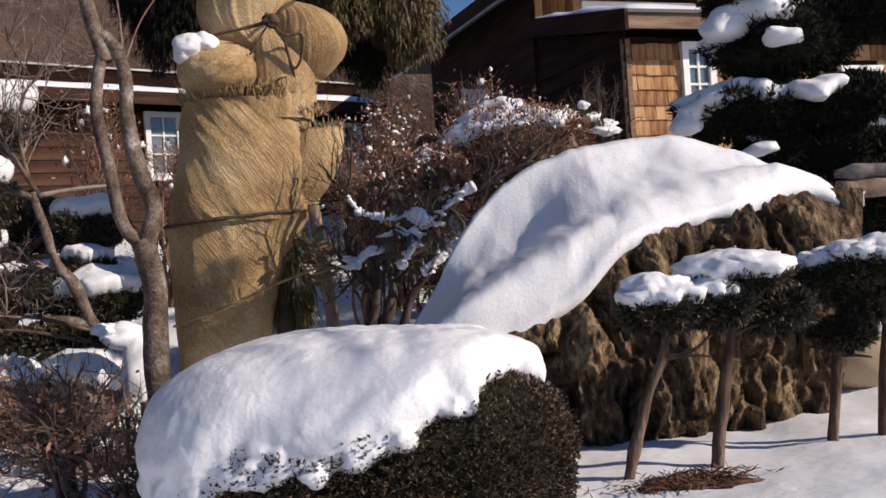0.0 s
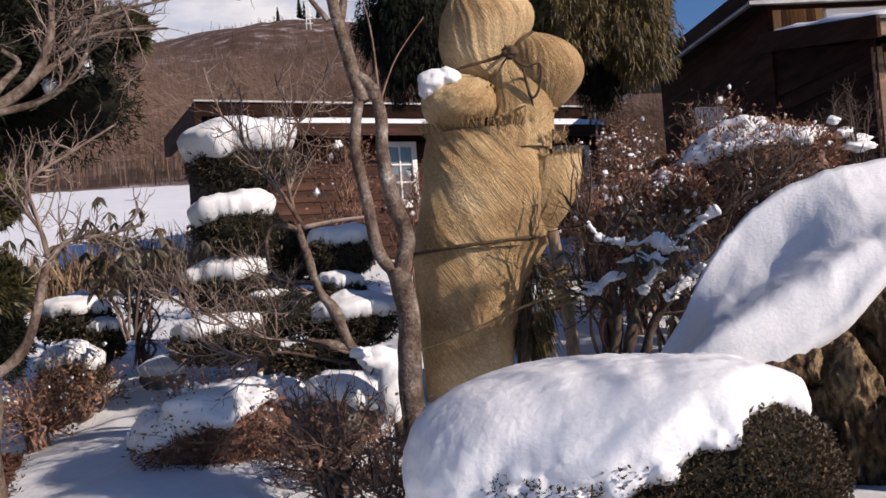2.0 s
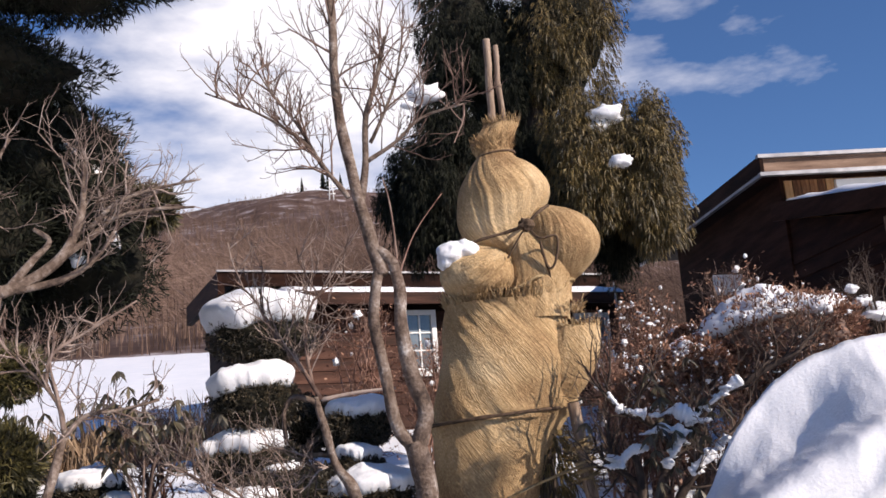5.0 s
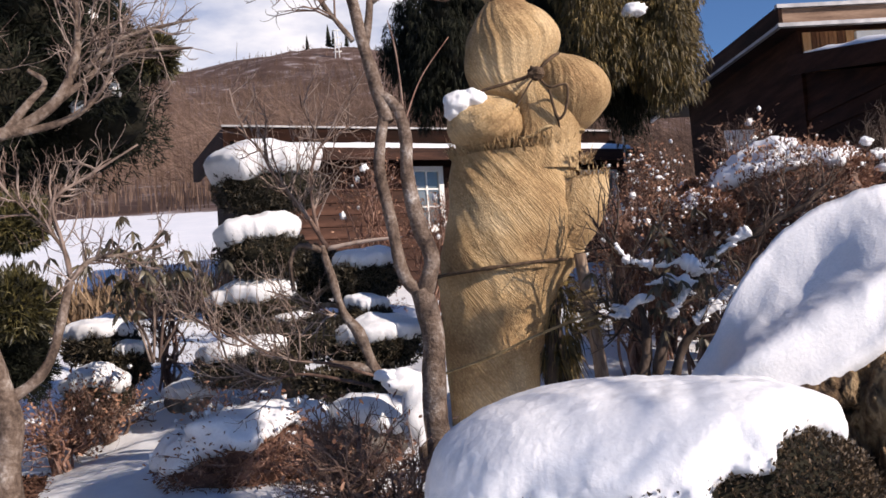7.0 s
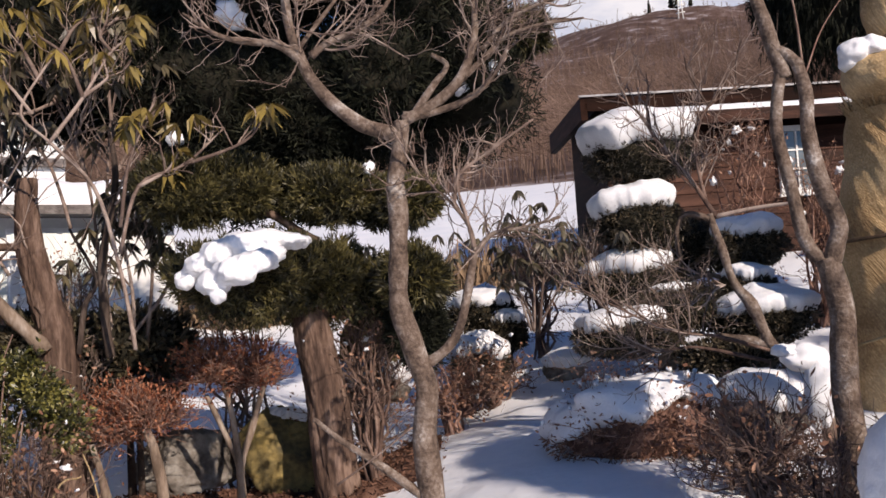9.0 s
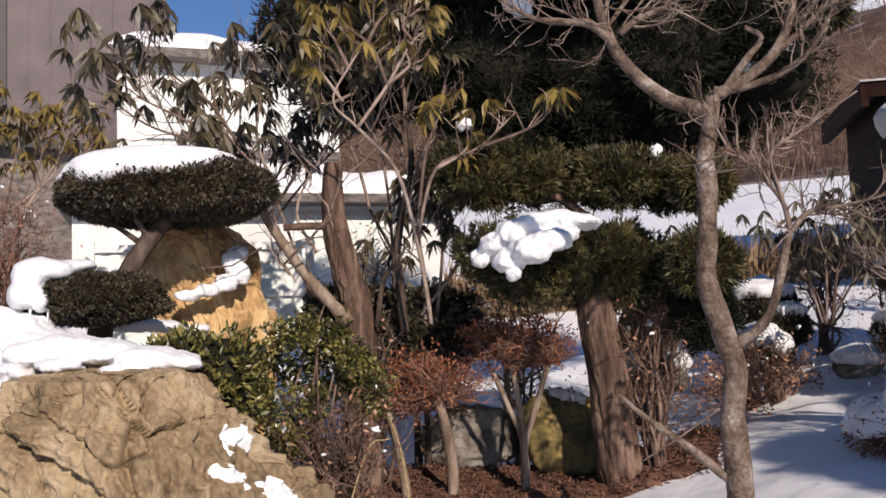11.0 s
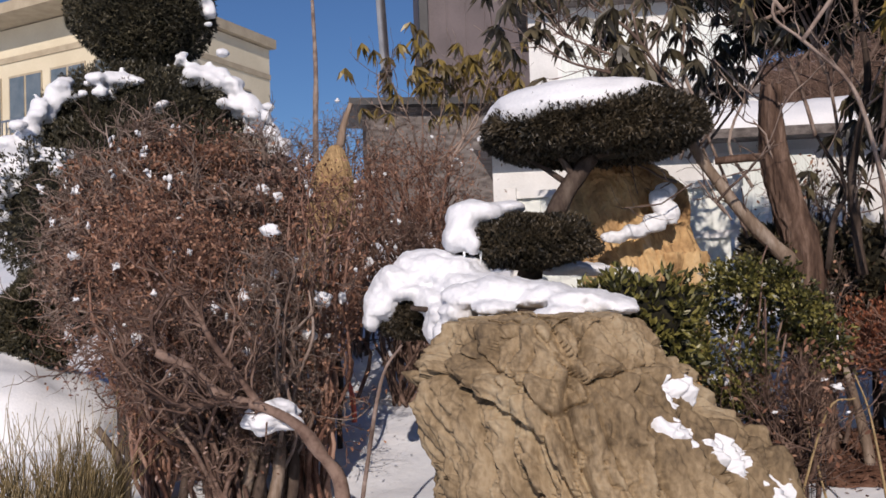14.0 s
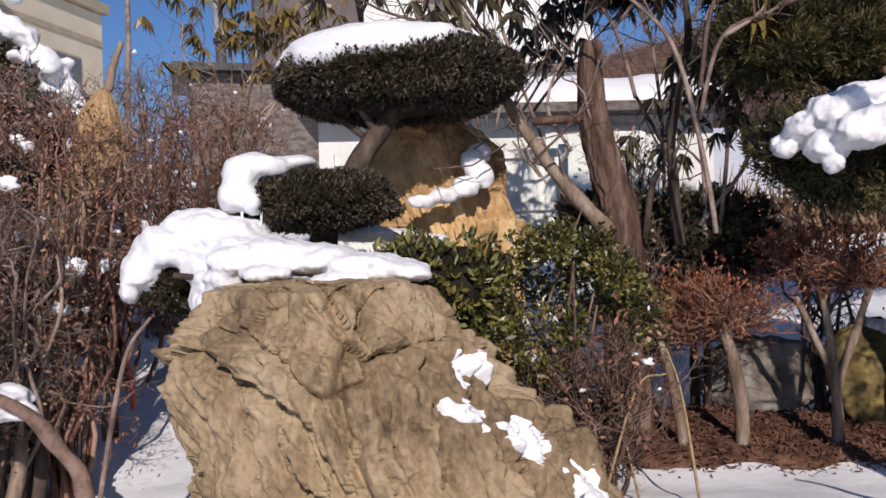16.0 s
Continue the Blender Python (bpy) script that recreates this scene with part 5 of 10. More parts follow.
def wedge_rock():
    """A craggy wedge: for each place along it a section runs from the foot up the crag to the rim, over the back to the far foot."""
    crest = smooth_path([(1.37, 5.28, 0.90), (1.55, 5.24, 1.18), (1.72, 5.24, 1.44), (1.96, 5.25, 1.66), (2.20, 5.23, 1.82), (2.41, 5.20, 1.91), (2.59, 5.18, 1.95), (2.76, 5.17, 1.97), (3.08, 5.12, 1.93), (3.38, 5.06, 1.82), (3.64, 4.93, 1.74), (3.94, 4.78, 1.68)], 20)
    rim = smooth_path([(1.35, 4.53, 0.98), (1.45, 4.48, 1.02), (1.57, 4.45, 1.06), (1.80, 4.44, 1.11), (2.08, 4.42, 1.23), (2.23, 4.41, 1.37), (2.43, 4.43, 1.49), (2.70, 4.47, 1.57), (3.04, 4.51, 1.63), (3.24, 4.56, 1.67), (3.56, 4.58, 1.72), (3.80, 4.50, 1.70)], 20)
    foot = smooth_path([(1.40, 4.38, 0.90), (1.50, 4.37, 0.80), (1.67, 4.36, 0.70), (1.98, 4.35, 0.60), (2.16, 4.36, 0.60), (2.36, 4.37, 0.60), (2.56, 4.37, 0.60), (2.76, 4.38, 0.60), (2.96, 4.38, 0.60), (3.14, 4.37, 0.60), (3.29, 4.38, 0.60), (3.42, 4.42, 0.60)], 20)
    foot[:, 2] = ground_height(foot[:, 0], foot[:, 1]) - 0.12
    back = crest + np.array([0.25, 0.75, 0])
    back[:, 2] = ground_height(back[:, 0], back[:, 1]) - 0.1
    th = thing("garden_boulder", on_ground(float(np.mean(foot[:, 0])), float(np.mean(foot[:, 1])) + 0.4), "large brown craggy boulder under deep smooth snow", "rock")

    def between(a, b, n, bulge=0.0):
        s = np.linspace(0, 1, n, endpoint=False)[:, None, None]
        return a * (1 - s) + b * s + np.array([0, -1.0, 0.3]) * (bulge * np.sin(np.pi * s))

    grid = np.concatenate([between(foot, rim, 76, 0.10), between(rim, crest, 26, -0.20), between(crest, back, 14), back[None]])
    m, n = grid.shape[:2]
    mid = grid.mean((0, 1))
    v = grid.reshape(-1, 3)
    out_way = (v - mid) * np.array([0.6, 1, 1])
    row = np.repeat(np.arange(m), n)
    on_face = np.clip((80 - row) / 8, 0, 1)[:, None]
    out_way /= np.linalg.norm(out_way, axis=1)[:, None]
    out_way = out_way * (1 - on_face) + np.array([-0.28, -0.92, 0.25]) * on_face
    ridge = lambda scale, seed: np.abs(vnoise(v * np.array([1.2, 1.2, 0.8]) + 0.15 * v[:, [2, 0, 1]], scale, seed))
    crags = 0.07 * fnoise(v, 2.3, 3, 3, 0.5) + 0.17 * (ridge(2.6, 9) - 0.35) + 0.10 * (ridge(5.2, 21) - 0.35) + 0.06 * (ridge(10.5, 23) - 0.35) + 0.03 * (ridge(21.0, 27) - 0.35)
    bent = v * np.array([1.5, 1.5, 0.5]) + 0.12 * np.stack([fnoise(v, 3.0, 60 + k, 3) for k in range(3)], 1) + 0.25 * v[:, [2, 0, 1]]
    crags = 0.20 * crags + 0.075 * plates(bent, 110, 8, 0.5) + 0.045 * plates(bent, 650, 9, 0.25) + 0.034 * fnoise(v * np.array([1, 1, 0.6]), 17.0, 77, 4, 0.6) + 0.02
    face = np.repeat(np.concatenate([np.ones(68), np.linspace(1, 0.1, 12), np.full(m - 80, 0.1)]), n) * np.tile(np.clip(np.minimum(np.arange(n), n - 1 - np.arange(n)) / 30.0, 0.15, 1), m)
    v = v + out_way * (crags * face)[:, None]
    i, j = np.meshgrid(np.arange(m - 1), np.arange(n - 1), indexing="ij")
    i, j = i.ravel(), j.ravel()
    q = np.stack([i * n + j, i * n + j + 1, (i + 1) * n + j + 1, (i + 1) * n + j], 1)
    g = Geo().add(v, q)
    ends = v.reshape(m, n, 3)
    for col, flip in ((0, False), (n - 1, True)):  # close both ends
        ring = ends[:, col]
        heart = ring.mean(0)
        k = np.arange(m - 1)
        t = np.stack([k, k + 1, np.full(m - 1, m)], 1)
        g.add(np.vstack([ring, heart]), t=t[:, ::-1] if flip else t)
    rockp = part("boulder", g, M_ROCK, th)
    thick = np.concatenate([[0.0, 0.035, 0.06, 0.075], np.linspace(0.085, 0.13, 26), np.linspace(0.13, 0.10, 10)])
    s = np.concatenate([[-0.03, -0.045, -0.02, 0.02], np.linspace(0.06, 1.0, 26)])
    rows = [rim + (crest - rim) * u for u in s] + [crest + (back - crest) * u for u in np.linspace(0.1, 0.9, 10)]
    p = np.array(rows)
    u = np.concatenate([s, np.full(10, 1.0)])
    swell = 0.16 * np.sin(np.pi * np.clip(u / 0.42, 0, 1)) - 0.13 * np.sin(np.pi * np.clip((u - 0.42) / 0.58, 0, 1))
    low_end = np.clip((0.55 - np.arange(n) / n) / 0.2, 0.25, 1)
    p += (swell[:, None] * low_end[None])[:, :, None] * np.array([0.1, -0.75, 0.65])
    p[:, :, 2] += thick[:, None]
    p[0, :, 2] -= 0.03
    taper = np.clip((n - 12 - np.arange(n)) / 22.0, 0, 1)
    p[:, :, 2] -= (thick[:, None] + 0.06) * (1 - np.sqrt(taper))[None]
    p = p.reshape(-1, 3)
    dip = fnoise(p, 1.5, 12, 3)
    p[:, 2] += 0.05 * dip + 0.007 * fnoise(p, 10.0, 13, 3)
    p[: 2 * n, 2] += 0.03 * fnoise(p[: 2 * n], 4.0, 15, 3)
    m2 = len(rows)
    i, j = np.meshgrid(np.arange(m2 - 1), np.arange(n - 1), indexing="ij")
    i, j = i.ravel(), j.ravel()
    q = np.stack([i * n + j, i * n + j + 1, (i + 1) * n + j + 1, (i + 1) * n + j], 1)
    low = p.reshape(m2, n, 3)[0] + np.array([0.02, 0.12, -0.02])
    k = np.arange(n - 1)
    g = Geo().add(np.vstack([p, low]), np.vstack([q, np.stack([k, m2 * n + k, m2 * n + k + 1, k + 1], 1)]))
    cover = part("snow_cover", g, M_SNOW, rockp, "deep smooth snow")
    for k, (s, a) in enumerate(((0.22, 0.016), (0.03, 0.0025))):
        t = bpy.data.textures.new("crust", "CLOUDS")
        t.noise_scale, t.noise_depth = s, 2
        mod = cover.modifiers.new("crust", "DISPLACE")
        mod.texture, mod.strength, mod.mid_level, mod.texture_coords = t, a, 0.5, "LOCAL"


wedge_rock()


# ---- small clipped trees before the boulder ----
def small_tree(e_list, trunk, seed, label, snow_th=0.05, low=()):
    th = thing("clipped_sapling", on_ground(trunk[0][0], trunk[0][1]), label, "tree", "small clipped trees by the boulder")
    trunk = [(trunk[0][0], trunk[0][1], gh(trunk[0][0], trunk[0][1]) - 0.03)] + list(trunk[1:])
    limb(th, trunk, 0.028, 0.017, M_BARK_PINE, "trunk", 10, 0.3, seed)
    for k, (e, sn) in enumerate(e_list):
        limb(th, [trunk[-1], (np.array(trunk[-1]) + np.array(e[0])) / 2 - (0, 0, 0.03), e[0]], 0.02, 0.008, M_BARK_DARK, "limb", 6, 0.2, seed + k)
        pad(th, e, 0.75, seed + 10 * k, M_YEW, M_SHADE_CORE, 2600, 0.032, (sn, 8, 160, snow_th) if sn else None, amp=0.22, scale=2.4, width=0.25)
    for k, path in enumerate(low):
        limb(th, path, 0.010, 0.004, M_BARK_DARK, "limb", 5, 0.2, seed + 40 + k)


small_tree([(((2.13, 3.61, 1.22), 0.157, 0.092, -29.9), 84), (((2.36, 3.59, 1.21), 0.154, 0.071, -32.7), 60)], [(1.98, 3.69, 0.57), (2.06, 3.65, 0.84), (2.14, 3.61, 1.04), (2.14, 3.61, 1.22)], 301, "leaning clipped evergreen sapling with snow on its flat crown", 0.055, [[(2.14, 3.61, 1.02), (2.25, 3.54, 1.03), (2.30, 3.51, 1.02)], [(2.15, 3.60, 1.03), (2.24, 3.55, 1.05), (2.30, 3.51, 1.11)]])
small_tree([(((2.50, 3.62, 1.32), 0.204, 0.066, -34.0), 92), (((2.65, 3.64, 1.18), 0.161, 0.087, -35.4), 0)], [(2.38, 3.69, 0.60), (2.42, 3.67, 0.82), (2.46, 3.64, 1.07), (2.49, 3.63, 1.24)], 311, "clipped evergreen sapling carrying a long bar of snow", 0.06, [[(2.46, 3.64, 1.08), (2.54, 3.59, 1.12), (2.61, 3.54, 1.13)]])
small_tree([(((3.00, 3.75, 1.29), 0.115, 0.086, -38.1), 70), (((3.14, 3.64, 1.33), 0.186, 0.086, -40.2), 75), (((3.14, 3.64, 1.17), 0.115, 0.072, -40.2), 40), (((3.04, 3.72, 1.03), 0.122, 0.058, -38.7), 0)], [(2.99, 3.76, 0.58), (3.01, 3.74, 0.84), (3.03, 3.72, 1.09), (3.05, 3.71, 1.28)], 321, "thin clipped sapling with sparse dark tufts", 0.04, [[(3.02, 3.73, 0.94), (3.08, 3.68, 0.94), (3.13, 3.64, 0.93)]])
small_tree([(((3.29, 3.64, 1.19), 0.139, 0.088, -41.5), 50)], [(3.21, 3.70, 0.68), (3.23, 3.69, 0.93), (3.25, 3.67, 1.17)], 331, "slender clipped sapling at the edge of the lawn", 0.04)

g = Geo()
_c = np.array((2.17, 3.53, 0.56))
blob(g, (_c[0], _c[1], gh(_c[0], _c[1]) - 0.01), (0.24, 0.10, 0.03), -20, 0.4, 2.0, 5, 40, 14)
_rng = np.random.default_rng(3)
_p = np.stack([_c[0] + 0.13 * _rng.normal(size=600), _c[1] + 0.055 * _rng.normal(size=600), np.full(600, gh(_c[0], _c[1]) + 0.02)], 1)
blades(g, _p, random_dirs(600, _rng) * np.array([0.06, 0.06, 0.03]), 0.006, _rng)
solo("dead_grass_patch", g, M_LITTER, "patch of dead brown needles melted clear of snow", "litter", "stuff")


def tan_block():
    c = np.array((3.97, 4.89, 0.58))
    z = gh(c[0], c[1])
    th = thing("tan_pedestal", (float(c[0]), float(c[1]), z - 0.05), "low tan rendered block with snow on top", "pedestal")
    g = Geo()
    blob(g, (c[0], c[1], z + 0.18), (0.30, 0.26, 0.24), -30, 0.05, 1.2, 3, 30, 18)
    part("block", g, M_TAN_WALL, th)
    g = Geo()
    snow_shell(g, (c[0], c[1], z + 0.18), (0.31, 0.27, 0.24), -30, 62, 6, 90, 0.07, 0.05, 1.2, 3, 5)
    part("snow_cap", g, M_SNOW, th, "white snow")


tan_block()


# ---- tiered pine before the shingle house ----
def tiered_pine():
    base = (4.46, 6.15, 1.47)
    th = thing("tiered_pine", on_ground(base[0], base[1]), "dark cloud-pruned pine in tiers heaped with snow", "tree")
    limb(th, [on_ground(base[0], base[1], -0.1), (4.46, 6.15, 1.96), (4.44, 6.16, 2.49), (4.43, 6.17, 3.10)], 0.09, 0.04, M_BARK_DARK, "trunk", 9)
    for k, (e, sn) in enumerate([
        (((4.46, 6.15, 2.85), 0.488, 0.267, -35.9), (52, 40, 172, 0.07)),
        (((4.26, 6.17, 3.19), 0.316, 0.275, -34.6), (66, 25, 170, 0.08)),
        (((4.21, 6.21, 2.38), 0.500, 0.180, -34.1), (50, 40, 168, 0.06)),
        (((4.72, 5.95, 2.38), 0.411, 0.164, -38.4), None),
        (((4.76, 6.05, 2.00), 0.460, 0.173, -38.2), None),
        (((4.26, 6.05, 2.06), 0.221, 0.111, -35.2), (58, 10, 180, 0.03)),
        (((4.77, 5.52, 1.65), 0.436, 0.261, -40.8), None),
        (((5.02, 5.84, 3.03), 0.328, 0.211, -40.7), None)]):
        limb(th, [((4.46, 6.16, 2.12)), (np.array((4.46, 6.15, 2.24)) + np.array(e[0])) / 2, e[0]], 0.03, 0.012, M_BARK_DARK, "limb", 6, 0.2, k)
        pad(th, e, 0.8, 400 + k, M_PINE_DARK, M_SHADE_CORE, 2600, 0.06, sn, amp=0.2, scale=2.0, width=0.16, per=4)
    rng = np.random.default_rng(44)
    lumps = []
    for chain, r in (([(3.69, 6.25, 2.24), (3.75, 6.21, 2.35), (3.85, 6.16, 2.42), (4.01, 6.07, 2.47), (4.17, 5.97, 2.48), (4.33, 5.86, 2.47), (4.45, 5.78, 2.47), (4.58, 5.69, 2.49)], 0.062), ([(4.0, 6.19, 2.99), (4.05, 6.16, 3.05), (4.15, 6.09, 3.06), (4.26, 6.03, 3.06), (4.36, 5.96, 3.0)], 0.080), ([(4.22, 5.81, 2.79), (4.28, 5.78, 2.82)], 0.050), ([(4.39, 5.7, 2.43), (4.4, 5.69, 2.37)], 0.040), ([(3.99, 5.96, 2.05), (4.06, 5.92, 2.07), (4.13, 5.87, 2.09)], 0.035)):
        path = smooth_path(chain, 5)
        for p in path:
            w = r * rng.uniform(0.75, 1.15)
            lumps.append((tuple(p + r * 0.5 * rng.normal(size=3)), (w * 1.5, w * 2.0, w * 0.8), rng.uniform(0, 180)))
    fused("snow_load", lumps, M_SNOW, th, "thick smooth snow heaped on the tiers", 0.02, 7, 0.014, 0.05)


tiered_pine()


# ---- snowy azaleas and dark-stemmed shrubs in the middle ----
AZ = "azaleas in the garden"
for k, (e, n_s, ln) in enumerate([
    (((2.93, 7.93, 2.27), 0.696, 0.367, -20.3), 26, 0.4), (((2.11, 7.72, 1.96), 0.406, 0.287, -15.3), 16, 0.36), (((2.08, 8.96, 2.39), 0.289, 0.331, -13.1), 12, 0.4)]):
    twig_shrub("snowy_azalea", e, 500 + k, M_TWIG, "leafless azalea with scraps of caught snow", AZ, n_s, ln, 3, 3, 0.016, 1500, M_DRY, snow_n=160)
for k, (e, sn) in enumerate([(((3.05, 8.20, 2.36), 0.669, 0.399, -20.4), (64, 14, 180, 0.03)), (((2.25, 7.99, 2.13), 0.285, 0.253, -15.7), (56, 10, 180, 0.03)), (((2.39, 8.68, 2.43), 0.175, 0.148, -15.4), (58, 10, 180, 0.03))]):
    c, rx, rz, az = e
    th = thing("snow_mound_azalea", on_ground(c[0], c[1]), "clipped azalea dome under thin blue-white snow", "shrub", AZ)
    pad(th, (c, rx, rz, az), 0.8, 511 + k, M_DRY, M_TWIG, 2200, 0.045, sn, amp=0.2, scale=2.4)
    g = Geo()
    leafy(g, c, (rx * 1.07, rx * 0.85, rz * 1.1), az, 1300, 0.04, 515 + k, 0.2, 2.4, 0.3, 3, -0.2, depth=0.1)
    part("poking_foliage", g, M_DRY, th, "brown leaves poking through the snow", kind="stuff", smooth=False)
    limb(th, [on_ground(c[0], c[1], -0.05), c], 0.05, 0.03, M_BARK_DARK, "stem")
for k, e in enumerate([((1.96, 8.78, 2.09), 0.323, 0.511, -12.6), ((1.68, 8.23, 1.85), 0.301, 0.351, -11.5), ((2.96, 9.34, 2.81), 0.383, 0.236, -17.6), ((2.32, 9.52, 1.77), 0.468, 0.395, -13.7), ((2.35, 10.23, 2.78), 0.284, 0.284, -12.9), ((-0.79, 10.17, 2.79), 0.475, 0.399, 4.4), ((-0.09, 10.00, 2.41), 0.299, 0.329, 0.5), ((1.82, 10.04, 2.32), 0.244, 0.336, -10.3)]):
    twig_shrub("red_shrub", e, 520 + k, M_TWIG if k in (2, 4) else M_TWIG_RED, "leafless red-brown shrub with clinging dry leaves", AZ, 18, 0.4, 3, 3, 0.035, 550, M_DRY, snow_n=12)
for k, (e, lumps) in enumerate([(((4.07, 8.69, 2.79), 0.231, 0.289, -25.1), [((3.90, 8.55, 2.83), 0.05, 0.025), ((3.97, 8.52, 2.72), 0.08, 0.03), ((4.06, 8.48, 2.62), 0.13, 0.045)]), (((3.82, 8.15, 2.67), 0.230, 0.217, -25.1), [((3.70, 8.09, 2.75), 0.05, 0.035), ((3.76, 8.07, 2.63), 0.09, 0.035), ((3.87, 8.01, 2.50), 0.14, 0.04)])]):
    th, _t = twig_shrub("leaning_shrub", e, 540 + k, M_BARK_DARK, "dark twiggy shrub with heavy lumps of snow", AZ, 8, 0.3, 3, 3, 0.055, 0)
    for q, (p, w, h) in enumerate(lumps):
        g = Geo()
        blob(g, p, (w, w * 0.7, h), 10 * q, 0.35, 1.9, 545 + 7 * k + q, 24, 14)
        part("snow_lump", g, M_SNOW, th)


def snow_bits(geo, p, r, n, rng):
    for k in range(n):
        s = r * rng.uniform(0.4, 1.0)
        blob(geo, p[int(rng.integers(0, len(p)))] + rng.normal(size=3) * r * np.array([0.8, 0.6, 0.3]), (s * rng.uniform(1.0, 2.0), s, s * rng.uniform(0.5, 0.9)), rng.uniform(0, 180), 0.6, 2.2, k, 14, 9)


def dark_shrub():
    """Thick, crooked dark stems under pads of snow between the wrapped tree and the boulder."""
    b = (1.53, 6.73, 0.97)
    th = thing("crooked_shrub", on_ground(b[0], b[1]), "crooked dark-stemmed shrub with snow on its limbs", "shrub")
    rng = np.random.default_rng(77)
    for k, s in enumerate([[(1.52, 6.73, 0.97), (1.60, 6.71, 1.28), (1.74, 6.68, 1.54), (1.87, 6.64, 1.73)], [(1.42, 6.75, 0.98), (1.48, 6.74, 1.21), (1.44, 6.75, 1.52), (1.27, 6.78, 1.42)], [(1.63, 6.71, 0.97), (1.75, 6.67, 1.27), (2.00, 6.60, 1.52), (2.19, 6.54, 1.70)], [(1.76, 6.77, 1.54), (1.59, 6.82, 1.75), (1.44, 6.85, 1.81), (1.33, 6.87, 1.94)], [(1.53, 6.93, 1.28), (1.38, 6.96, 1.41), (1.26, 6.99, 1.46)], [(1.89, 6.74, 1.69), (2.09, 6.68, 1.87), (2.36, 6.59, 2.00), (2.62, 6.49, 2.13)]]):
        limb(th, s, 0.045 - 0.003 * k, 0.016, M_BARK_DARK, "limb", 7, 0.3, 60 + k)
        g = Geo()
        twigs_along(g, s, 8, 0.32, 0.010, rng, 2, 0.9, 0.3, 3, 0.3)
        part("twig_mass", g, M_BARK_DARK, th, kind="stuff")
    g = Geo()
    for k, s in enumerate([[(1.56, 6.67, 1.76), (1.47, 6.69, 1.79), (1.40, 6.71, 1.81), (1.32, 6.72, 1.92)], [(1.80, 6.61, 1.66), (1.88, 6.59, 1.72), (1.99, 6.55, 1.81), (2.11, 6.52, 1.89), (2.20, 6.49, 1.93)], [(1.50, 6.63, 1.54), (1.42, 6.65, 1.52), (1.33, 6.67, 1.45), (1.26, 6.68, 1.42)], [(1.79, 6.56, 1.33), (1.88, 6.53, 1.42), (1.98, 6.51, 1.51), (2.05, 6.48, 1.57)], [(1.63, 6.60, 1.74), (1.72, 6.58, 1.77), (1.83, 6.55, 1.73), (1.91, 6.53, 1.67)], [(1.63, 6.60, 1.39), (1.70, 6.59, 1.50), (1.76, 6.57, 1.58)], [(1.52, 6.63, 1.63), (1.66, 6.60, 1.65), (1.80, 6.56, 1.61)]]):
        p = smooth_path(s, 12) + np.array([0, 0, 0.025])
        r = 0.006 + 0.036 * np.abs(vnoise(p, 11.0, 70 + k)) + 0.014 * rng.random(len(p))
        r[[0, -1]] = 0.004
        tube(g, p, r, 12, 0.9, 80 + k)
        snow_bits(g, p, 0.030, 9, rng)
    part("snow_load", g, M_SNOW, th, "pads of snow", kind="stuff")
    meshes = [whorl_mesh(900 + q, M_RHODO_DARK, 0.10) for q in range(3)]
    for k in range(30):
        a = np.array((1.74, 6.68, 1.70)) + rng.normal(size=3) * np.array([0.20, 0.14, 0.20])
        ob = new("leaf_whorl", meshes[k % 3])
        ob.parent = th
        ob.matrix_local = pose(*map(float, a - np.array(th.location)), rng.uniform(-20, 20), rng.uniform(-20, 20), rng.uniform(0, 360))


dark_shrub()


# ---- the tree wrapped in burlap ----
def cloth(geo, rows, deep, seed, pleats, lean=0.0, tie=0.35, n=220, per=14):
    """Sacking drawn round oval sections (x, y, z, half width). pleats: how many round it, how deep, where they start; they slant by
    lean turns and sharpen towards the tied ends."""
    p = smooth_path([r[:3] for r in rows], per)
    w = smooth_path([(r[3], 0, 0) for r in rows], per)[:, 0]
    a = np.arange(n) * 2 * np.pi / n
    ring = np.stack([np.cos(a), np.sin(a) * deep, 0 * a], 1)
    v = []
    for k in range(len(p)):
        s = k / (len(p) - 1)
        b = a + lean * s
        ends = tie + (1 - tie) * abs(2 * s - 1) ** 1.5
        q = np.stack([np.cos(b) * 1.2, np.sin(b) * 1.2, np.full(n, s * 1.6)], 1)
        shift = 0.8 * vnoise(q, 1.6, seed + 3)
        f = 1 + 0.035 * fnoise(q, 1.8, seed, 3, 0.5)
        for many, depth, phase in pleats:
            wave = np.sin(many * (b + 0.12 * shift) + phase + 1.5 * shift)
            f = f + depth * ends * (wave * np.abs(wave) ** 0.3) * (0.55 + 0.45 * vnoise(q, 2.3, seed + many))
        v.append(p[k] + ring * (w[k] * f)[:, None])
    m = len(p)
    i, j = np.meshgrid(np.arange(m - 1), np.arange(n), indexing="ij")
    i, j = i.ravel(), j.ravel()
    k = (j + 1) % n
    geo.add(np.concatenate(v), np.stack([i * n + j, i * n + k, (i + 1) * n + k, (i + 1) * n + j], 1))


def fringe(geo, c, w, deep, n, length, seed, up=1.0, width=0.012):
    rng = np.random.default_rng(seed)
    a = rng.random(n) * 2 * np.pi
    b = np.array(c) + np.stack([np.cos(a) * w, np.sin(a) * w * deep, 0.015 * rng.normal(size=n)], 1)
    d = np.stack([np.cos(a) * 0.35, np.sin(a) * 0.35, np.full(n, up)], 1) + 0.25 * rng.normal(size=(n, 3))
    blades(geo, b, d * length * (0.5 + rng.random((n, 1))), width, rng)


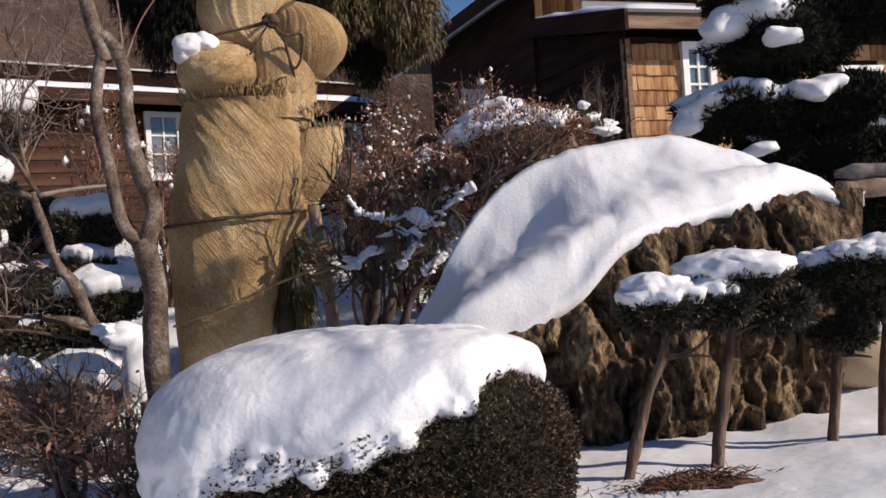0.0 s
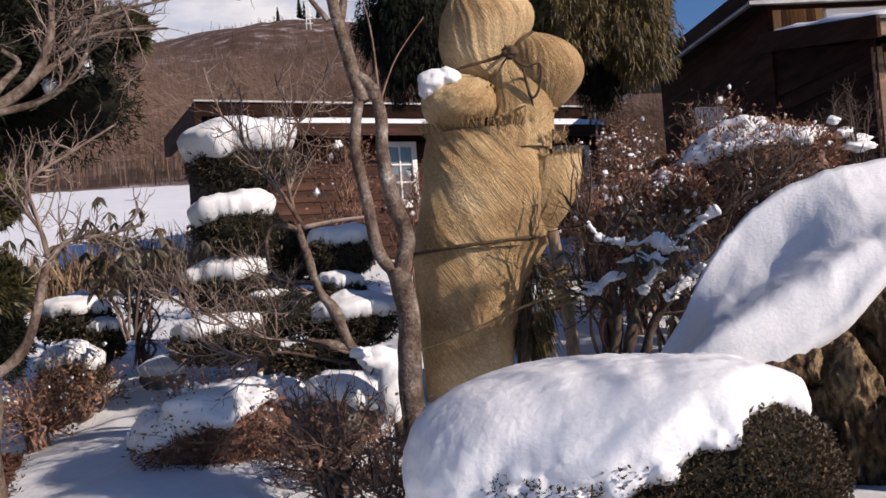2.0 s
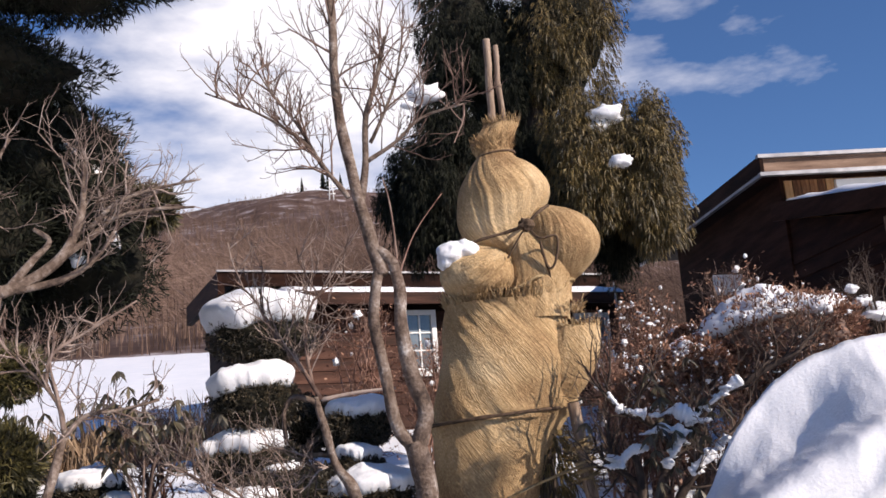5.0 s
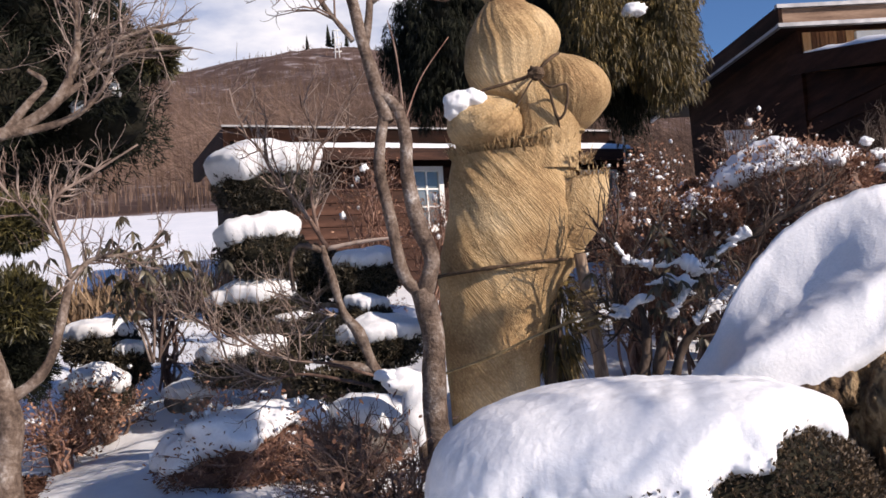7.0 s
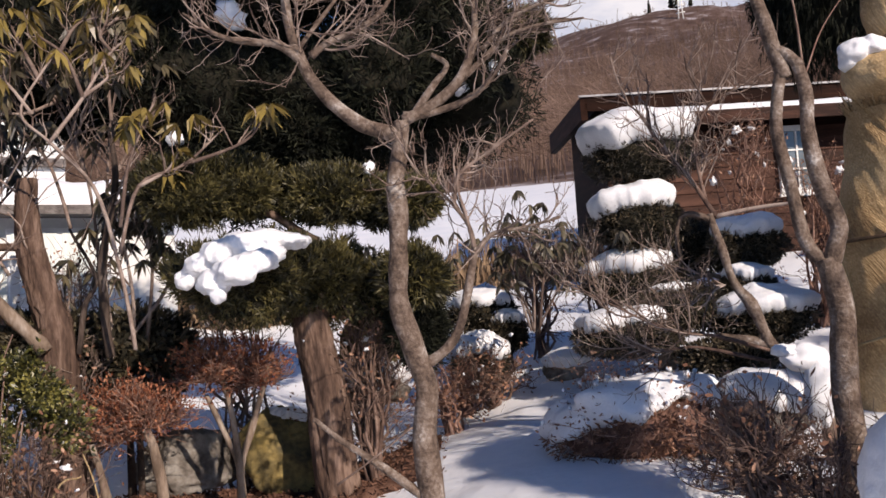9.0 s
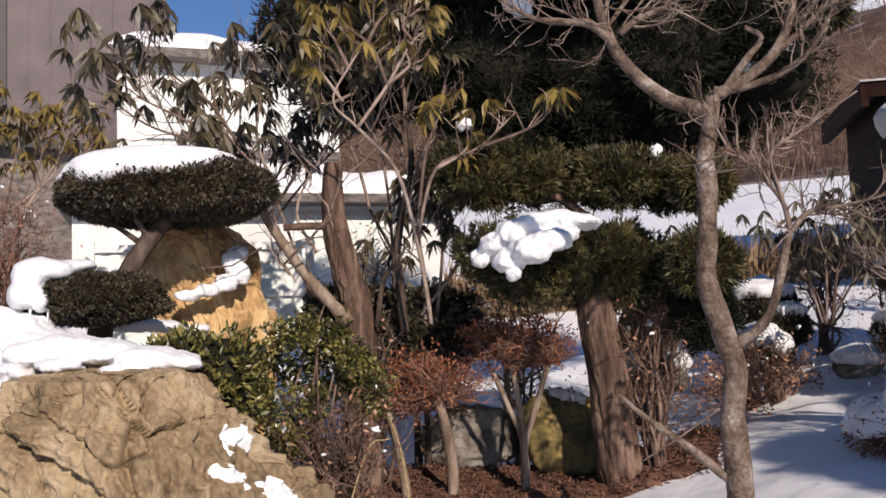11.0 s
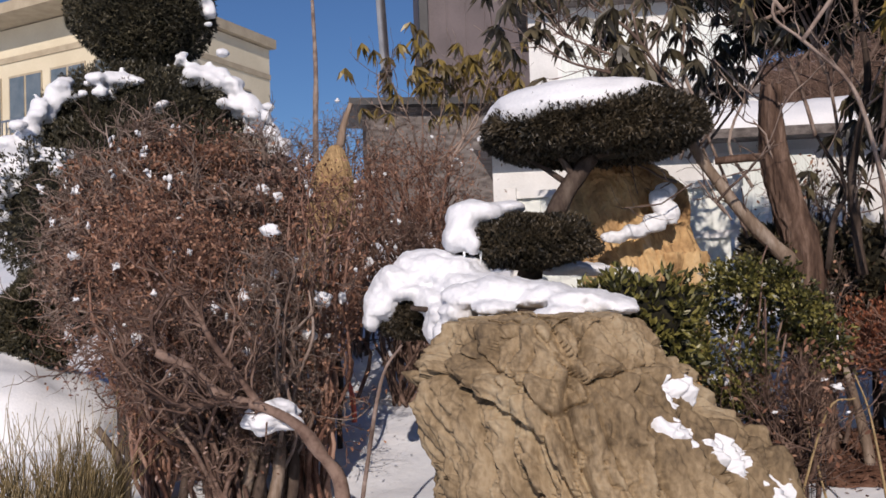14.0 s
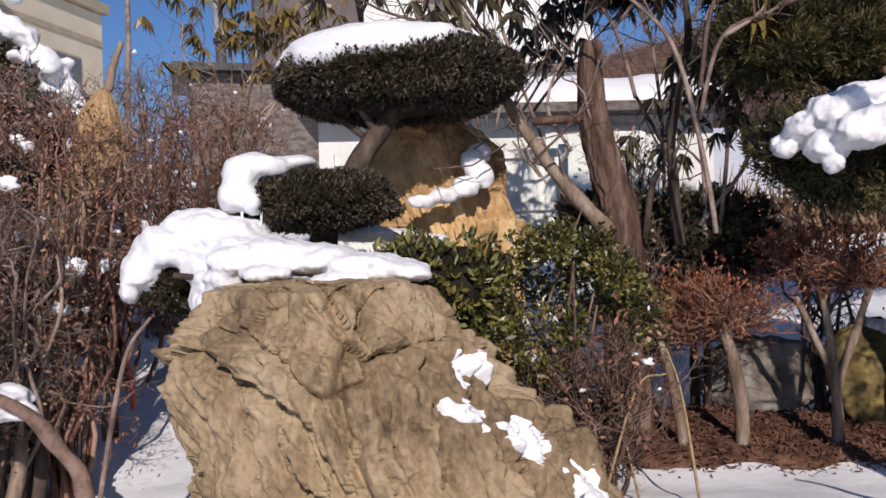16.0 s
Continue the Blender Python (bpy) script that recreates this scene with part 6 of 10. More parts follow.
def cord(parent, path, r, mat_, name="rope", label=""):
    g = Geo()
    p = smooth_path(path, 7)
    tube(g, p, [r, r], 7, 0.35, 4)
    return part(name, g, mat_, parent, label)


def hoop(c, w, deep, tilt=0.0, n=40):
    a = np.linspace(0, 2 * np.pi, n)
    return np.stack([c[0] + np.cos(a) * w, c[1] + np.sin(a) * w * deep, c[2] + tilt * np.cos(a)], 1)


def wrapped_tree():
    D = 0.72
    th = thing("wrapped_tree", on_ground(0.2, 7.4), "tree wrapped for winter in tied tan burlap", "wrapped tree")
    # skirt, hanging straight and swept to one side below the rope
    rows = [(0.40, 7.37, 0.45, 0.315), (0.41, 7.37, 0.80, 0.335), (0.41, 7.37, 1.06, 0.352), (0.44, 7.37, 1.34, 0.390), (0.49, 7.37, 1.60, 0.436), (0.54, 7.37, 1.77, 0.496), (0.58, 7.37, 1.86, 0.535)]
    g = Geo()
    cloth(g, rows, D, 3, [(11, 0.034, 0.8), (25, 0.014, 2.0)], lean=0.9)
    part("skirt", g, M_BURLAP, th)
    # middle wrap, bulging to a loose corner on the sunny side
    rows = [(0.58, 7.37, 1.84, 0.525), (0.61, 7.37, 1.92, 0.548), (0.64, 7.37, 2.02, 0.560), (0.69, 7.37, 2.13, 0.570), (0.71, 7.37, 2.28, 0.565), (0.70, 7.37, 2.42, 0.525), (0.68, 7.37, 2.54, 0.490), (0.68, 7.36, 2.65, 0.472), (0.69, 7.34, 2.735, 0.468)]
    g = Geo()
    cloth(g, rows, D, 5, [(9, 0.034, 0.0), (23, 0.018, 1.3), (47, 0.008, 2.6)], lean=1.6)
    fringe(g, rows[-1][:3], rows[-1][3] * 1.0, D, 900, 0.085, 6, 1.0, 0.010)
    part("middle_wrap", g, M_BURLAP, th, "tan burlap with a frayed upper hem")
    g = Geo()
    cloth(g, [(0.98, 7.22, 1.93, 0.13), (1.05, 7.18, 2.06, 0.19), (1.12, 7.16, 2.22, 0.215), (1.17, 7.16, 2.36, 0.20), (1.20, 7.16, 2.46, 0.175), (1.22, 7.16, 2.50, 0.155)], 0.62, 44, [(7, 0.035, 0.4), (19, 0.020, 1.0)], lean=0.6)
    fringe(g, (1.22, 7.16, 2.49), 0.15, 0.62, 300, 0.05, 8, 0.8, 0.007)
    fringe(g, (1.16, 7.14, 2.62), 0.09, 0.6, 260, 0.07, 9, 0.6, 0.008)
    part("loose_flap", g, M_BURLAP, th, "frayed loose flap of burlap")
    # side bundle, gathered towards the knot
    g = Geo()
    c = np.array((0.49, 7.20, 2.96))
    d, q = sphere_grid(120, 60)
    pole = np.array([0.78, -0.35, 0.52])
    pole /= np.linalg.norm(pole)
    side = np.cross(pole, (0, 0, 1.0))
    side /= np.linalg.norm(side)
    around = np.arctan2(d @ np.cross(pole, side), d @ side)
    near = np.clip((d @ pole + 0.6) / 1.6, 0, 1)
    r = 1 + 0.07 * fnoise(d, 1.7, 12, 3) + 0.030 * near * np.sin(26 * around + 3 * np.sin(3 * around)) + 0.02 * near * np.sin(11 * around + 1)
    g.add(c + d * np.array([0.292, 0.28, 0.215]) * r[:, None], q)
    left = part("side_bag", g, M_BURLAP, th, "bulging burlap bundle pleated towards the knot")
    fused("snow_cap", [((0.30, 7.04, 3.11), (0.11, 0.12, 0.085), 0), ((0.41, 7.05, 3.13), (0.10, 0.11, 0.07), 20), ((0.25, 7.03, 3.06), (0.06, 0.09, 0.075), 10)], M_SNOW, left, "lump of snow", 0.012, 4, 0.014, 0.04)
    # cloth drawn from the knot down to the straw tie
    g = Geo()
    cloth(g, [(0.88, 7.34, 2.58, 0.30), (0.90, 7.33, 2.70, 0.295), (0.93, 7.31, 2.82, 0.275), (0.95, 7.30, 2.93, 0.270), (0.95, 7.28, 3.05, 0.250), (0.92, 7.25, 3.16, 0.185), (0.89, 7.22, 3.25, 0.085)], 0.95, 61, [(13, 0.045, 0.3), (29, 0.024, 1.0)], lean=0.2)
    part("neck_wrap", g, M_BURLAP, th, "creased burlap drawn up to the knot")
    rows = [(1.08, 7.34, 2.72, 0.135), (1.11, 7.34, 2.86, 0.118), (1.14, 7.33, 2.94, 0.185), (1.17, 7.30, 3.07, 0.272), (1.175, 7.29, 3.20, 0.296), (1.16, 7.29, 3.32, 0.258), (1.12, 7.29, 3.41, 0.190), (1.06, 7.28, 3.47, 0.085)]
    g = Geo()
    cloth(g, rows, 1.0, 15, [(17, 0.030, 0.0), (37, 0.012, 1.0)], lean=0.5, tie=0.75)
    part("shoulder_bag", g, M_BURLAP, th, "round burlap bag pleated into a straw tie")
    rows = [(0.80, 7.36, 3.12, 0.160), (0.70, 7.36, 3.22, 0.250), (0.68, 7.36, 3.34, 0.300), (0.71, 7.36, 3.46, 0.345), (0.75, 7.36, 3.60, 0.368), (0.76, 7.36, 3.71, 0.343), (0.75, 7.36, 3.83, 0.268), (0.72, 7.36, 3.92, 0.172), (0.72, 7.36, 3.98, 0.140)]
    g = Geo()
    cloth(g, rows, 0.92, 16, [(15, 0.024, 0.0), (33, 0.014, 1.4)], lean=1.0, tie=0.9)
    part("head_bag", g, M_BURLAP, th, "burlap hood tied off at the top")
    rows = [(0.72, 7.36, 3.93, 0.140), (0.70, 7.36, 4.00, 0.160), (0.70, 7.36, 4.06, 0.166), (0.74, 7.36, 4.14, 0.152), (0.79, 7.36, 4.22, 0.138)]
    g = Geo()
    cloth(g, rows, 0.7, 18, [(8, 0.10, 0.0), (19, 0.05, 1.0)], lean=0.4)
    for r_ in (rows[1], rows[2], rows[4]):
        fringe(g, r_[:3], r_[3] * 0.95, 0.7, 380, 0.055, 19, 0.8, 0.006)
    part("tuft", g, M_BURLAP, th, "frayed burlap tuft")
    # ropes
    c = (0.58, 7.37, 1.87, 0.535)
    cord(th, hoop(c[:3], c[3] * 1.02, D * 1.03, 0.035), 0.014, M_ROPE, "rope", "dark tarred rope")
    c = (0.70, 7.35, 2.80, 0.450)
    cord(th, hoop(c[:3], c[3] * 1.01, D * 1.03, 0.02), 0.009, M_ROPE)
    c = (1.11, 7.34, 2.87, 0.125)
    cord(th, hoop(c[:3], c[3] * 1.06, 1.0, 0.01), 0.012, M_STRAW, "rope", "straw rope")
    cord(th, [(0.74, 7.00, 2.79), (0.84, 7.02, 2.83), (0.95, 7.03, 2.88), (1.06, 7.18, 2.88)], 0.011, M_STRAW, "rope", "straw rope")
    c = (0.72, 7.36, 3.95, 0.145)
    cord(th, hoop(c[:3], c[3] * 1.05, 0.9, 0.02), 0.011, M_ROPE)
    cord(th, [(0.33, 7.05, 3.13), (0.50, 6.99, 3.18), (0.70, 6.98, 3.22), (0.88, 6.95, 3.26)], 0.013, M_ROPE)
    cord(th, [(0.88, 6.95, 3.26), (0.98, 6.97, 3.36), (1.07, 7.05, 3.43)], 0.012, M_ROPE)
    cord(th, [(0.88, 6.96, 3.26), (0.97, 6.96, 3.16), (1.10, 6.96, 3.16), (1.08, 7.00, 2.98), (1.02, 7.02, 2.94), (0.97, 6.97, 3.14)], 0.011, M_ROPE)
    cord(th, [(0.88, 6.96, 3.26), (0.80, 6.97, 3.15), (0.72, 7.00, 3.03)], 0.008, M_ROPE)
    cord(th, [(1.02, 7.02, 2.94), (1.05, 7.10, 2.82), (1.08, 7.12, 2.72)], 0.007, M_ROPE)
    g = Geo()
    blob(g, np.array((0.88, 6.95, 3.26)), (0.06, 0.05, 0.045), 0, 0.5, 2.5, 3, 20, 14)
    part("knot", g, M_ROPE, th, "dark knotted rope")
    cord(th, [(0.06, 7.02, 1.12), (0.40, 6.98, 1.22), (0.72, 7.0, 1.34), (0.98, 6.95, 1.43), (1.12, 6.93, 1.47)], 0.010, M_STRAW, "rope", "slack straw rope")
    # inner stems and support stakes
    limb(th, [(0.84, 7.35, 0.93), (0.86, 7.35, 1.23), (0.85, 7.35, 1.61)], 0.05, 0.04, M_BARK_DARK, "stem")
    limb(th, [(0.95, 7.44, 0.89), (0.95, 7.44, 1.17), (0.92, 7.44, 1.56)], 0.04, 0.03, M_BARK_DARK, "stem")
    limb(th, [(0.72, 7.37, 4.16), (0.72, 7.36, 4.45), (0.73, 7.36, 4.98)], 0.035, 0.03, M_STAKE, "stake_tip")
    limb(th, [(0.82, 7.35, 4.20), (0.80, 7.36, 4.44), (0.80, 7.36, 4.92)], 0.03, 0.022, M_STAKE, "stake_tip")
    g = Geo()
    leafy(g, (0.93, 7.42, 1.45), (0.14, 0.13, 0.42), 0, 260, 0.14, 3, 0.2, 1.6, 0.12, 3, droop=0.6, up=-0.6)
    part("inner_foliage", g, M_WEEPING, th, "hanging conifer foliage", kind="stuff", smooth=False)


wrapped_tree()


def stake():
    a, b = (1.19, 6.98, 1.0), (1.11, 7.10, 1.92)
    th = thing("support_stake", on_ground(a[0], a[1]), "round grey wooden support stake bound with straw rope", "stake")
    limb(th, [(a[0] + 0.02, a[1], gh(a[0], a[1]) - 0.1), a, b], 0.055, 0.045, M_STAKE, "post", 12, 0.08)
    for s in (0.42, 0.48, 0.54, 0.66, 0.7):
        c = np.array(a) + (np.array(b) - np.array(a)) * s
        cord(th, hoop(c, 0.066, 1.0, 0.02, 16), 0.014, M_STRAW, "binding", "straw rope binding")
    g = Geo()
    rng = np.random.default_rng(8)
    for s in (0.45, 0.68):
        c = np.array(a) + (np.array(b) - np.array(a)) * s
        p = c + 0.05 * rng.normal(size=(160, 3))
        blades(g, p, (random_dirs(160, rng) + np.array([0.3, 0, -0.4])) * 0.11, 0.007, rng)
    part("loose_straw", g, M_STRAW, th, "loose straw ends", kind="stuff", smooth=False)


stake()


# ---- bare maple in front of the wrapped tree ----
def bare_maple():
    b = (0.04, 5.50, 0.77)
    th = thing("bare_maple", on_ground(b[0], b[1]), "bare twin-stemmed maple with smooth grey-brown bark", "tree")
    m = M_BARK_SMOOTH
    limb(th, [(b[0], b[1], gh(b[0], b[1]) - 0.05)] + [(0.05, 5.50, 1.05), (0.05, 5.50, 1.37), (0.03, 5.50, 1.59), (-0.00, 5.50, 1.71)], 0.074, 0.059, m, "trunk", 14, 0.12, 1)
    limb(th, [(0.01, 5.50, 1.66), (-0.09, 5.50, 1.79), (-0.14, 5.50, 2.09), (-0.18, 5.50, 2.36), (-0.17, 5.50, 2.56), (-0.13, 5.50, 2.75)], 0.039, 0.030, m, "stem", 12, 0.14, 2)
    limb(th, [(0.02, 5.50, 1.66), (0.08, 5.50, 1.85), (0.02, 5.50, 2.08), (-0.02, 5.50, 2.35), (-0.02, 5.50, 2.59), (-0.06, 5.50, 2.77)], 0.050, 0.035, m, "stem", 12, 0.14, 3)
    limb(th, [(-0.12, 5.50, 2.68), (-0.17, 5.50, 2.87), (-0.22, 5.50, 3.08), (-0.28, 5.49, 3.43), (-0.32, 5.49, 3.68), (-0.34, 5.49, 4.04), (-0.34, 5.49, 4.48)], 0.044, 0.024, m, "stem", 12, 0.14, 4)
    limb(th, [(-0.04, 5.50, 2.73), (-0.10, 5.50, 2.80), (-0.16, 5.50, 2.84)], 0.034, 0.030, m, "stem", 10, 0.2, 5)
    limb(th, [(-0.23, 5.50, 3.08), (-0.18, 5.50, 3.36), (-0.16, 5.50, 3.67), (-0.09, 5.50, 3.88), (-0.01, 5.50, 4.20)], 0.025, 0.012, m, "limb", 8, 0.14, 6)
    limb(th, [(-0.29, 5.49, 3.17), (-0.41, 5.48, 3.34), (-0.53, 5.47, 3.52), (-0.69, 5.46, 3.66), (-0.88, 5.43, 3.77), (-1.12, 5.38, 3.87)], 0.017, 0.005, m, "limb", 7, 0.14, 7)
    limb(th, [(-0.44, 5.48, 3.37), (-0.56, 5.47, 3.62), (-0.71, 5.45, 3.84), (-0.81, 5.44, 4.02)], 0.013, 0.005, m, "limb", 6, 0.14, 8)
    limb(th, [(-0.17, 5.50, 3.39), (0.01, 5.50, 3.50), (0.19, 5.50, 3.65), (0.47, 5.48, 3.71)], 0.015, 0.006, m, "limb", 6, 0.14, 9)
    limb(th, [(-0.14, 5.50, 3.51), (-0.06, 5.50, 3.67), (0.03, 5.50, 3.87), (0.08, 5.50, 4.09)], 0.013, 0.007, m, "limb", 6, 0.14, 10)
    limb(th, [(-0.02, 5.50, 2.60), (-0.03, 5.50, 2.90), (-0.05, 5.50, 3.14), (-0.08, 5.50, 3.28)], 0.008, 0.004, M_TWIG, "limb", 5, 0.14, 11)
    limb(th, [(-0.02, 5.50, 2.67), (0.09, 5.50, 2.92), (0.27, 5.49, 3.15)], 0.005, 0.003, M_TWIG_RED, "limb", 5, 0.14, 12)
    rng = np.random.default_rng(12)
    g = Geo()
    for s, n, ln in (([(-0.29, 5.49, 3.17), (-0.41, 5.48, 3.34), (-0.53, 5.47, 3.52), (-0.69, 5.46, 3.66), (-0.88, 5.43, 3.77), (-1.12, 5.38, 3.87)], 26, 0.28), ([(-0.44, 5.48, 3.37), (-0.56, 5.47, 3.62), (-0.71, 5.45, 3.84), (-0.81, 5.44, 4.02)], 16, 0.28), ([(-0.17, 5.50, 3.39), (0.01, 5.50, 3.50), (0.19, 5.50, 3.65), (0.47, 5.48, 3.71)], 14, 0.25), ([(-0.28, 5.49, 3.43), (-0.32, 5.49, 3.68), (-0.34, 5.49, 4.04), (-0.34, 5.49, 4.48)], 14, 0.4), ([(-0.18, 5.50, 3.36), (-0.16, 5.50, 3.67), (-0.09, 5.50, 3.88), (-0.01, 5.50, 4.20)], 12, 0.35), ([(-0.14, 5.50, 3.51), (-0.06, 5.50, 3.67), (0.03, 5.50, 3.87), (0.08, 5.50, 4.09)], 10, 0.3)):
        twigs_along(g, s, n, ln, 0.0065, rng, 2, 0.6, 0.3, 3, 0.15)
    part("twig_mass", g, M_TWIG, th, kind="stuff")
    return th


settle(bare_maple(), (0.29, 0.05, 1.54), 0.975)


# ---- weeping conifer behind ----
def weeping_conifer():
    b = (1.03, 10.95, 0.93)
    th = thing("weeping_conifer", on_ground(b[0], b[1]), "tall weeping conifer with hanging olive sprays and patches of snow", "tree")
    limb(th, [on_ground(b[0], b[1], -0.1), (1.31, 10.92, 3.92), (1.49, 10.90, 6.41), (1.64, 10.88, 9.05)], 0.2, 0.08, M_BARK_DARK, "trunk", 10)
    rng = np.random.default_rng(31)
    # shaded boughs get near-black needles, sunlit ones olive: light put into colour
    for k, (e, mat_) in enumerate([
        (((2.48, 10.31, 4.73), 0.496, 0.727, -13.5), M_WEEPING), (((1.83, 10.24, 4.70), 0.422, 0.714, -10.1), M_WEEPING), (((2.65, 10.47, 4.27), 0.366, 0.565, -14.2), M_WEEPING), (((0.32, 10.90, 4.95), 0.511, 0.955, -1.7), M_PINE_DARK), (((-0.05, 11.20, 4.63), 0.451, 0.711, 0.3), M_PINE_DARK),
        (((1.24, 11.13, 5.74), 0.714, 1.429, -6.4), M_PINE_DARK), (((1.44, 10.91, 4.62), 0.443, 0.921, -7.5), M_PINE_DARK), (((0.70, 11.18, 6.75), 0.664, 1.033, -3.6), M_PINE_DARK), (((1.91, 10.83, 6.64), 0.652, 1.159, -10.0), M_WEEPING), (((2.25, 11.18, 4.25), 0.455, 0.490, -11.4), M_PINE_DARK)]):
        c, rx, rz, az = e
        g = Geo()
        # solid core in the colour of the bough's inner shade
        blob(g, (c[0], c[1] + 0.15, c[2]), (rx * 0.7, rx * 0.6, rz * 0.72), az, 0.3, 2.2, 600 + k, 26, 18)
        inner = part("bough", g, M_SHADE_CORE, th)
        g = Geo()
        for q in range(22):  # hanging tassels
            d = random_dirs(1, rng)[0]
            d[1] = -abs(d[1])
            at = np.array(c) + turned((d * np.array([rx, rx * 0.8, rz]) * rng.uniform(0.75, 1.0))[None], az)[0]
            w = rng.uniform(0.10, 0.17)
            leafy(g, at, (w, w, w * rng.uniform(1.6, 2.6)), az, 260, 0.055, 600 + 40 * k + q, 0.35, 2.0, 0.16, 3, droop=0.8, up=-0.7, depth=0.7)
        leafy(g, c, (rx, rx * 0.8, rz), az, 1500, 0.07, 600 + k, 0.3, 2.2, 0.16, 3, droop=0.8, up=-0.5, depth=0.4)
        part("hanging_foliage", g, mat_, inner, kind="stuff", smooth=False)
    g = Geo()
    for k, (p, r) in enumerate([((2.09, 9.98, 5.17), 0.2), ((2.02, 10.00, 5.05), 0.13), ((2.20, 9.86, 4.58), 0.13), ((0.13, 10.40, 5.76), 0.2), ((2.21, 9.96, 5.22), 0.1), ((-0.07, 10.30, 5.59), 0.08)]):
        blob(g, np.array(p), (r, r * 0.8, r * 0.5), 20, 0.4, 2.0, 90 + k, 20, 12)
    part("snow_scatter", g, M_SNOW, th, "patches of snow", kind="stuff")


weeping_conifer()


# ---- tiered yew with snow pads to the left ----
def tiered_yew():
    b = (-1.33, 8.19, 1.25)
    th = thing("tiered_yew", on_ground(b[0], b[1]), "cloud-pruned yew in tiers under rounded snow caps", "tree")
    limb(th, [on_ground(b[0], b[1], -0.1), (-1.21, 8.21, 1.77), (-1.33, 8.19, 2.31), (-1.37, 8.19, 2.86)], 0.09, 0.04, M_BARK, "trunk", 9)
    for k, (e, sn) in enumerate([
        (((-1.36, 8.09, 2.74), 0.480, 0.235, 9.5), (70, 12, 180, 0.17)),
        (((-1.40, 7.88, 2.16), 0.369, 0.239, 10.1), (62, 10, 170, 0.12)),
        (((-0.59, 7.98, 1.90), 0.296, 0.179, 4.2), (62, 0, 0, 0.08)),
        (((-1.49, 7.96, 1.69), 0.420, 0.188, 10.6), (60, 10, 180, 0.09)),
        (((-0.58, 7.78, 1.58), 0.191, 0.116, 4.3), (60, 0, 0, 0.07)),
        (((-0.49, 7.68, 1.32), 0.361, 0.172, 3.7), (66, 0, 0, 0.10)),
        (((-1.44, 7.36, 1.26), 0.392, 0.157, 11.1), (55, 10, 180, 0.08)),
        (((-1.11, 7.72, 1.44), 0.442, 0.186, 8.2), (20, 10, 180, 0.04)),
        (((-1.12, 8.33, 1.96), 0.401, 0.251, 7.7), None)]):
        limb(th, [(-1.22, 8.21, 1.63), (np.array((-1.25, 8.20, 1.82)) + np.array(e[0])) / 2, e[0]], 0.03, 0.012, M_BARK, "limb", 6, 0.2, k)
        pad(th, e, 0.8, 700 + k, M_YEW, M_SHADE_CORE, 2600, 0.036, sn, amp=0.14, scale=2.0, width=0.25)


tiered_yew()


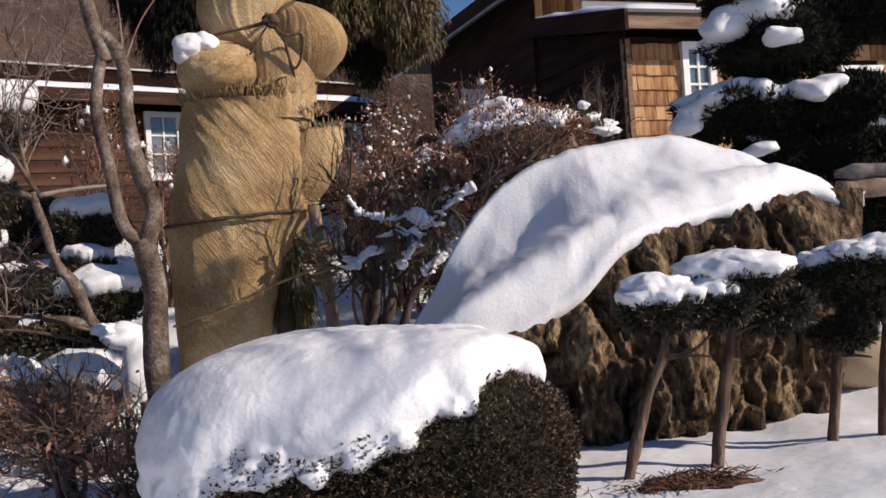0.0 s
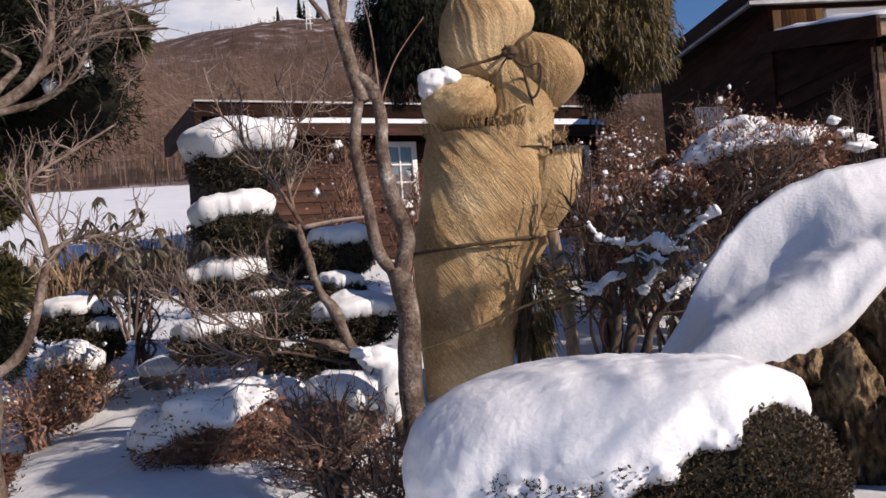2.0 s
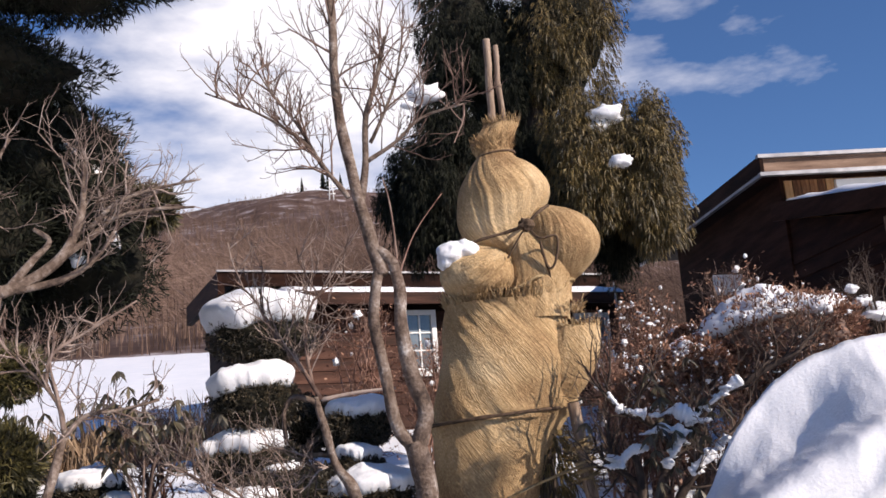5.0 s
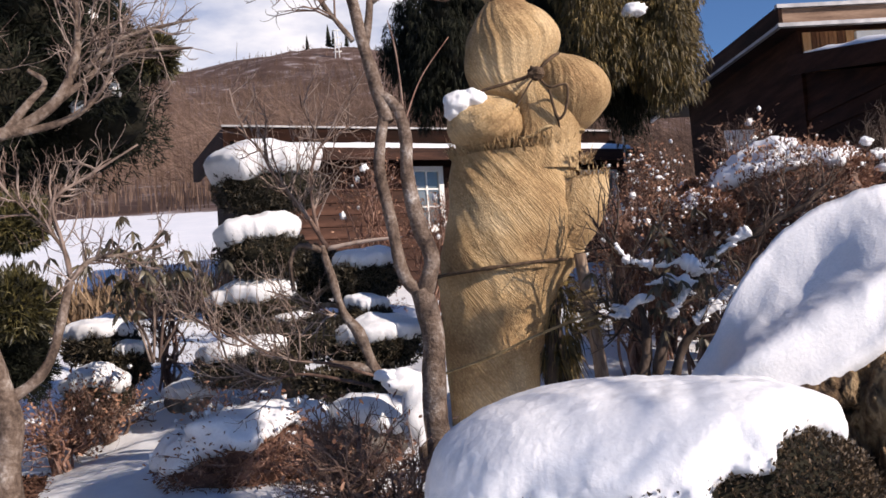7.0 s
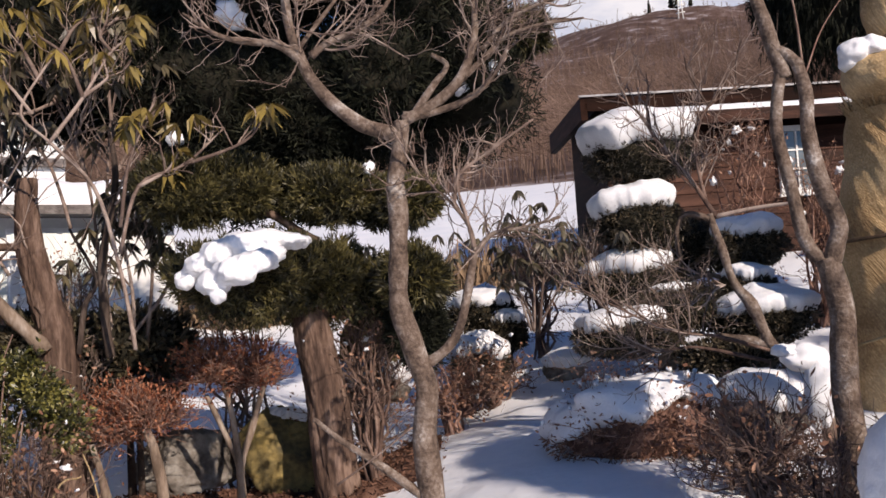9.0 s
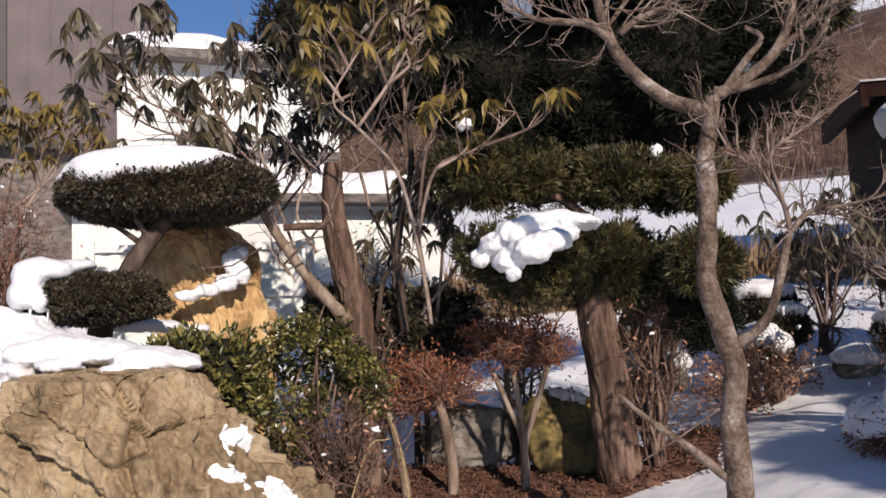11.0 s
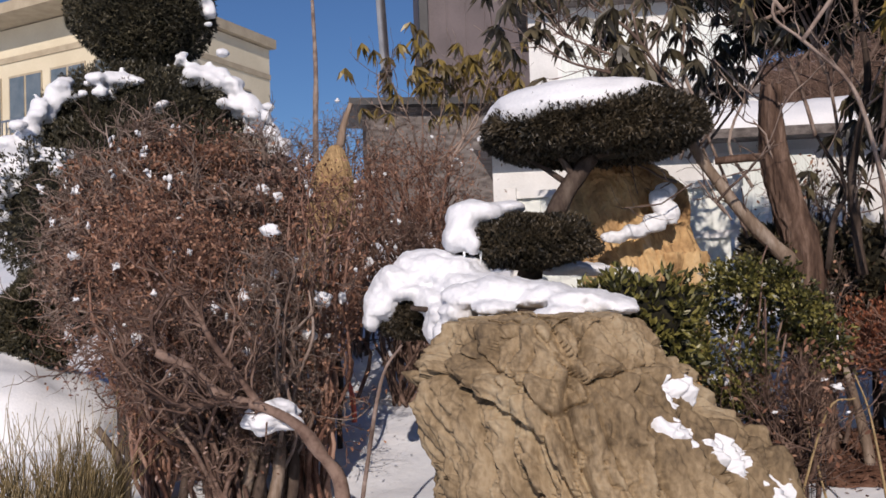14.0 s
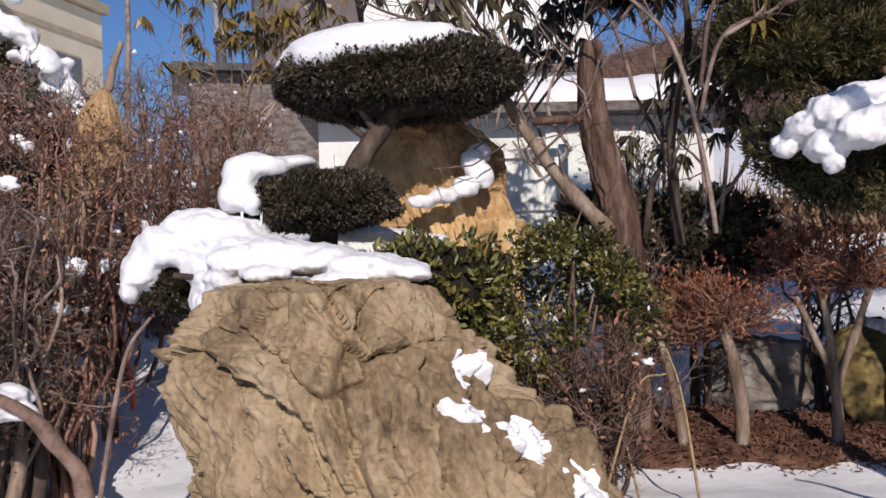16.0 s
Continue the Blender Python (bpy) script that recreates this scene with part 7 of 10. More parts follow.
def gnarled_branch():
    """Leaning crooked plum beside the maple, with snow on its foot."""
    b = (-0.04, 5.90, 0.81)
    th = thing("crooked_plum", on_ground(b[0], b[1]), "crooked bare plum leaning out with snow on its foot", "tree")
    m = M_BARK_SMOOTH
    limb(th, [on_ground(b[0], b[1], -0.05)] + [(-0.07, 5.90, 0.98), (-0.17, 5.90, 1.12), (-0.32, 5.89, 1.22), (-0.41, 5.89, 1.47), (-0.51, 5.88, 1.60), (-0.56, 5.87, 1.81), (-0.60, 5.87, 2.02)], 0.052, 0.022, m, "trunk", 10, 0.3, 2)
    limb(th, [(-0.59, 5.87, 1.98), (-0.74, 5.85, 2.03), (-0.80, 5.85, 1.93), (-0.79, 5.85, 1.75)], 0.02, 0.014, m, "limb", 7, 0.3, 3)
    limb(th, [(-0.57, 5.87, 2.00), (-0.36, 5.89, 2.03), (-0.11, 5.90, 2.04)], 0.018, 0.010, M_TWIG_GREY, "limb", 6, 0.2, 4)
    limb(th, [(-0.32, 5.89, 1.23), (-0.47, 5.88, 1.27), (-0.61, 5.87, 1.30)], 0.03, 0.02, m, "limb", 7, 0.3, 5)
    limb(th, [(-0.57, 5.87, 2.00), (-0.70, 5.86, 2.24), (-0.86, 5.84, 2.46), (-0.95, 5.82, 2.64), (-1.08, 5.80, 2.79)], 0.016, 0.005, M_TWIG, "limb", 6, 0.2, 6)
    limb(th, [(-0.62, 5.87, 2.09), (-0.65, 5.86, 2.38), (-0.59, 5.87, 2.62), (-0.39, 5.89, 2.76)], 0.014, 0.004, M_TWIG, "limb", 6, 0.2, 7)
    rng = np.random.default_rng(9)
    g = Geo()
    for s, n, ln in (([(-0.57, 5.87, 2.00), (-0.70, 5.86, 2.24), (-0.86, 5.84, 2.46), (-0.95, 5.82, 2.64), (-1.08, 5.80, 2.79)], 22, 0.3), ([(-0.62, 5.87, 2.09), (-0.65, 5.86, 2.38), (-0.59, 5.87, 2.62), (-0.39, 5.89, 2.76)], 22, 0.3), ([(-0.51, 5.88, 1.60), (-0.66, 5.86, 1.57), (-0.87, 5.84, 1.49)], 12, 0.35), ([(-0.59, 5.77, 1.30), (-0.86, 5.74, 1.35), (-1.11, 5.69, 1.48), (-1.36, 5.64, 1.63)], 24, 0.3), ([(-0.71, 5.66, 1.25), (-0.97, 5.62, 1.24), (-1.16, 5.58, 1.35)], 20, 0.3)):
        twigs_along(g, s, n, ln, 0.006, rng, 2, 0.7, 0.3, 3, 0.1)
    part("twig_mass", g, M_TWIG_GREY, th, kind="stuff")
    for k, s in enumerate(([(-0.33, 5.79, 1.21), (-0.59, 5.77, 1.30), (-0.86, 5.74, 1.35), (-1.11, 5.69, 1.48), (-1.36, 5.64, 1.63)], [(-0.32, 5.69, 1.15), (-0.71, 5.66, 1.25), (-0.97, 5.62, 1.24), (-1.16, 5.58, 1.35)])):
        limb(th, s, 0.012, 0.004, M_TWIG, "limb", 5, 0.2, 20 + k)
    g = Geo()
    for k, (p, w, h) in enumerate([((-0.16, 5.75, 1.17), 0.14, 0.075), ((-0.09, 5.70, 0.97), 0.09, 0.18), ((-0.25, 5.69, 1.21), 0.07, 0.04)]):
        blob(g, np.array(p), (w, w * 0.8, h), 0, 0.2, 1.8, 30 + k, 26, 16)
    part("snow_foot", g, M_SNOW, th, "heaped snow on the foot")


gnarled_branch()

for k, (e, dp, sn, lb) in enumerate([
    (((-0.43, 6.18, 0.81), 0.279, 0.214, 4.0), 0.8, (70, 14, 0, 0.07), "dark garden stone under smooth snow"),
    (((-3.23, 8.93, 0.97), 0.184, 0.142, 19.9), 0.8, (60, 10, 90, 0.07), "small stone under snow"),
    (((-2.10, 7.93, 0.99), 0.184, 0.110, 14.8), 0.8, (80, 10, 90, 0.07), "small round stone hidden under snow")]):
    stone("garden_stone", e, dp, 800 + k, M_GREY_ROCK, lb, sn, group="garden stones")

# low clipped azaleas by the path
e = ((-1.13, 5.99, 0.75), 0.559, 0.321, 10.7)
th = thing("path_azalea", on_ground(e[0][0], e[0][1]), "rounded leafless azalea half covered in snow", "shrub", AZ)
pad(th, (e[0], e[1] * 0.9, e[2] * 0.85, e[3]), 0.8, 820, M_DRY, M_TWIG_RED, 2500, 0.045, (78, 25, 150, 0.06), amp=0.2, scale=2.4, width=0.2)
twig_shrub("path_azalea_twigs", (e[0], e[1], e[2], e[3]), 821, M_TWIG_RED, "red-brown azalea twigs with bud tips", AZ, 26, 0.3, 3, 3, 0.02, 2200, M_DRY, snow_n=150, leaf=0.025)
for k, e in enumerate([((-0.38, 5.19, 0.73), 0.376, 0.188, 4.2), ((-0.15, 5.40, 0.50), 0.246, 0.197, 1.6), ((-0.31, 4.59, 0.79), 0.250, 0.278, 3.9), ((0.02, 4.20, 0.70), 0.230, 0.191, -0.3)]):
    twig_shrub("bare_azalea", e, 830 + k, M_TWIG, "low leafless azalea with crooked grey twigs", AZ, 12, 0.32, 3, 3, 0.02, 120, M_DRY, snow_n=0)
# dark undergrowth below the tiered yew
for k, e in enumerate([((-0.73, 7.46, 1.07), 0.358, 0.134, 5.6)]):
    th = thing("under_yew", on_ground(e[0][0], e[0][1]), "low dark evergreen undergrowth in the shade", "bush", "low clipped evergreens")
    pad(th, e, 0.7, 835 + k, M_YEW, M_SHADE_CORE, 1500, 0.045, None, amp=0.35, scale=2.4)
# snowy small bushes further along the path
for k, (e, sn) in enumerate([(((-3.11, 8.66, 1.49), 0.335, 0.178, 19.8), 66), (((-3.00, 8.27, 1.10), 0.242, 0.171, 19.9), 80), (((-2.82, 8.55, 1.30), 0.161, 0.161, 18.3), 60), (((-2.94, 8.08, 1.05), 0.252, 0.218, 20.0), 75), (((-3.33, 9.43, 1.55), 0.179, 0.164, 19.4), 70)]):
    th = thing("low_yew", on_ground(e[0][0], e[0][1]), "low clipped evergreen with a cap of snow", "bush", "low clipped evergreens")
    pad(th, e, 0.85, 840 + k, M_YEW, M_SHADE_CORE, 900, 0.05, (sn, 8, 90, 0.08), amp=0.16)
    limb(th, [on_ground(e[0][0], e[0][1], -0.05), e[0]], 0.04, 0.02, M_BARK, "stem")
for k, e in enumerate([((-2.63, 7.55, 0.92), 0.311, 0.263, 19.2), ((-2.81, 7.06, 0.76), 0.319, 0.364, 21.7), ((-2.08, 9.37, 1.81), 0.344, 0.229, 12.5), ((-2.82, 7.49, 0.80), 0.263, 0.239, 20.6)]):
    twig_shrub("brown_shrub", e, 850 + k, M_TWIG_RED if k % 2 else M_TWIG, "small leafless shrub with brown clinging leaves", AZ, 10, 0.32, 3, 3, 0.022, 350, M_DRY, snow_n=8)


def grass_bank():
    rng = np.random.default_rng(6)
    g = Geo()
    n = 5000
    az = np.radians(rng.uniform(12.5, 40, n))
    r = 14.2 + 0.5 * rng.random(n)
    x, y = -np.sin(az) * r, np.cos(az) * r
    p = np.stack([x, y, ground_height(x, y)], 1)
    blades(g, p, (np.array([0, 0, 1.0]) + 0.35 * rng.normal(size=(n, 3))) * rng.uniform(0.25, 0.6, (n, 1)), 0.03, rng)
    solo("dead_grass", g, M_GRASS_BANK, "strip of tall dead straw-coloured grass below the field", "grass", "stuff", smooth=False)


grass_bank()


def add_shade_pine():
    """An unseen pine, added so that broken shade falls over the path and wrapped tree."""
    x, y, top = 9.0, -3.0, 6.2
    th = thing("unseen_shade_pine", on_ground(x, y), "unseen loose-boughed pine added to shade the path and wrapped tree", "tree")
    limb(th, [on_ground(x, y, -0.1), (x + 0.1, y, 1.6), (x - 0.05, y + 0.1, 3.2), (x, y, top)], 0.08, 0.03, M_BARK_PINE, "trunk", 10)
    way = np.array([math.cos(radians(SUN_TURN)), math.sin(radians(SUN_TURN)), math.tan(radians(SUN_HEIGHT))])
    for k, (tx, ty, tz, far, r) in enumerate([
        (0.12, 7.0, 1.30, 5.2, 0.29), (0.74, 7.0, 1.15, 5.3, 0.28),
        (-1.60, 5.6, 0.55, 5.6, 0.30), (-1.15, 5.2, 0.55, 5.2, 0.28), (-2.05, 6.1, 0.5, 5.9, 0.28), (-1.2, 6.9, 1.1, 5.4, 0.26), (-0.55, 6.6, 0.9, 5.0, 0.24)]):
        px, py, pz = np.array([tx, ty, tz]) + far * way
        limb(th, [(x, y, top - 0.06 * k), ((x + px) / 2, (y + py) / 2, (top + pz) / 2), (px, py, pz)], 0.016, 0.006, M_BARK_PINE, "limb", 6)
        pad(th, ((px, py, pz), r, 0.14, 37 * k), 0.8, 2000 + k, M_PINE, M_SHADE_CORE, 700 if k > 1 else 380, 0.09, None, "bough", amp=0.3, scale=2.2, width=0.15, per=3)


add_shade_pine()


# ---- left side: pine, rhododendrons, standing stone, hedge ----
def rock_loft(geo, rows, deep, turn, seed, rough=0.06, grain=(1, 1, 1), n=200, per=20, facets=9, tip=0.25, plate=0):
    """A standing stone through oval sections, cut by facets and split by slanting cracks."""
    rows = list(rows)
    last = rows[-1]
    rows.append((last[0], last[1], last[2] + last[3] * 0.08, last[3] * 0.55))
    rows.append((last[0], last[1], last[2] + last[3] * 0.10, last[3] * 0.05))
    p = smooth_path([r[:3] for r in rows], per)
    w = np.maximum(smooth_path([(r[3], 0, 0) for r in rows], per)[:, 0], 0.003)
    a = np.arange(n) * 2 * np.pi / n
    rng = np.random.default_rng(seed)
    cut = np.full(n, 1.2)
    for b in np.sort(rng.random(facets)) * 2 * np.pi:
        k = np.cos(a - b)
        cut = np.where(k > 0.1, np.minimum(cut, (0.86 + 0.1 * rng.random()) / np.maximum(k, 0.1)), cut)
    ring = turned(np.stack([np.cos(a) * cut, np.sin(a) * cut * deep, 0 * a], 1), turn)
    v = (p[:, None, :] + ring[None] * w[:, None, None]).reshape(-1, 3)
    size = float(np.mean(w))
    way = np.repeat(ring[None], len(p), 0).reshape(-1, 3)
    way = way / np.linalg.norm(way, axis=1)[:, None] + np.array([0, 0, 0.25])
    # slanting strata
    s = turned(v, -turn)
    u = np.stack([s[:, 0] * 1.35 + s[:, 2] * 0.40, s[:, 1] * 1.2, s[:, 2] * 0.38 - s[:, 0] * 0.16], 1) / size * np.array(grain)
    bend = (0.07 if plate else 0.22) * np.stack([vnoise(u, 1.7, seed + 40 + k) for k in range(3)], 1)
    crease = lambda scale, q: np.abs(vnoise(u + bend, scale, seed + q)) - 0.35
    h = rough * (0.6 * fnoise(u, 0.9, seed, 2) + 0.8 * crease(1.5, 5) + 0.8 * crease(3.0, 9) + 0.5 * crease(6.2, 13) + 0.26 * crease(13.0, 17) + 0.10 * crease(27.0, 19))
    if plate:
        uu = u + 0.05 * np.stack([fnoise(u, 4.0, seed + 50 + k, 3) for k in range(3)], 1)
        w_ = np.stack([s[:, 0] * 1.7 + s[:, 2] * 0.45, s[:, 1] * 1.7, s[:, 2] * 0.40 - s[:, 0] * 0.12], 1) / size
        w_ = w_ + 0.035 * np.stack([fnoise(u, 5.0, seed + 60 + k, 3) for k in range(3)], 1)
        h = 0.10 * h + rough * (0.10 + 0.55 * plates(uu, plate, seed + 1, 0.55) + 0.40 * plates(w_, plate * 9, seed + 2, 0.26) + 0.16 * plates(w_ * np.array([1.2, 1.2, 0.8]), plate * 45, seed + 3, 0.13) + 0.14 * fnoise(u, 14.0, seed + 81, 4, 0.6) + 0.22 * (np.abs(vnoise(w_, 5.5, seed + 83)) - 0.35))
    v = v + way * (h * size * np.repeat(np.clip(w / size, 0, 1), n))[:, None]
    m = len(p)
    i, j = np.meshgrid(np.arange(m - 1), np.arange(n), indexing="ij")
    i, j = i.ravel(), j.ravel()
    k = (j + 1) % n
    geo.add(v, np.stack([i * n + j, i * n + k, (i + 1) * n + k, (i + 1) * n + j], 1))
    return v, way, n


def snow_lump(geo, e, deep, seed, amp=0.2, boxy=2.3, nu=44, nv=26):
    c, rx, rz, az = e
    blob(geo, c, (rx, rx * deep, rz), az, amp, 1.8, seed, nu, nv, boxy)


def snow_cling(geo, v, way, n, path, r, front, seed):
    """Snow that clings to the face of a stone along a line: the face's own relief under a soft, ragged sheet."""
    flat = v - np.outer(v @ front, front)
    line = path - np.outer(path @ front, front)
    dist = np.full(len(v), 1e9)
    for q in line:
        dist = np.minimum(dist, np.linalg.norm(flat - q, axis=1))
    width = r * (0.85 + 1.1 * fnoise(v, 7.0, seed, 4))
    fat = np.where((way @ front) > 0.0, width - dist, -1)
    out_ = way / np.linalg.norm(way, axis=1)[:, None] + 0.5 * front
    lift = np.sqrt(np.clip(fat / r, 0, 1)) * (0.013 + 0.008 * vnoise(v, 14, seed + 3))
    w = v + out_ * lift[:, None] - out_ * 0.006
    m = len(v) // n
    i, j = np.meshgrid(np.arange(m - 1), np.arange(n), indexing="ij")
    i, j = i.ravel(), j.ravel()
    k = (j + 1) % n
    q = np.stack([i * n + j, i * n + k, (i + 1) * n + k, (i + 1) * n + j], 1)
    q = q[(fat[q] > 0).any(1)]
    used, back_ = np.unique(q.ravel(), return_inverse=True)
    geo.add(w[used], back_.reshape(-1, 4))


def standing_stone():
    rows = [(-3.74, 2.62, -0.15, 1.02), (-3.75, 2.61, 0.25, 0.93), (-3.77, 2.59, 0.51, 0.741), (-3.81, 2.54, 0.66, 0.719), (-3.85, 2.50, 0.80, 0.682), (-3.88, 2.47, 0.97, 0.601), (-3.91, 2.45, 1.09, 0.508), (-3.93, 2.44, 1.19, 0.443), (-3.94, 2.43, 1.25, 0.391)]
    at = on_ground(rows[0][0], rows[0][1])
    th = thing("standing_stone", at, "tall tan weathered stone with slanting cracks and snow on top", "rock")
    g = Geo()
    v, way, n = rock_loft(g, rows, 0.55, 61, 11, 0.24, n=480, per=40, plate=18)
    body = part("boulder", g, M_STONE, th)
    fused("snow_cap", [((-4.29, 2.29, 1.36), (0.148, 0.185, 0.063), 61), ((-4.22, 2.40, 1.38), (0.160, 0.208, 0.063), 61), ((-4.09, 2.50, 1.35), (0.160, 0.208, 0.057), 61), ((-3.97, 2.59, 1.33), (0.160, 0.196, 0.052), 61), ((-3.85, 2.67, 1.31), (0.135, 0.162, 0.042), 61), ((-3.77, 2.69, 1.29), (0.086, 0.115, 0.026), 61), ((-4.05, 2.24, 1.31), (0.098, 0.069, 0.031), 61), ((-3.88, 2.37, 1.26), (0.086, 0.058, 0.031), 61), ((-3.84, 2.44, 1.28), (0.111, 0.069, 0.031), 61), ((-4.29, 2.20, 1.29), (0.086, 0.115, 0.052), 61), ((-4.32, 2.14, 1.19), (0.049, 0.069, 0.063), 61)], M_SNOW, body, "white snow lying over the top", 0.012, 5, 0.022, 0.05)
    g = Geo()
    front = np.array((-3.28, 2.28, 0.98)) - np.array((-4.06, 2.91, 0.85))
    front /= np.linalg.norm(front)
    for k, (path, r) in enumerate((([(-3.51, 2.81, 0.92), (-3.48, 2.85, 0.83), (-3.44, 2.91, 0.74), (-3.38, 2.97, 0.66), (-3.33, 3.03, 0.58), (-3.24, 3.12, 0.45)], 0.068), ([(-3.59, 2.72, 0.82), (-3.55, 2.76, 0.80), (-3.52, 2.81, 0.79)], 0.028), ([(-3.50, 2.82, 0.76), (-3.47, 2.87, 0.75), (-3.44, 2.90, 0.72)], 0.03))):
        snow_cling(g, v, way, n, smooth_path(path, 16), r, front, 62 + k)
    part("snow_streak", g, M_SNOW, body, "streak of snow in a cleft", kind="stuff")
    return th


settle(standing_stone(), (-0.60, 0.08, 1.44), 1.075, (-0.05, 0.02, 0.01))


def golden_stone():
    rows = [(-5.08, 3.98, 1.43, 0.322), (-5.12, 3.95, 1.54, 0.338), (-5.15, 3.90, 1.68, 0.336), (-5.18, 3.87, 1.82, 0.351), (-5.17, 3.88, 1.96, 0.312), (-5.18, 3.88, 2.08, 0.209), (-5.18, 3.88, 2.15, 0.145)]
    th = thing("golden_stone", on_ground(rows[0][0], rows[0][1]), "ochre weathered stump-like stone with snow in its hollows", "rock")
    g = Geo()
    v, way, n = rock_loft(g, [(rows[0][0], rows[0][1], gh(rows[0][0], rows[0][1]) - 0.1, rows[0][3] * 0.8)] + rows, 0.75, 61, 23, 0.18, plate=12, n=260, per=22)
    body = part("boulder", g, M_GOLD_ROCK, th)
    fused("snow_patch", [((-4.83, 3.95, 1.91), (0.068, 0.042, 0.060), 61), ((-4.78, 3.92, 1.79), (0.068, 0.042, 0.072), 61), ((-4.78, 3.81, 1.72), (0.082, 0.042, 0.054), 61), ((-4.82, 3.69, 1.68), (0.082, 0.042, 0.042), 61), ((-4.89, 3.60, 1.65), (0.082, 0.042, 0.036), 61), ((-4.81, 3.88, 1.86), (0.068, 0.042, 0.072), 61)], M_SNOW, body, "snow lying in a hollow", 0.012, 6, 0.02, 0.04)
    fused("snow_ledge", [((-4.84, 3.18, 1.48), (0.140, 0.140, 0.042), 61), ((-4.83, 3.36, 1.47), (0.126, 0.140, 0.036), 61), ((-4.80, 3.56, 1.44), (0.112, 0.112, 0.030), 61)], M_SNOW, body, "snow on the ledge", 0.012, 6, 0.02, 0.04)
    return th


settle(golden_stone(), (-0.60, 0.08, 1.44), 1.07, (-0.05, 0.02, 0.01))


def mushroom_yew():
    b = (-4.84, 3.01, 1.21)
    th = thing("mushroom_yew", on_ground(b[0], b[1]), "clipped yew with a broad mushroom crown topped by snow", "tree")
    limb(th, [on_ground(b[0], b[1], -0.1), (-4.77, 2.94, 1.45), (-4.75, 3.06, 1.73), (-4.77, 3.22, 1.92), (-4.74, 3.34, 2.08)], 0.07, 0.045, M_BARK_DARK, "trunk", 9)
    limb(th, [(-4.77, 2.94, 1.45), (-4.63, 2.78, 1.54), (-4.58, 2.67, 1.63)], 0.03, 0.015, M_BARK_DARK, "limb", 7)
    limb(th, [(-4.78, 2.92, 1.39), (-4.49, 2.41, 1.30), (-4.54, 2.09, 1.31)], 0.03, 0.012, M_BARK_DARK, "limb", 7)
    for k, p in enumerate(([(-4.77, 3.22, 1.92), (-4.91, 3.09, 2.06), (-5.00, 2.93, 2.16)], [(-4.74, 3.34, 2.08), (-4.62, 3.51, 2.13), (-4.48, 3.68, 2.18)], [(-4.75, 3.24, 1.95), (-4.77, 3.12, 2.11), (-4.74, 2.98, 2.16)])):
        limb(th, p, 0.02, 0.008, M_BARK_DARK, "limb", 6, 0.2, k)
    c, rx, rz, az = ((-4.84, 3.43, 2.26), 0.585, 0.195, 58.0)
    pad(th, (c, rx, rz, az), 0.8, 91, M_YEW, M_SHADE_CORE, 26000, 0.026, (60, 26, 195, 0.05), amp=0.07, scale=2.0, width=0.3, zlo=-0.85, boxy=2.5)
    pad(th, ((-4.61, 2.81, 1.62), 0.335, 0.135, 60.0), 0.8, 92, M_YEW, M_SHADE_CORE, 11000, 0.022, None, amp=0.16, scale=2.2, width=0.3)
    pad(th, ((-4.78, 2.23, 1.28), 0.155, 0.125, 65.0), 0.9, 93, M_YEW, M_SHADE_CORE, 5000, 0.022, None, amp=0.2, scale=2.2, width=0.3)
    fused("snow_drift", [((-4.85, 2.10, 1.33), (0.093, 0.155, 0.091), 61), ((-4.85, 2.20, 1.42), (0.139, 0.217, 0.091), 61), ((-4.84, 2.34, 1.49), (0.171, 0.248, 0.091), 61), ((-4.77, 2.45, 1.47), (0.171, 0.248, 0.091), 61), ((-4.61, 2.23, 1.34), (0.078, 0.124, 0.065), 61), ((-4.53, 2.27, 1.28), (0.109, 0.155, 0.078), 61), ((-4.51, 2.20, 1.20), (0.054, 0.078, 0.065), 61), ((-4.83, 2.02, 1.26), (0.046, 0.078, 0.065), 61), ((-4.60, 2.45, 1.41), (0.186, 0.217, 0.065), 61), ((-4.67, 2.15, 1.38), (0.093, 0.078, 0.039), 61)], M_SNOW, th, "drooping drift of snow on the lowest boughs", 0.012, 7, 0.022, 0.05)
    fused("snow_cap", [((-4.74, 2.51, 1.73), (0.090, 0.180, 0.102), 61), ((-4.74, 2.61, 1.77), (0.135, 0.210, 0.060), 61), ((-4.72, 2.74, 1.79), (0.120, 0.180, 0.036), 61), ((-4.72, 2.44, 1.64), (0.068, 0.135, 0.072), 61), ((-4.61, 2.48, 1.61), (0.045, 0.090, 0.060), 61)], M_SNOW, th, "snow slumped over the middle bough", 0.014, 10, 0.014, 0.04)
    g = Geo()
    for p in ((-4.59, 2.46, 1.52), (-4.61, 2.43, 1.57), (-4.57, 2.50, 1.57)):
        tube(g, [p, (p[0], p[1], p[2] - 0.07)], [0.008, 0.001], 6)
    part("icicle", g, M_ICE, th, "short hanging icicles", kind="stuff")
    return th


M_ICE = material("ice", [(0.70, 0.76, 0.80), (0.82, 0.86, 0.90)], 5, 3, 0.15, 0.0, 40)
settle(mushroom_yew(), (-0.60, 0.08, 1.44), 1.07, (-0.05, 0.02, 0.01))


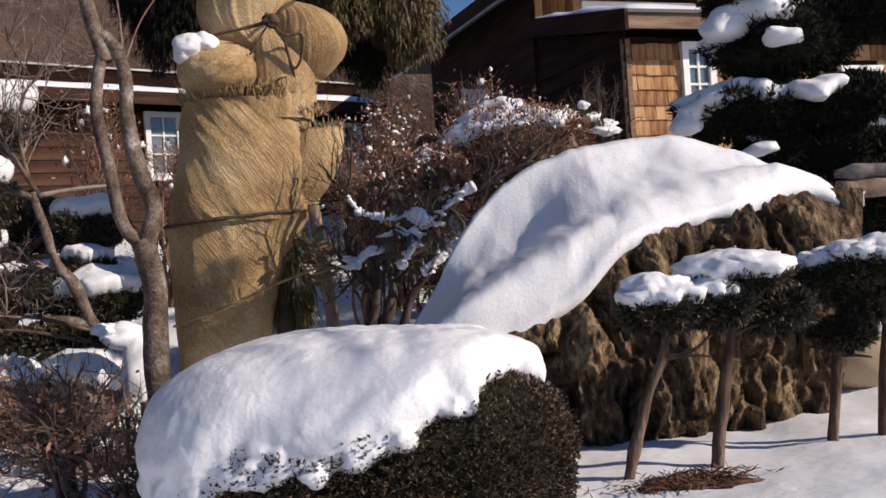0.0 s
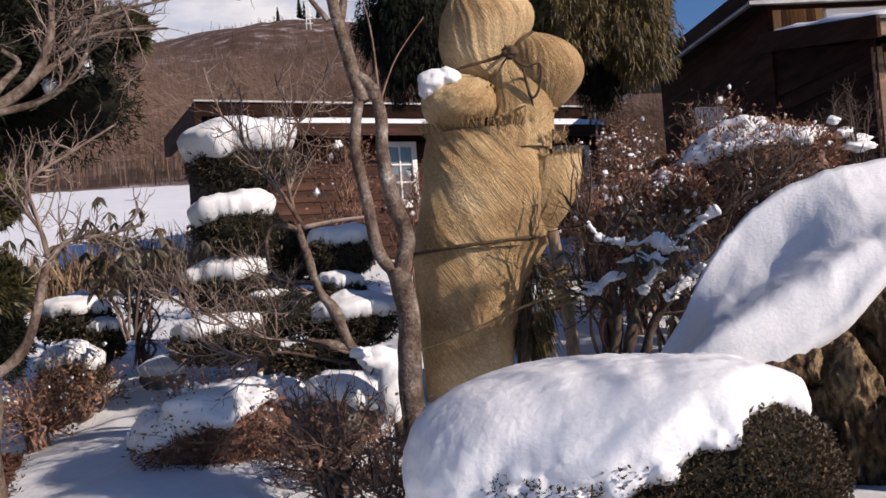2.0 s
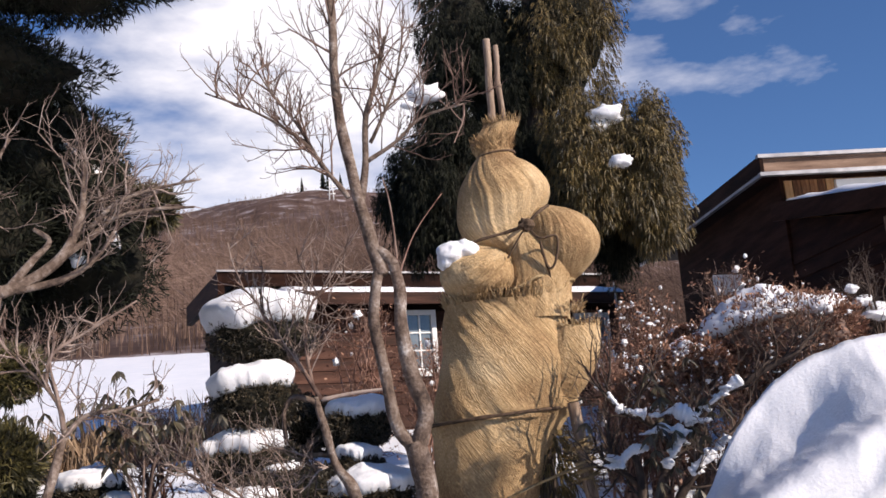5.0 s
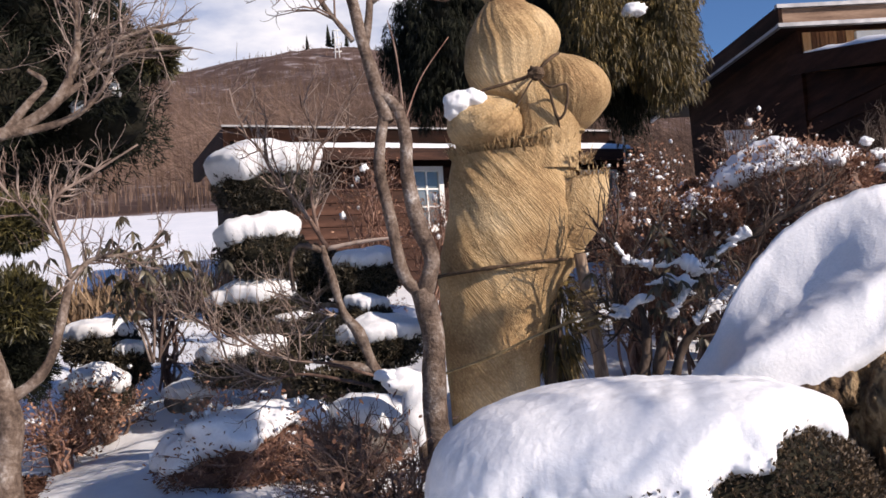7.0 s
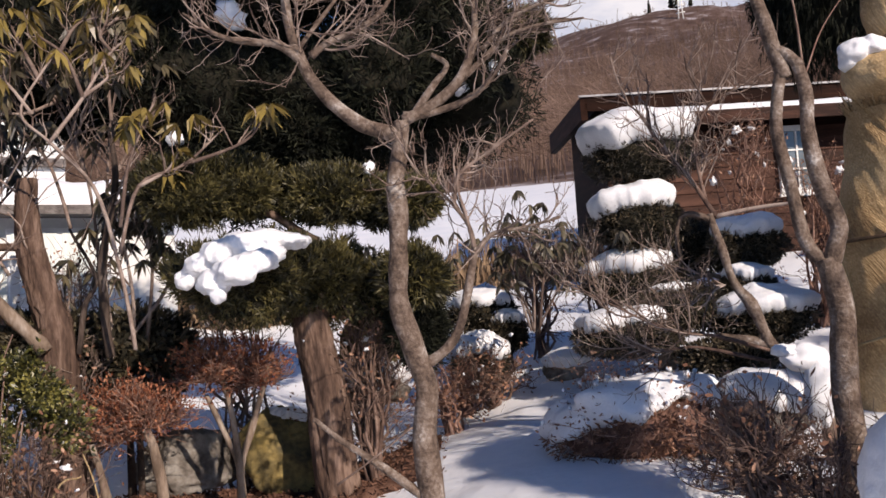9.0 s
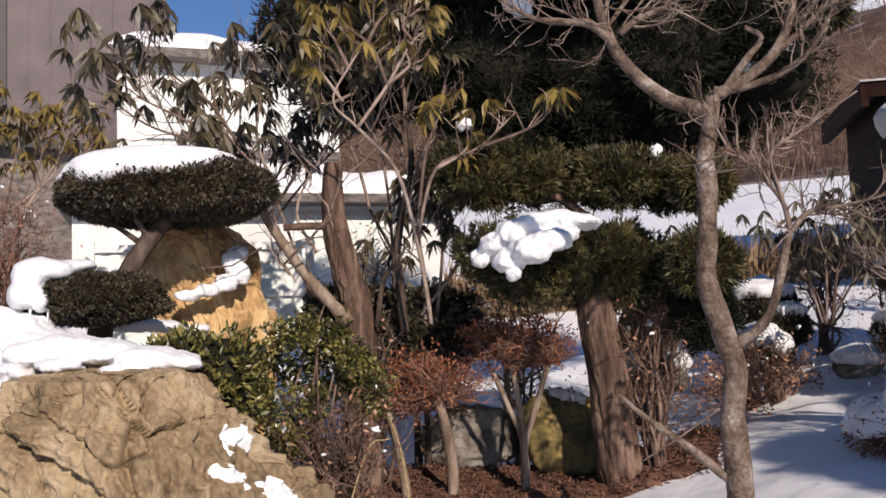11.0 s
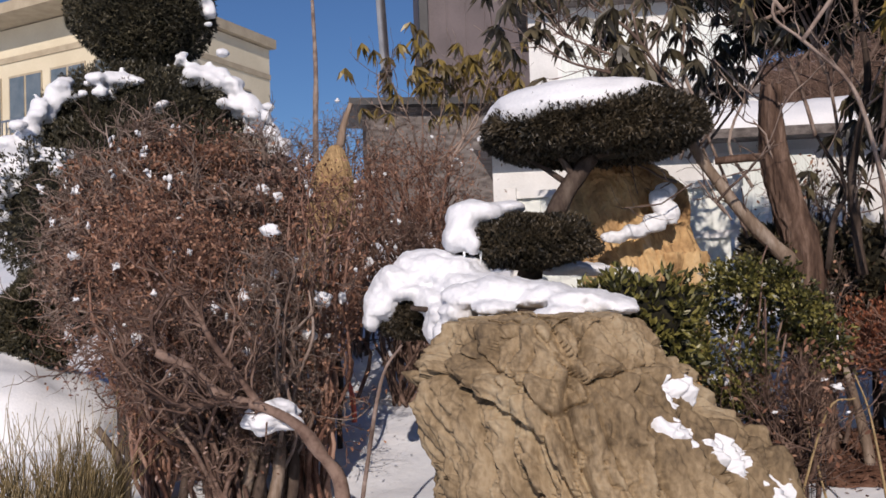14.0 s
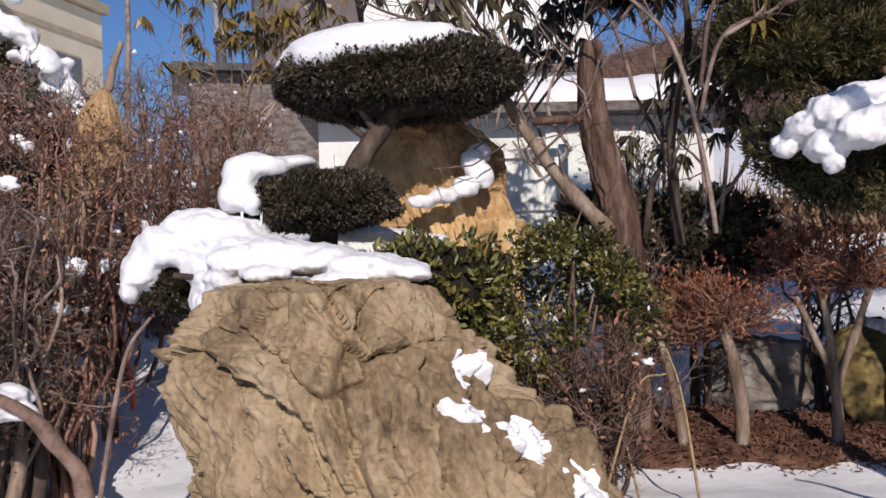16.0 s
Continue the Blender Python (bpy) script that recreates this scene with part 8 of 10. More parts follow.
def cone_yew():
    b = (-12.79, 2.54, 2.07)
    th = thing("cone_yew", on_ground(b[0], b[1]), "large clipped yew cone with a round head edged in snow", "tree")
    limb(th, [on_ground(b[0], b[1], -0.1), (-12.78, 2.58, 4.15), (-12.78, 2.59, 4.65)], 0.16, 0.1, M_BARK_DARK, "trunk")
    pad(th, ((-12.77, 2.63, 4.98), 0.86, 0.74, 79.2), 0.9, 101, M_CONE_YEW, M_SHADE_CORE, 16000, 0.045, (26, 30, 0, 0.06), amp=0.07, width=0.3)
    pad(th, ((-12.75, 2.60, 3.41), 1.22, 0.842, 78.7), 0.9, 102, M_CONE_YEW, M_SHADE_CORE, 17000, 0.045, None, amp=0.10, width=0.3)
    pad(th, ((-12.68, 2.60, 2.44), 1.90, 1.176, 79.3), 0.9, 103, M_CONE_YEW, M_SHADE_CORE, 16000, 0.06, None, amp=0.10, width=0.3)
    rng = np.random.default_rng(2)
    lumps = []
    for chain, r in (([(-12.02, 3.0, 4.07), (-11.94, 3.29, 4.01), (-11.89, 3.48, 3.87), (-11.83, 3.67, 3.6), (-11.77, 3.85, 3.35), (-11.71, 4.01, 3.15)], 0.15), ([(-12.29, 1.61, 3.8), (-12.3, 1.47, 3.65), (-12.32, 1.34, 3.42), (-12.33, 1.19, 3.17), (-12.34, 1.07, 2.92), (-12.35, 0.94, 2.7), (-12.36, 0.8, 2.47)], 0.15), ([(-12.05, 1.88, 3.84), (-12.01, 2.08, 3.9), (-11.97, 2.31, 3.94)], 0.12), ([(-11.96, 1.37, 2.95), (-11.95, 1.47, 3.0), (-11.94, 1.55, 2.92)], 0.10), ([(-12.24, 3.17, 5.13), (-12.21, 3.25, 4.98), (-12.19, 3.33, 4.81)], 0.10), ([(-11.77, 2.53, 3.55), (-11.76, 2.6, 3.6)], 0.06), ([(-12.2, 2.89, 4.22), (-12.18, 2.98, 4.32)], 0.07)):
        path = smooth_path(chain, 8)
        for k in range(len(path)):
            for q in range(2):
                p = path[k] + r * rng.uniform(0.2, 0.8) * rng.normal(size=3)
                w = r * rng.uniform(0.2, 0.8)
                lumps.append((tuple(p), (w * 1.3, w, w * 0.7), rng.uniform(0, 180)))
    fused("snow_scatter", lumps, M_SNOW, th, "clumped snow along the clipped edges", 0.03, 3, 0.04, 0.12)


M_CONE_YEW = leaf_material("clipped_yew_needles", [(0.018, 0.017, 0.009), (0.042, 0.038, 0.020), (0.088, 0.074, 0.040)])
cone_yew()


def small_wrap():
    rows = [(-5.66, 1.93, 0.98, 0.089), (-5.65, 1.96, 1.11, 0.096), (-5.64, 1.99, 1.23, 0.099), (-5.63, 2.01, 1.36, 0.102), (-5.62, 2.04, 1.48, 0.115), (-5.61, 2.06, 1.58, 0.121), (-5.6, 2.08, 1.67, 0.096), (-5.59, 2.11, 1.75, 0.115), (-5.58, 2.13, 1.84, 0.128), (-5.58, 2.14, 1.95, 0.121), (-5.58, 2.15, 2.07, 0.105), (-5.57, 2.16, 2.16, 0.064), (-5.57, 2.17, 2.22, 0.032)]
    th = thing("wrapped_shrub", on_ground(rows[0][0], rows[0][1]), "slim leaning shrub wrapped in pale burlap behind bare twigs", "wrapped tree")
    g = Geo()
    limb(th, [on_ground(rows[0][0], rows[0][1], -0.05), rows[1][:3]], 0.03, 0.03, M_BARK_DARK, "stem")
    cloth(g, rows, 1.0, 5, ((7, 0.07, 0.0), (13, 0.045, 1.0), (23, 0.02, 2.0)), 1.0, 0.5, n=140, per=8)
    part("wrap", g, M_BURLAP, th)
    for r in (rows[6], rows[9], rows[2]):
        cord(th, hoop(r[:3], r[3] * 1.03, 1.02, 0.02), 0.009, M_STRAW)
    limb(th, [(-5.56, 2.18, 2.21), (-5.55, 2.21, 2.34), (-5.53, 2.25, 2.46)], 0.022, 0.015, M_STAKE, "stake_tip", 8)
    return th


settle(small_wrap(), (-0.63, 0.10, 1.44), 1.09)


# the wide brown azalea hedge
HEDGE = "azaleas of the hedge"
FEET = [(-6.73, 1.50, 0.65), (-6.56, 1.79, 0.57), (-6.27, 1.29, 0.59), (-5.97, 1.68, 0.45), (-5.82, 1.83, 0.39), (-5.59, 1.53, 0.37)]
for k, (e, m, st, ln, dr, sn) in enumerate([
    (((-6.85, 1.34, 1.72), 0.46, 0.36, 83.2), M_TWIG_RED, 24, 0.36, 4600, 8), (((-6.64, 1.49, 1.73), 0.588, 0.426, 77.4), M_TWIG_RED, 24, 0.34, 5200, 12), (((-6.36, 1.22, 1.46), 0.36, 0.32, 83.8), M_TWIG_RED, 28, 0.36, 3200, 8), (((-6.06, 1.33, 1.47), 0.518, 0.42, 77.6), M_TWIG_RED, 24, 0.38, 6500, 12),
    (((-5.60, 1.90, 1.30), 0.45, 0.40, 71.9), M_TWIG_GREY, 22, 0.36, 1500, 14), (((-5.70, 1.22, 1.12), 0.46, 0.25, 79.2), M_TWIG, 16, 0.34, 1200, 10), (((-7.67, 2.91, 1.86), 0.563, 0.318, 69.2), M_TWIG_RED, 34, 0.45, 3500, 10), (((-7.72, 3.80, 2.15), 0.566, 0.334, 63.8), M_TWIG_RED, 34, 0.45, 3500, 10),
    (((-7.26, 3.36, 1.61), 0.453, 0.262, 65.2), M_TWIG, 26, 0.40, 500, 14), (((-8.76, 3.68, 2.60), 0.456, 0.342, 67.2), M_TWIG_GREY, 24, 0.5, 500, 4), (((-8.49, 2.99, 2.39), 0.351, 0.270, 70.6), M_TWIG_GREY, 20, 0.45, 300, 6), (((-5.93, 2.14, 1.78), 0.36, 0.32, 70.5), M_TWIG_RED, 18, 0.34, 1600, 10), (((-7.05, 1.72, 2.10), 0.60, 0.34, 76.6), M_TWIG_RED, 26, 0.36, 4800, 4)]):
    twig_shrub("hedge_azalea", e, 1100 + k, m, "dense leafless azalea with brown dry leaves and caught snow" if m is M_TWIG_RED else "tangled grey-brown leafless azalea with bits of snow", HEDGE, st, ln, 4 if k < 6 else 3, 3, 0.034 if k in (1, 3, 4, 11) else 0.022, dr, M_DRY_GREY if k in (5, 8, 9, 10) else M_DRY, snow_n=sn, leaf=0.024, curl=0.8, base=on_ground(*FEET[k][:2]) if k < 6 else on_ground(*FEET[1][:2]) if k == 12 else None)


def hedge_mass(e, seed, leaf_mat, n):
    """The dense heart of a clipped azalea: a solid dark core painted as the shade in its gaps, tight clumps of dead
    leaves in uneven layers outside.
    """
    c, rx, rz, az = e
    th = thing("hedge_azalea_heart", on_ground(c[0], c[1]), "dense clipped azalea full of curled dead leaves", "shrub", HEDGE)
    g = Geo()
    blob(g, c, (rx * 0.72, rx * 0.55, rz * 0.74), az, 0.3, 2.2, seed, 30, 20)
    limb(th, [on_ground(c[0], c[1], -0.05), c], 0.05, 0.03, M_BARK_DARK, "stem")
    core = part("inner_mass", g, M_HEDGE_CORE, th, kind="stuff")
    rng = np.random.default_rng(seed)
    g = Geo()
    for q in range(n):
        d = random_dirs(1, rng)[0]
        d[2] = d[2] * 0.9 + 0.1
        at = np.array(c) + turned((d * np.array([rx, rx * 0.8, rz]) * rng.uniform(0.72, 1.02))[None], az)[0]
        w = rng.uniform(0.05, 0.12)
        leafy(g, at, (w * 1.5, w * 1.3, w * 0.5), az + rng.uniform(-30, 30), 40, 0.030, seed + q, 0.4, 2.0, 0.5, 3, depth=0.8)
    part("foliage", g, leaf_mat, core, kind="stuff", smooth=False)
    g, s_ = Geo(), Geo()
    for q in range(n):
        d = random_dirs(1, rng)[0]
        at = np.array(c) + turned((d * np.array([rx, rx * 0.8, rz]) * 0.8)[None], az)[0]
        tips = []
        twig(g, at, d + np.array([0.3, -0.2, 0.2]), rng.uniform(0.16, 0.32), 0.008, 2, rng, 4, 0.8, 0.1, 3, 0.6, tips)
        if q % 7 == 0:
            r_ = rng.uniform(0.014, 0.036)
            p = at + (0.03 * rng.normal(size=3) if q % 2 else np.array(tips[int(rng.integers(0, len(tips)))][0]) - at)
            for m in range(4):
                blob(s_, p + r_ * rng.normal(size=3) * np.array([0.6, 0.6, 0.9]), (r_ * rng.uniform(0.4, 0.9), r_ * rng.uniform(0.3, 0.6), r_ * rng.uniform(0.4, 1.0)), rng.uniform(0, 180), 0.9, 2.8, q * 4 + m, 10, 7)
    part("branch_mass", g, M_TWIG_GREY, core, kind="stuff")
    part("snow_scatter", s_, M_SNOW, core, "bits of snow caught in the twigs", kind="stuff")


M_HEDGE_LEAF = leaf_material("hedge_dead_leaves", [(0.085, 0.050, 0.037), (0.185, 0.116, 0.088), (0.33, 0.235, 0.190)], rough=0.75)
# dark brown of the core: shade between the twigs given as colour
M_HEDGE_CORE = material("hedge_inner_shade", [(0.018, 0.010, 0.008), (0.045, 0.027, 0.021), (0.09, 0.058, 0.046)], 30, 6, 0.95, 0.6, 60)
for k, (e, leaf_mat, n) in enumerate([
    (((-7.36, 1.68, 2.12), 0.70, 0.37, 76.0), M_DRY, 170),
    (((-7.28, 1.30, 1.82), 0.42, 0.34, 76.0), M_HEDGE_LEAF, 120),
    (((-6.75, 1.59, 1.70), 0.73, 0.38, 76.0), M_HEDGE_LEAF, 170),
    (((-6.77, 1.25, 1.50), 0.46, 0.30, 76.0), M_HEDGE_LEAF, 110),
    (((-6.34, 1.62, 1.34), 0.50, 0.24, 76.0), M_DRY_GREY, 110),
    (((-6.90, 2.18, 2.01), 0.29, 0.33, 76.0), M_DRY_GREY, 70)]):
    hedge_mass(e, 1150 + 40 * k, leaf_mat, n)


def low_yew():
    c = (-8.19, 0.92, 1.27)
    th = thing("low_yew", on_ground(c[0], c[1]), "dark low clipped yew beneath the hedge", "shrub")
    limb(th, [on_ground(c[0], c[1], -0.05), c], 0.04, 0.025, M_BARK_DARK, "stem")
    pad(th, (c, 0.36, 0.36, 80.0), 0.8, 108, M_CONE_YEW, M_SHADE_CORE, 9000, 0.04, None, amp=0.25, width=0.3)


low_yew()


def hedge_stems():
    th = thing("leaning_plum", on_ground(*(-4.95, 1.89, 0.29)[:2]), "leaning bent grey plum below the hedge", "tree", HEDGE)
    b = (-4.95, 1.89, 0.29)
    limb(th, [on_ground(b[0], b[1], -0.1)] + [(-4.95, 1.89, 0.44), (-4.98, 1.82, 0.60), (-5.02, 1.69, 0.77), (-5.07, 1.53, 0.87), (-5.12, 1.37, 0.92), (-5.16, 1.22, 1.06), (-5.19, 1.07, 1.15)], 0.036, 0.018, M_TWIG, "trunk", 10, 0.35, 4)
    limb(th, [(-5.07, 1.53, 0.87), (-5.10, 1.43, 1.02), (-5.13, 1.33, 1.17), (-5.15, 1.25, 1.34)], 0.022, 0.010, M_TWIG, "limb", 7, 0.35, 5)
    limb(th, [(-5.21, 1.43, 0.90), (-5.27, 1.19, 0.89), (-5.31, 0.98, 1.04), (-5.33, 0.88, 1.19)], 0.02, 0.008, M_TWIG, "limb", 7, 0.35, 6)
    rng = np.random.default_rng(3)
    g = Geo()
    for s in ([(-5.02, 1.69, 0.77), (-5.07, 1.53, 0.87), (-5.12, 1.37, 0.92), (-5.16, 1.22, 1.06), (-5.19, 1.07, 1.15)], [(-5.07, 1.53, 0.87), (-5.10, 1.43, 1.02), (-5.13, 1.33, 1.17), (-5.15, 1.25, 1.34)], [(-5.21, 1.43, 0.90), (-5.27, 1.19, 0.89), (-5.31, 0.98, 1.04), (-5.33, 0.88, 1.19)]):
        twigs_along(g, s, 11, 0.30, 0.009, rng, 2, 0.9, 0.15, 3, 0.1, None, 0.75)
    part("twig_mass", g, M_TWIG, th, kind="stuff")
    g = Geo()
    snow_lump(g, ((-5.15, 1.61, 0.80), 0.138, 0.073, 72.6), 0.8, 5, 0.3)
    part("snow_lump", g, M_SNOW, th, "snow caught in the fork")
    for k, (path, r) in enumerate((([(-5.71, 1.50, 0.20), (-5.70, 1.53, 0.51), (-5.69, 1.57, 0.72)], 0.05), ([(-5.68, 1.60, 0.22), (-5.66, 1.67, 0.53), (-5.65, 1.70, 0.69)], 0.045), ([(-5.66, 1.67, 0.20), (-5.64, 1.74, 0.53), (-5.63, 1.77, 0.65)], 0.04), ([(-5.63, 1.76, 0.21), (-5.62, 1.80, 0.49), (-5.62, 1.81, 0.62)], 0.045), ([(-5.70, 1.88, 0.18), (-5.69, 1.91, 0.47), (-5.70, 1.87, 0.63)], 0.04), ([(-5.81, 1.03, 0.31), (-5.81, 1.01, 0.55), (-5.83, 0.90, 0.74)], 0.03), ([(-5.85, 1.33, 0.26), (-5.85, 1.35, 0.54), (-5.86, 1.30, 0.76)], 0.03), ([(-6.73, 2.56, 0.48), (-6.72, 2.59, 0.79), (-6.72, 2.57, 1.03)], 0.022), ([(-6.71, 2.61, 0.46), (-6.70, 2.63, 0.75), (-6.71, 2.62, 0.95)], 0.022))):
        st = thing("cut_sapling", on_ground(path[0][0], path[0][1]), "short dark upright sapling under the hedge", "sapling", HEDGE)
        limb(st, [on_ground(path[0][0], path[0][1], -0.1)] + list(path), r, r * 0.7, M_BARK if k % 2 else M_BARK_DARK, "stem", 8, 0.2, k)
    st = thing("thin_sapling", on_ground(*(-4.55, 1.81, 0.41)[:2]), "thin bare grey sapling beside the stone", "sapling")
    limb(st, [(-4.56, 1.80, 0.23), (-4.55, 1.82, 0.49), (-4.53, 1.86, 0.74), (-4.51, 1.92, 1.03), (-4.47, 2.00, 1.16)], 0.014, 0.006, M_TWIG_GREY, "stem", 6)
    st = thing("red_stake", on_ground(*(-6.67, 2.71, 0.51)[:2]), "small red-painted stake behind the hedge", "stake")
    limb(st, [(-6.67, 2.71, 0.49), (-6.68, 2.70, 0.67), (-6.69, 2.67, 0.81)], 0.018, 0.016, M_RED, "stake", 8)


hedge_stems()

g = Geo()
snow_lump(g, ((-8.19, 0.49, 0.39), 0.987, 0.642, 86.6), 0.7, 3, 0.12, 2.2, 60, 40)
solo("snow_bank", g, M_SNOW, "rounded bank of shovelled snow", "snow bank", "stuff")
for k, e in enumerate([((-5.22, 0.46, 0.8), 0.30, 0.28, 85.4), ((-5.5, 0.7, 0.79), 0.27, 0.26, 82.4), ((-5.77, 0.92, 0.56), 0.22, 0.22, 80.0)]):
    rng = np.random.default_rng(50 + k)
    c, rx, rz, az = e
    th = thing("dry_tussock", on_ground(c[0], c[1]), "tussock of tan dead stalks", "grass", "dry tussocks")
    g = Geo()
    n = 210
    a = rng.random(n) * 2 * np.pi
    base_p = np.stack([c[0] + 0.5 * rx * np.cos(a) * rng.random(n), c[1] + 0.5 * rx * np.sin(a) * rng.random(n), np.full(n, gh(c[0], c[1]))], 1)
    for p in base_p:
        twig(g, p, np.array([0.4 * rng.normal(), 0.4 * rng.normal(), 1.6]), (c[2] + rz - p[2]) * rng.uniform(0.2, 0.6), 0.004, 1, rng, 3, 0.35, 0.3, 2, 0.2)
    part("stalk_mass", g, M_STALK, th, kind="stuff")


# ---- the pine with the snow-laden bough ----
def garden_pine():
    b = (-3.18, 5.89, 0.24)
    th = thing("garden_pine", on_ground(b[0], b[1]), "old pine with shaggy bark and a snow-laden low bough", "tree")
    barked(th, [on_ground(b[0], b[1], -0.1)] + [(-3.23, 5.87, 0.65), (-3.25, 5.86, 1.03), (-3.30, 5.83, 1.38), (-3.33, 5.82, 1.66), (-3.30, 5.83, 1.85)], 0.14, 0.11, M_BARK_PINE, "trunk", 3, 0.3)
    limb(th, [(-3.29, 5.84, 1.58), (-3.55, 5.68, 1.75), (-3.73, 5.56, 1.88)], 0.05, 0.02, M_BARK_PINE, "limb", 8)
    limb(th, [(-3.29, 5.84, 1.58), (-3.01, 5.99, 1.71), (-2.72, 6.12, 1.73)], 0.05, 0.02, M_BARK_PINE, "limb", 8)
    limb(th, [(-3.25, 5.86, 2.08), (-3.52, 5.70, 2.30), (-3.84, 5.49, 2.43)], 0.04, 0.015, M_BARK_PINE, "limb", 8)
    g = Geo()
    blob(g, (-3.17, 5.74, 1.71), (0.035, 0.03, 0.035), 0, 0.1, 2, 4, 14, 10)
    part("branch_scar", g, M_STAKE, th, "pale sawn branch scar")
    for k, (e, m, n, sn) in enumerate([
        (((-3.54, 5.45, 1.86), 0.447, 0.247, 33.0), M_PINE, 2600, None), (((-3.26, 5.85, 1.83), 0.340, 0.260, 29.1), M_PINE, 2400, None), (((-2.83, 6.18, 1.74), 0.335, 0.223, 24.6), M_PINE, 2200, None),
        (((-3.18, 5.90, 2.41), 0.323, 0.192, 28.3), M_PINE, 2000, None), (((-2.81, 6.19, 2.35), 0.317, 0.153, 24.4), M_PINE, 1800, None), (((-3.86, 5.23, 2.44), 0.264, 0.206, 36.4), M_PINE, 1800, None), (((-3.62, 5.52, 2.47), 0.239, 0.219, 33.3), M_PINE, 1800, None),
        (((-2.61, 6.06, 1.46), 0.177, 0.236, 23.3), M_PINE_DARK, 1400, None)]):
        pad(th, e, 0.8, 1200 + k, m, M_SHADE_CORE, n * 2, 0.05, sn, "bough", amp=0.42, scale=2.2, width=0.15, per=4, up=0.5)
    # the four boughs above z 4.4 are unseen, added to shade the crown
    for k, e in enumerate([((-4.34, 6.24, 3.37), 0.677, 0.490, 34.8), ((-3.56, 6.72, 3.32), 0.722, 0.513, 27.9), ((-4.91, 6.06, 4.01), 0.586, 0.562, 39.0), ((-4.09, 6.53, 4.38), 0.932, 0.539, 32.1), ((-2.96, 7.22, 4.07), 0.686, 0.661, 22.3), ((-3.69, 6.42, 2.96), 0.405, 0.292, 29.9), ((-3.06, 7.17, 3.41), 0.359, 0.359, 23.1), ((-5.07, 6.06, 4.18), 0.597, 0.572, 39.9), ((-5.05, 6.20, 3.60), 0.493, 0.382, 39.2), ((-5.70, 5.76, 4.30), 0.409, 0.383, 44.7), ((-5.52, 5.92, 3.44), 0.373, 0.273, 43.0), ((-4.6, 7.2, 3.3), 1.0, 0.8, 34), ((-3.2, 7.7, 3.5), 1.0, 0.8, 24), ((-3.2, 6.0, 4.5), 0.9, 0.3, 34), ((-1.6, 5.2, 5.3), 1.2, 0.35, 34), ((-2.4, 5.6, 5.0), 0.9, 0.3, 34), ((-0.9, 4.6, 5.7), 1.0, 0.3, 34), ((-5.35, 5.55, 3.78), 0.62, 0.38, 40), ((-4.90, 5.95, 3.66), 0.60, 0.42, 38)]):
        # near-black needles carry the crown's own shade as colour
        pad(th, e, 0.8, 1220 + k, M_PINE_DARK, M_SHADE_CORE, 4500, 0.07, None, "bough", amp=0.3, scale=2.2, width=0.14, per=3)
    fused("snow_load", [((-3.52, 4.77, 1.85), (0.08, 0.08, 0.05), 35), ((-3.41, 4.78, 1.91), (0.12, 0.12, 0.07), 35), ((-3.28, 4.80, 1.97), (0.14, 0.14, 0.08), 35), ((-3.18, 4.86, 2.02), (0.15, 0.15, 0.08), 35), ((-3.07, 4.92, 2.04), (0.14, 0.14, 0.07), 35), ((-2.98, 5.02, 2.04), (0.12, 0.12, 0.05), 35), ((-2.95, 5.10, 2.03), (0.08, 0.08, 0.04), 35), ((-3.25, 4.64, 1.80), (0.10, 0.10, 0.07), 35), ((-3.11, 4.66, 1.86), (0.13, 0.13, 0.08), 35), ((-3.01, 4.73, 1.91), (0.12, 0.12, 0.07), 35), ((-3.20, 4.62, 1.73), (0.05, 0.05, 0.05), 35), ((-3.48, 4.67, 1.81), (0.05, 0.05, 0.04), 35), ((-2.96, 4.81, 1.95), (0.09, 0.09, 0.05), 35)], M_SNOW, th, "heavy lumpy load of snow on the low bough", 0.014, 4, 0.03, 0.05)
    g = Geo()
    for k, (p, r) in enumerate([((-3.86, 5.84, 3.82), 0.10), ((-3.81, 5.87, 3.74), 0.06), ((-2.34, 6.71, 3.84), 0.08), ((-2.87, 5.94, 2.56), 0.05), ((-4.15, 5.51, 2.88), 0.05), ((-2.53, 6.74, 4.06), 0.07), ((-2.29, 6.82, 3.78), 0.06), ((-2.23, 6.85, 3.37), 0.06), ((-2.45, 6.77, 3.23), 0.06), ((-2.57, 6.51, 4.36), 0.06)]):
        blob(g, np.array(p), (r, r * 0.8, r * 0.9), 20, 0.5, 2.4, 90 + k, 16, 10)
    part("snow_scatter", g, M_SNOW, th, "clumps of snow caught in the needles", kind="stuff")
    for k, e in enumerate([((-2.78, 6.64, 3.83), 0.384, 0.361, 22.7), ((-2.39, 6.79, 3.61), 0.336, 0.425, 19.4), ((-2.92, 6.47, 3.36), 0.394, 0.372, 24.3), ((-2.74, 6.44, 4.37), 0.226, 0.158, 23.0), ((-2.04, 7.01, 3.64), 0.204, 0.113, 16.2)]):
        pad(th, e, 0.8, 1240 + k, M_PINE_DARK if k != 4 else M_PINE, M_SHADE_CORE, 1500, 0.09, None, "bough", amp=0.35, scale=2.4, width=0.13, per=3)
    for k, e in enumerate([((-2.52, 5.88, 2.29), 0.173, 0.135, 23.2), ((-2.55, 5.87, 1.78), 0.220, 0.191, 23.5)]):
        pad(th, e, 0.8, 1250 + k, M_PINE, M_SHADE_CORE, 1200, 0.075, None, "bough", amp=0.3, scale=2.4, width=0.13, per=4)


garden_pine()


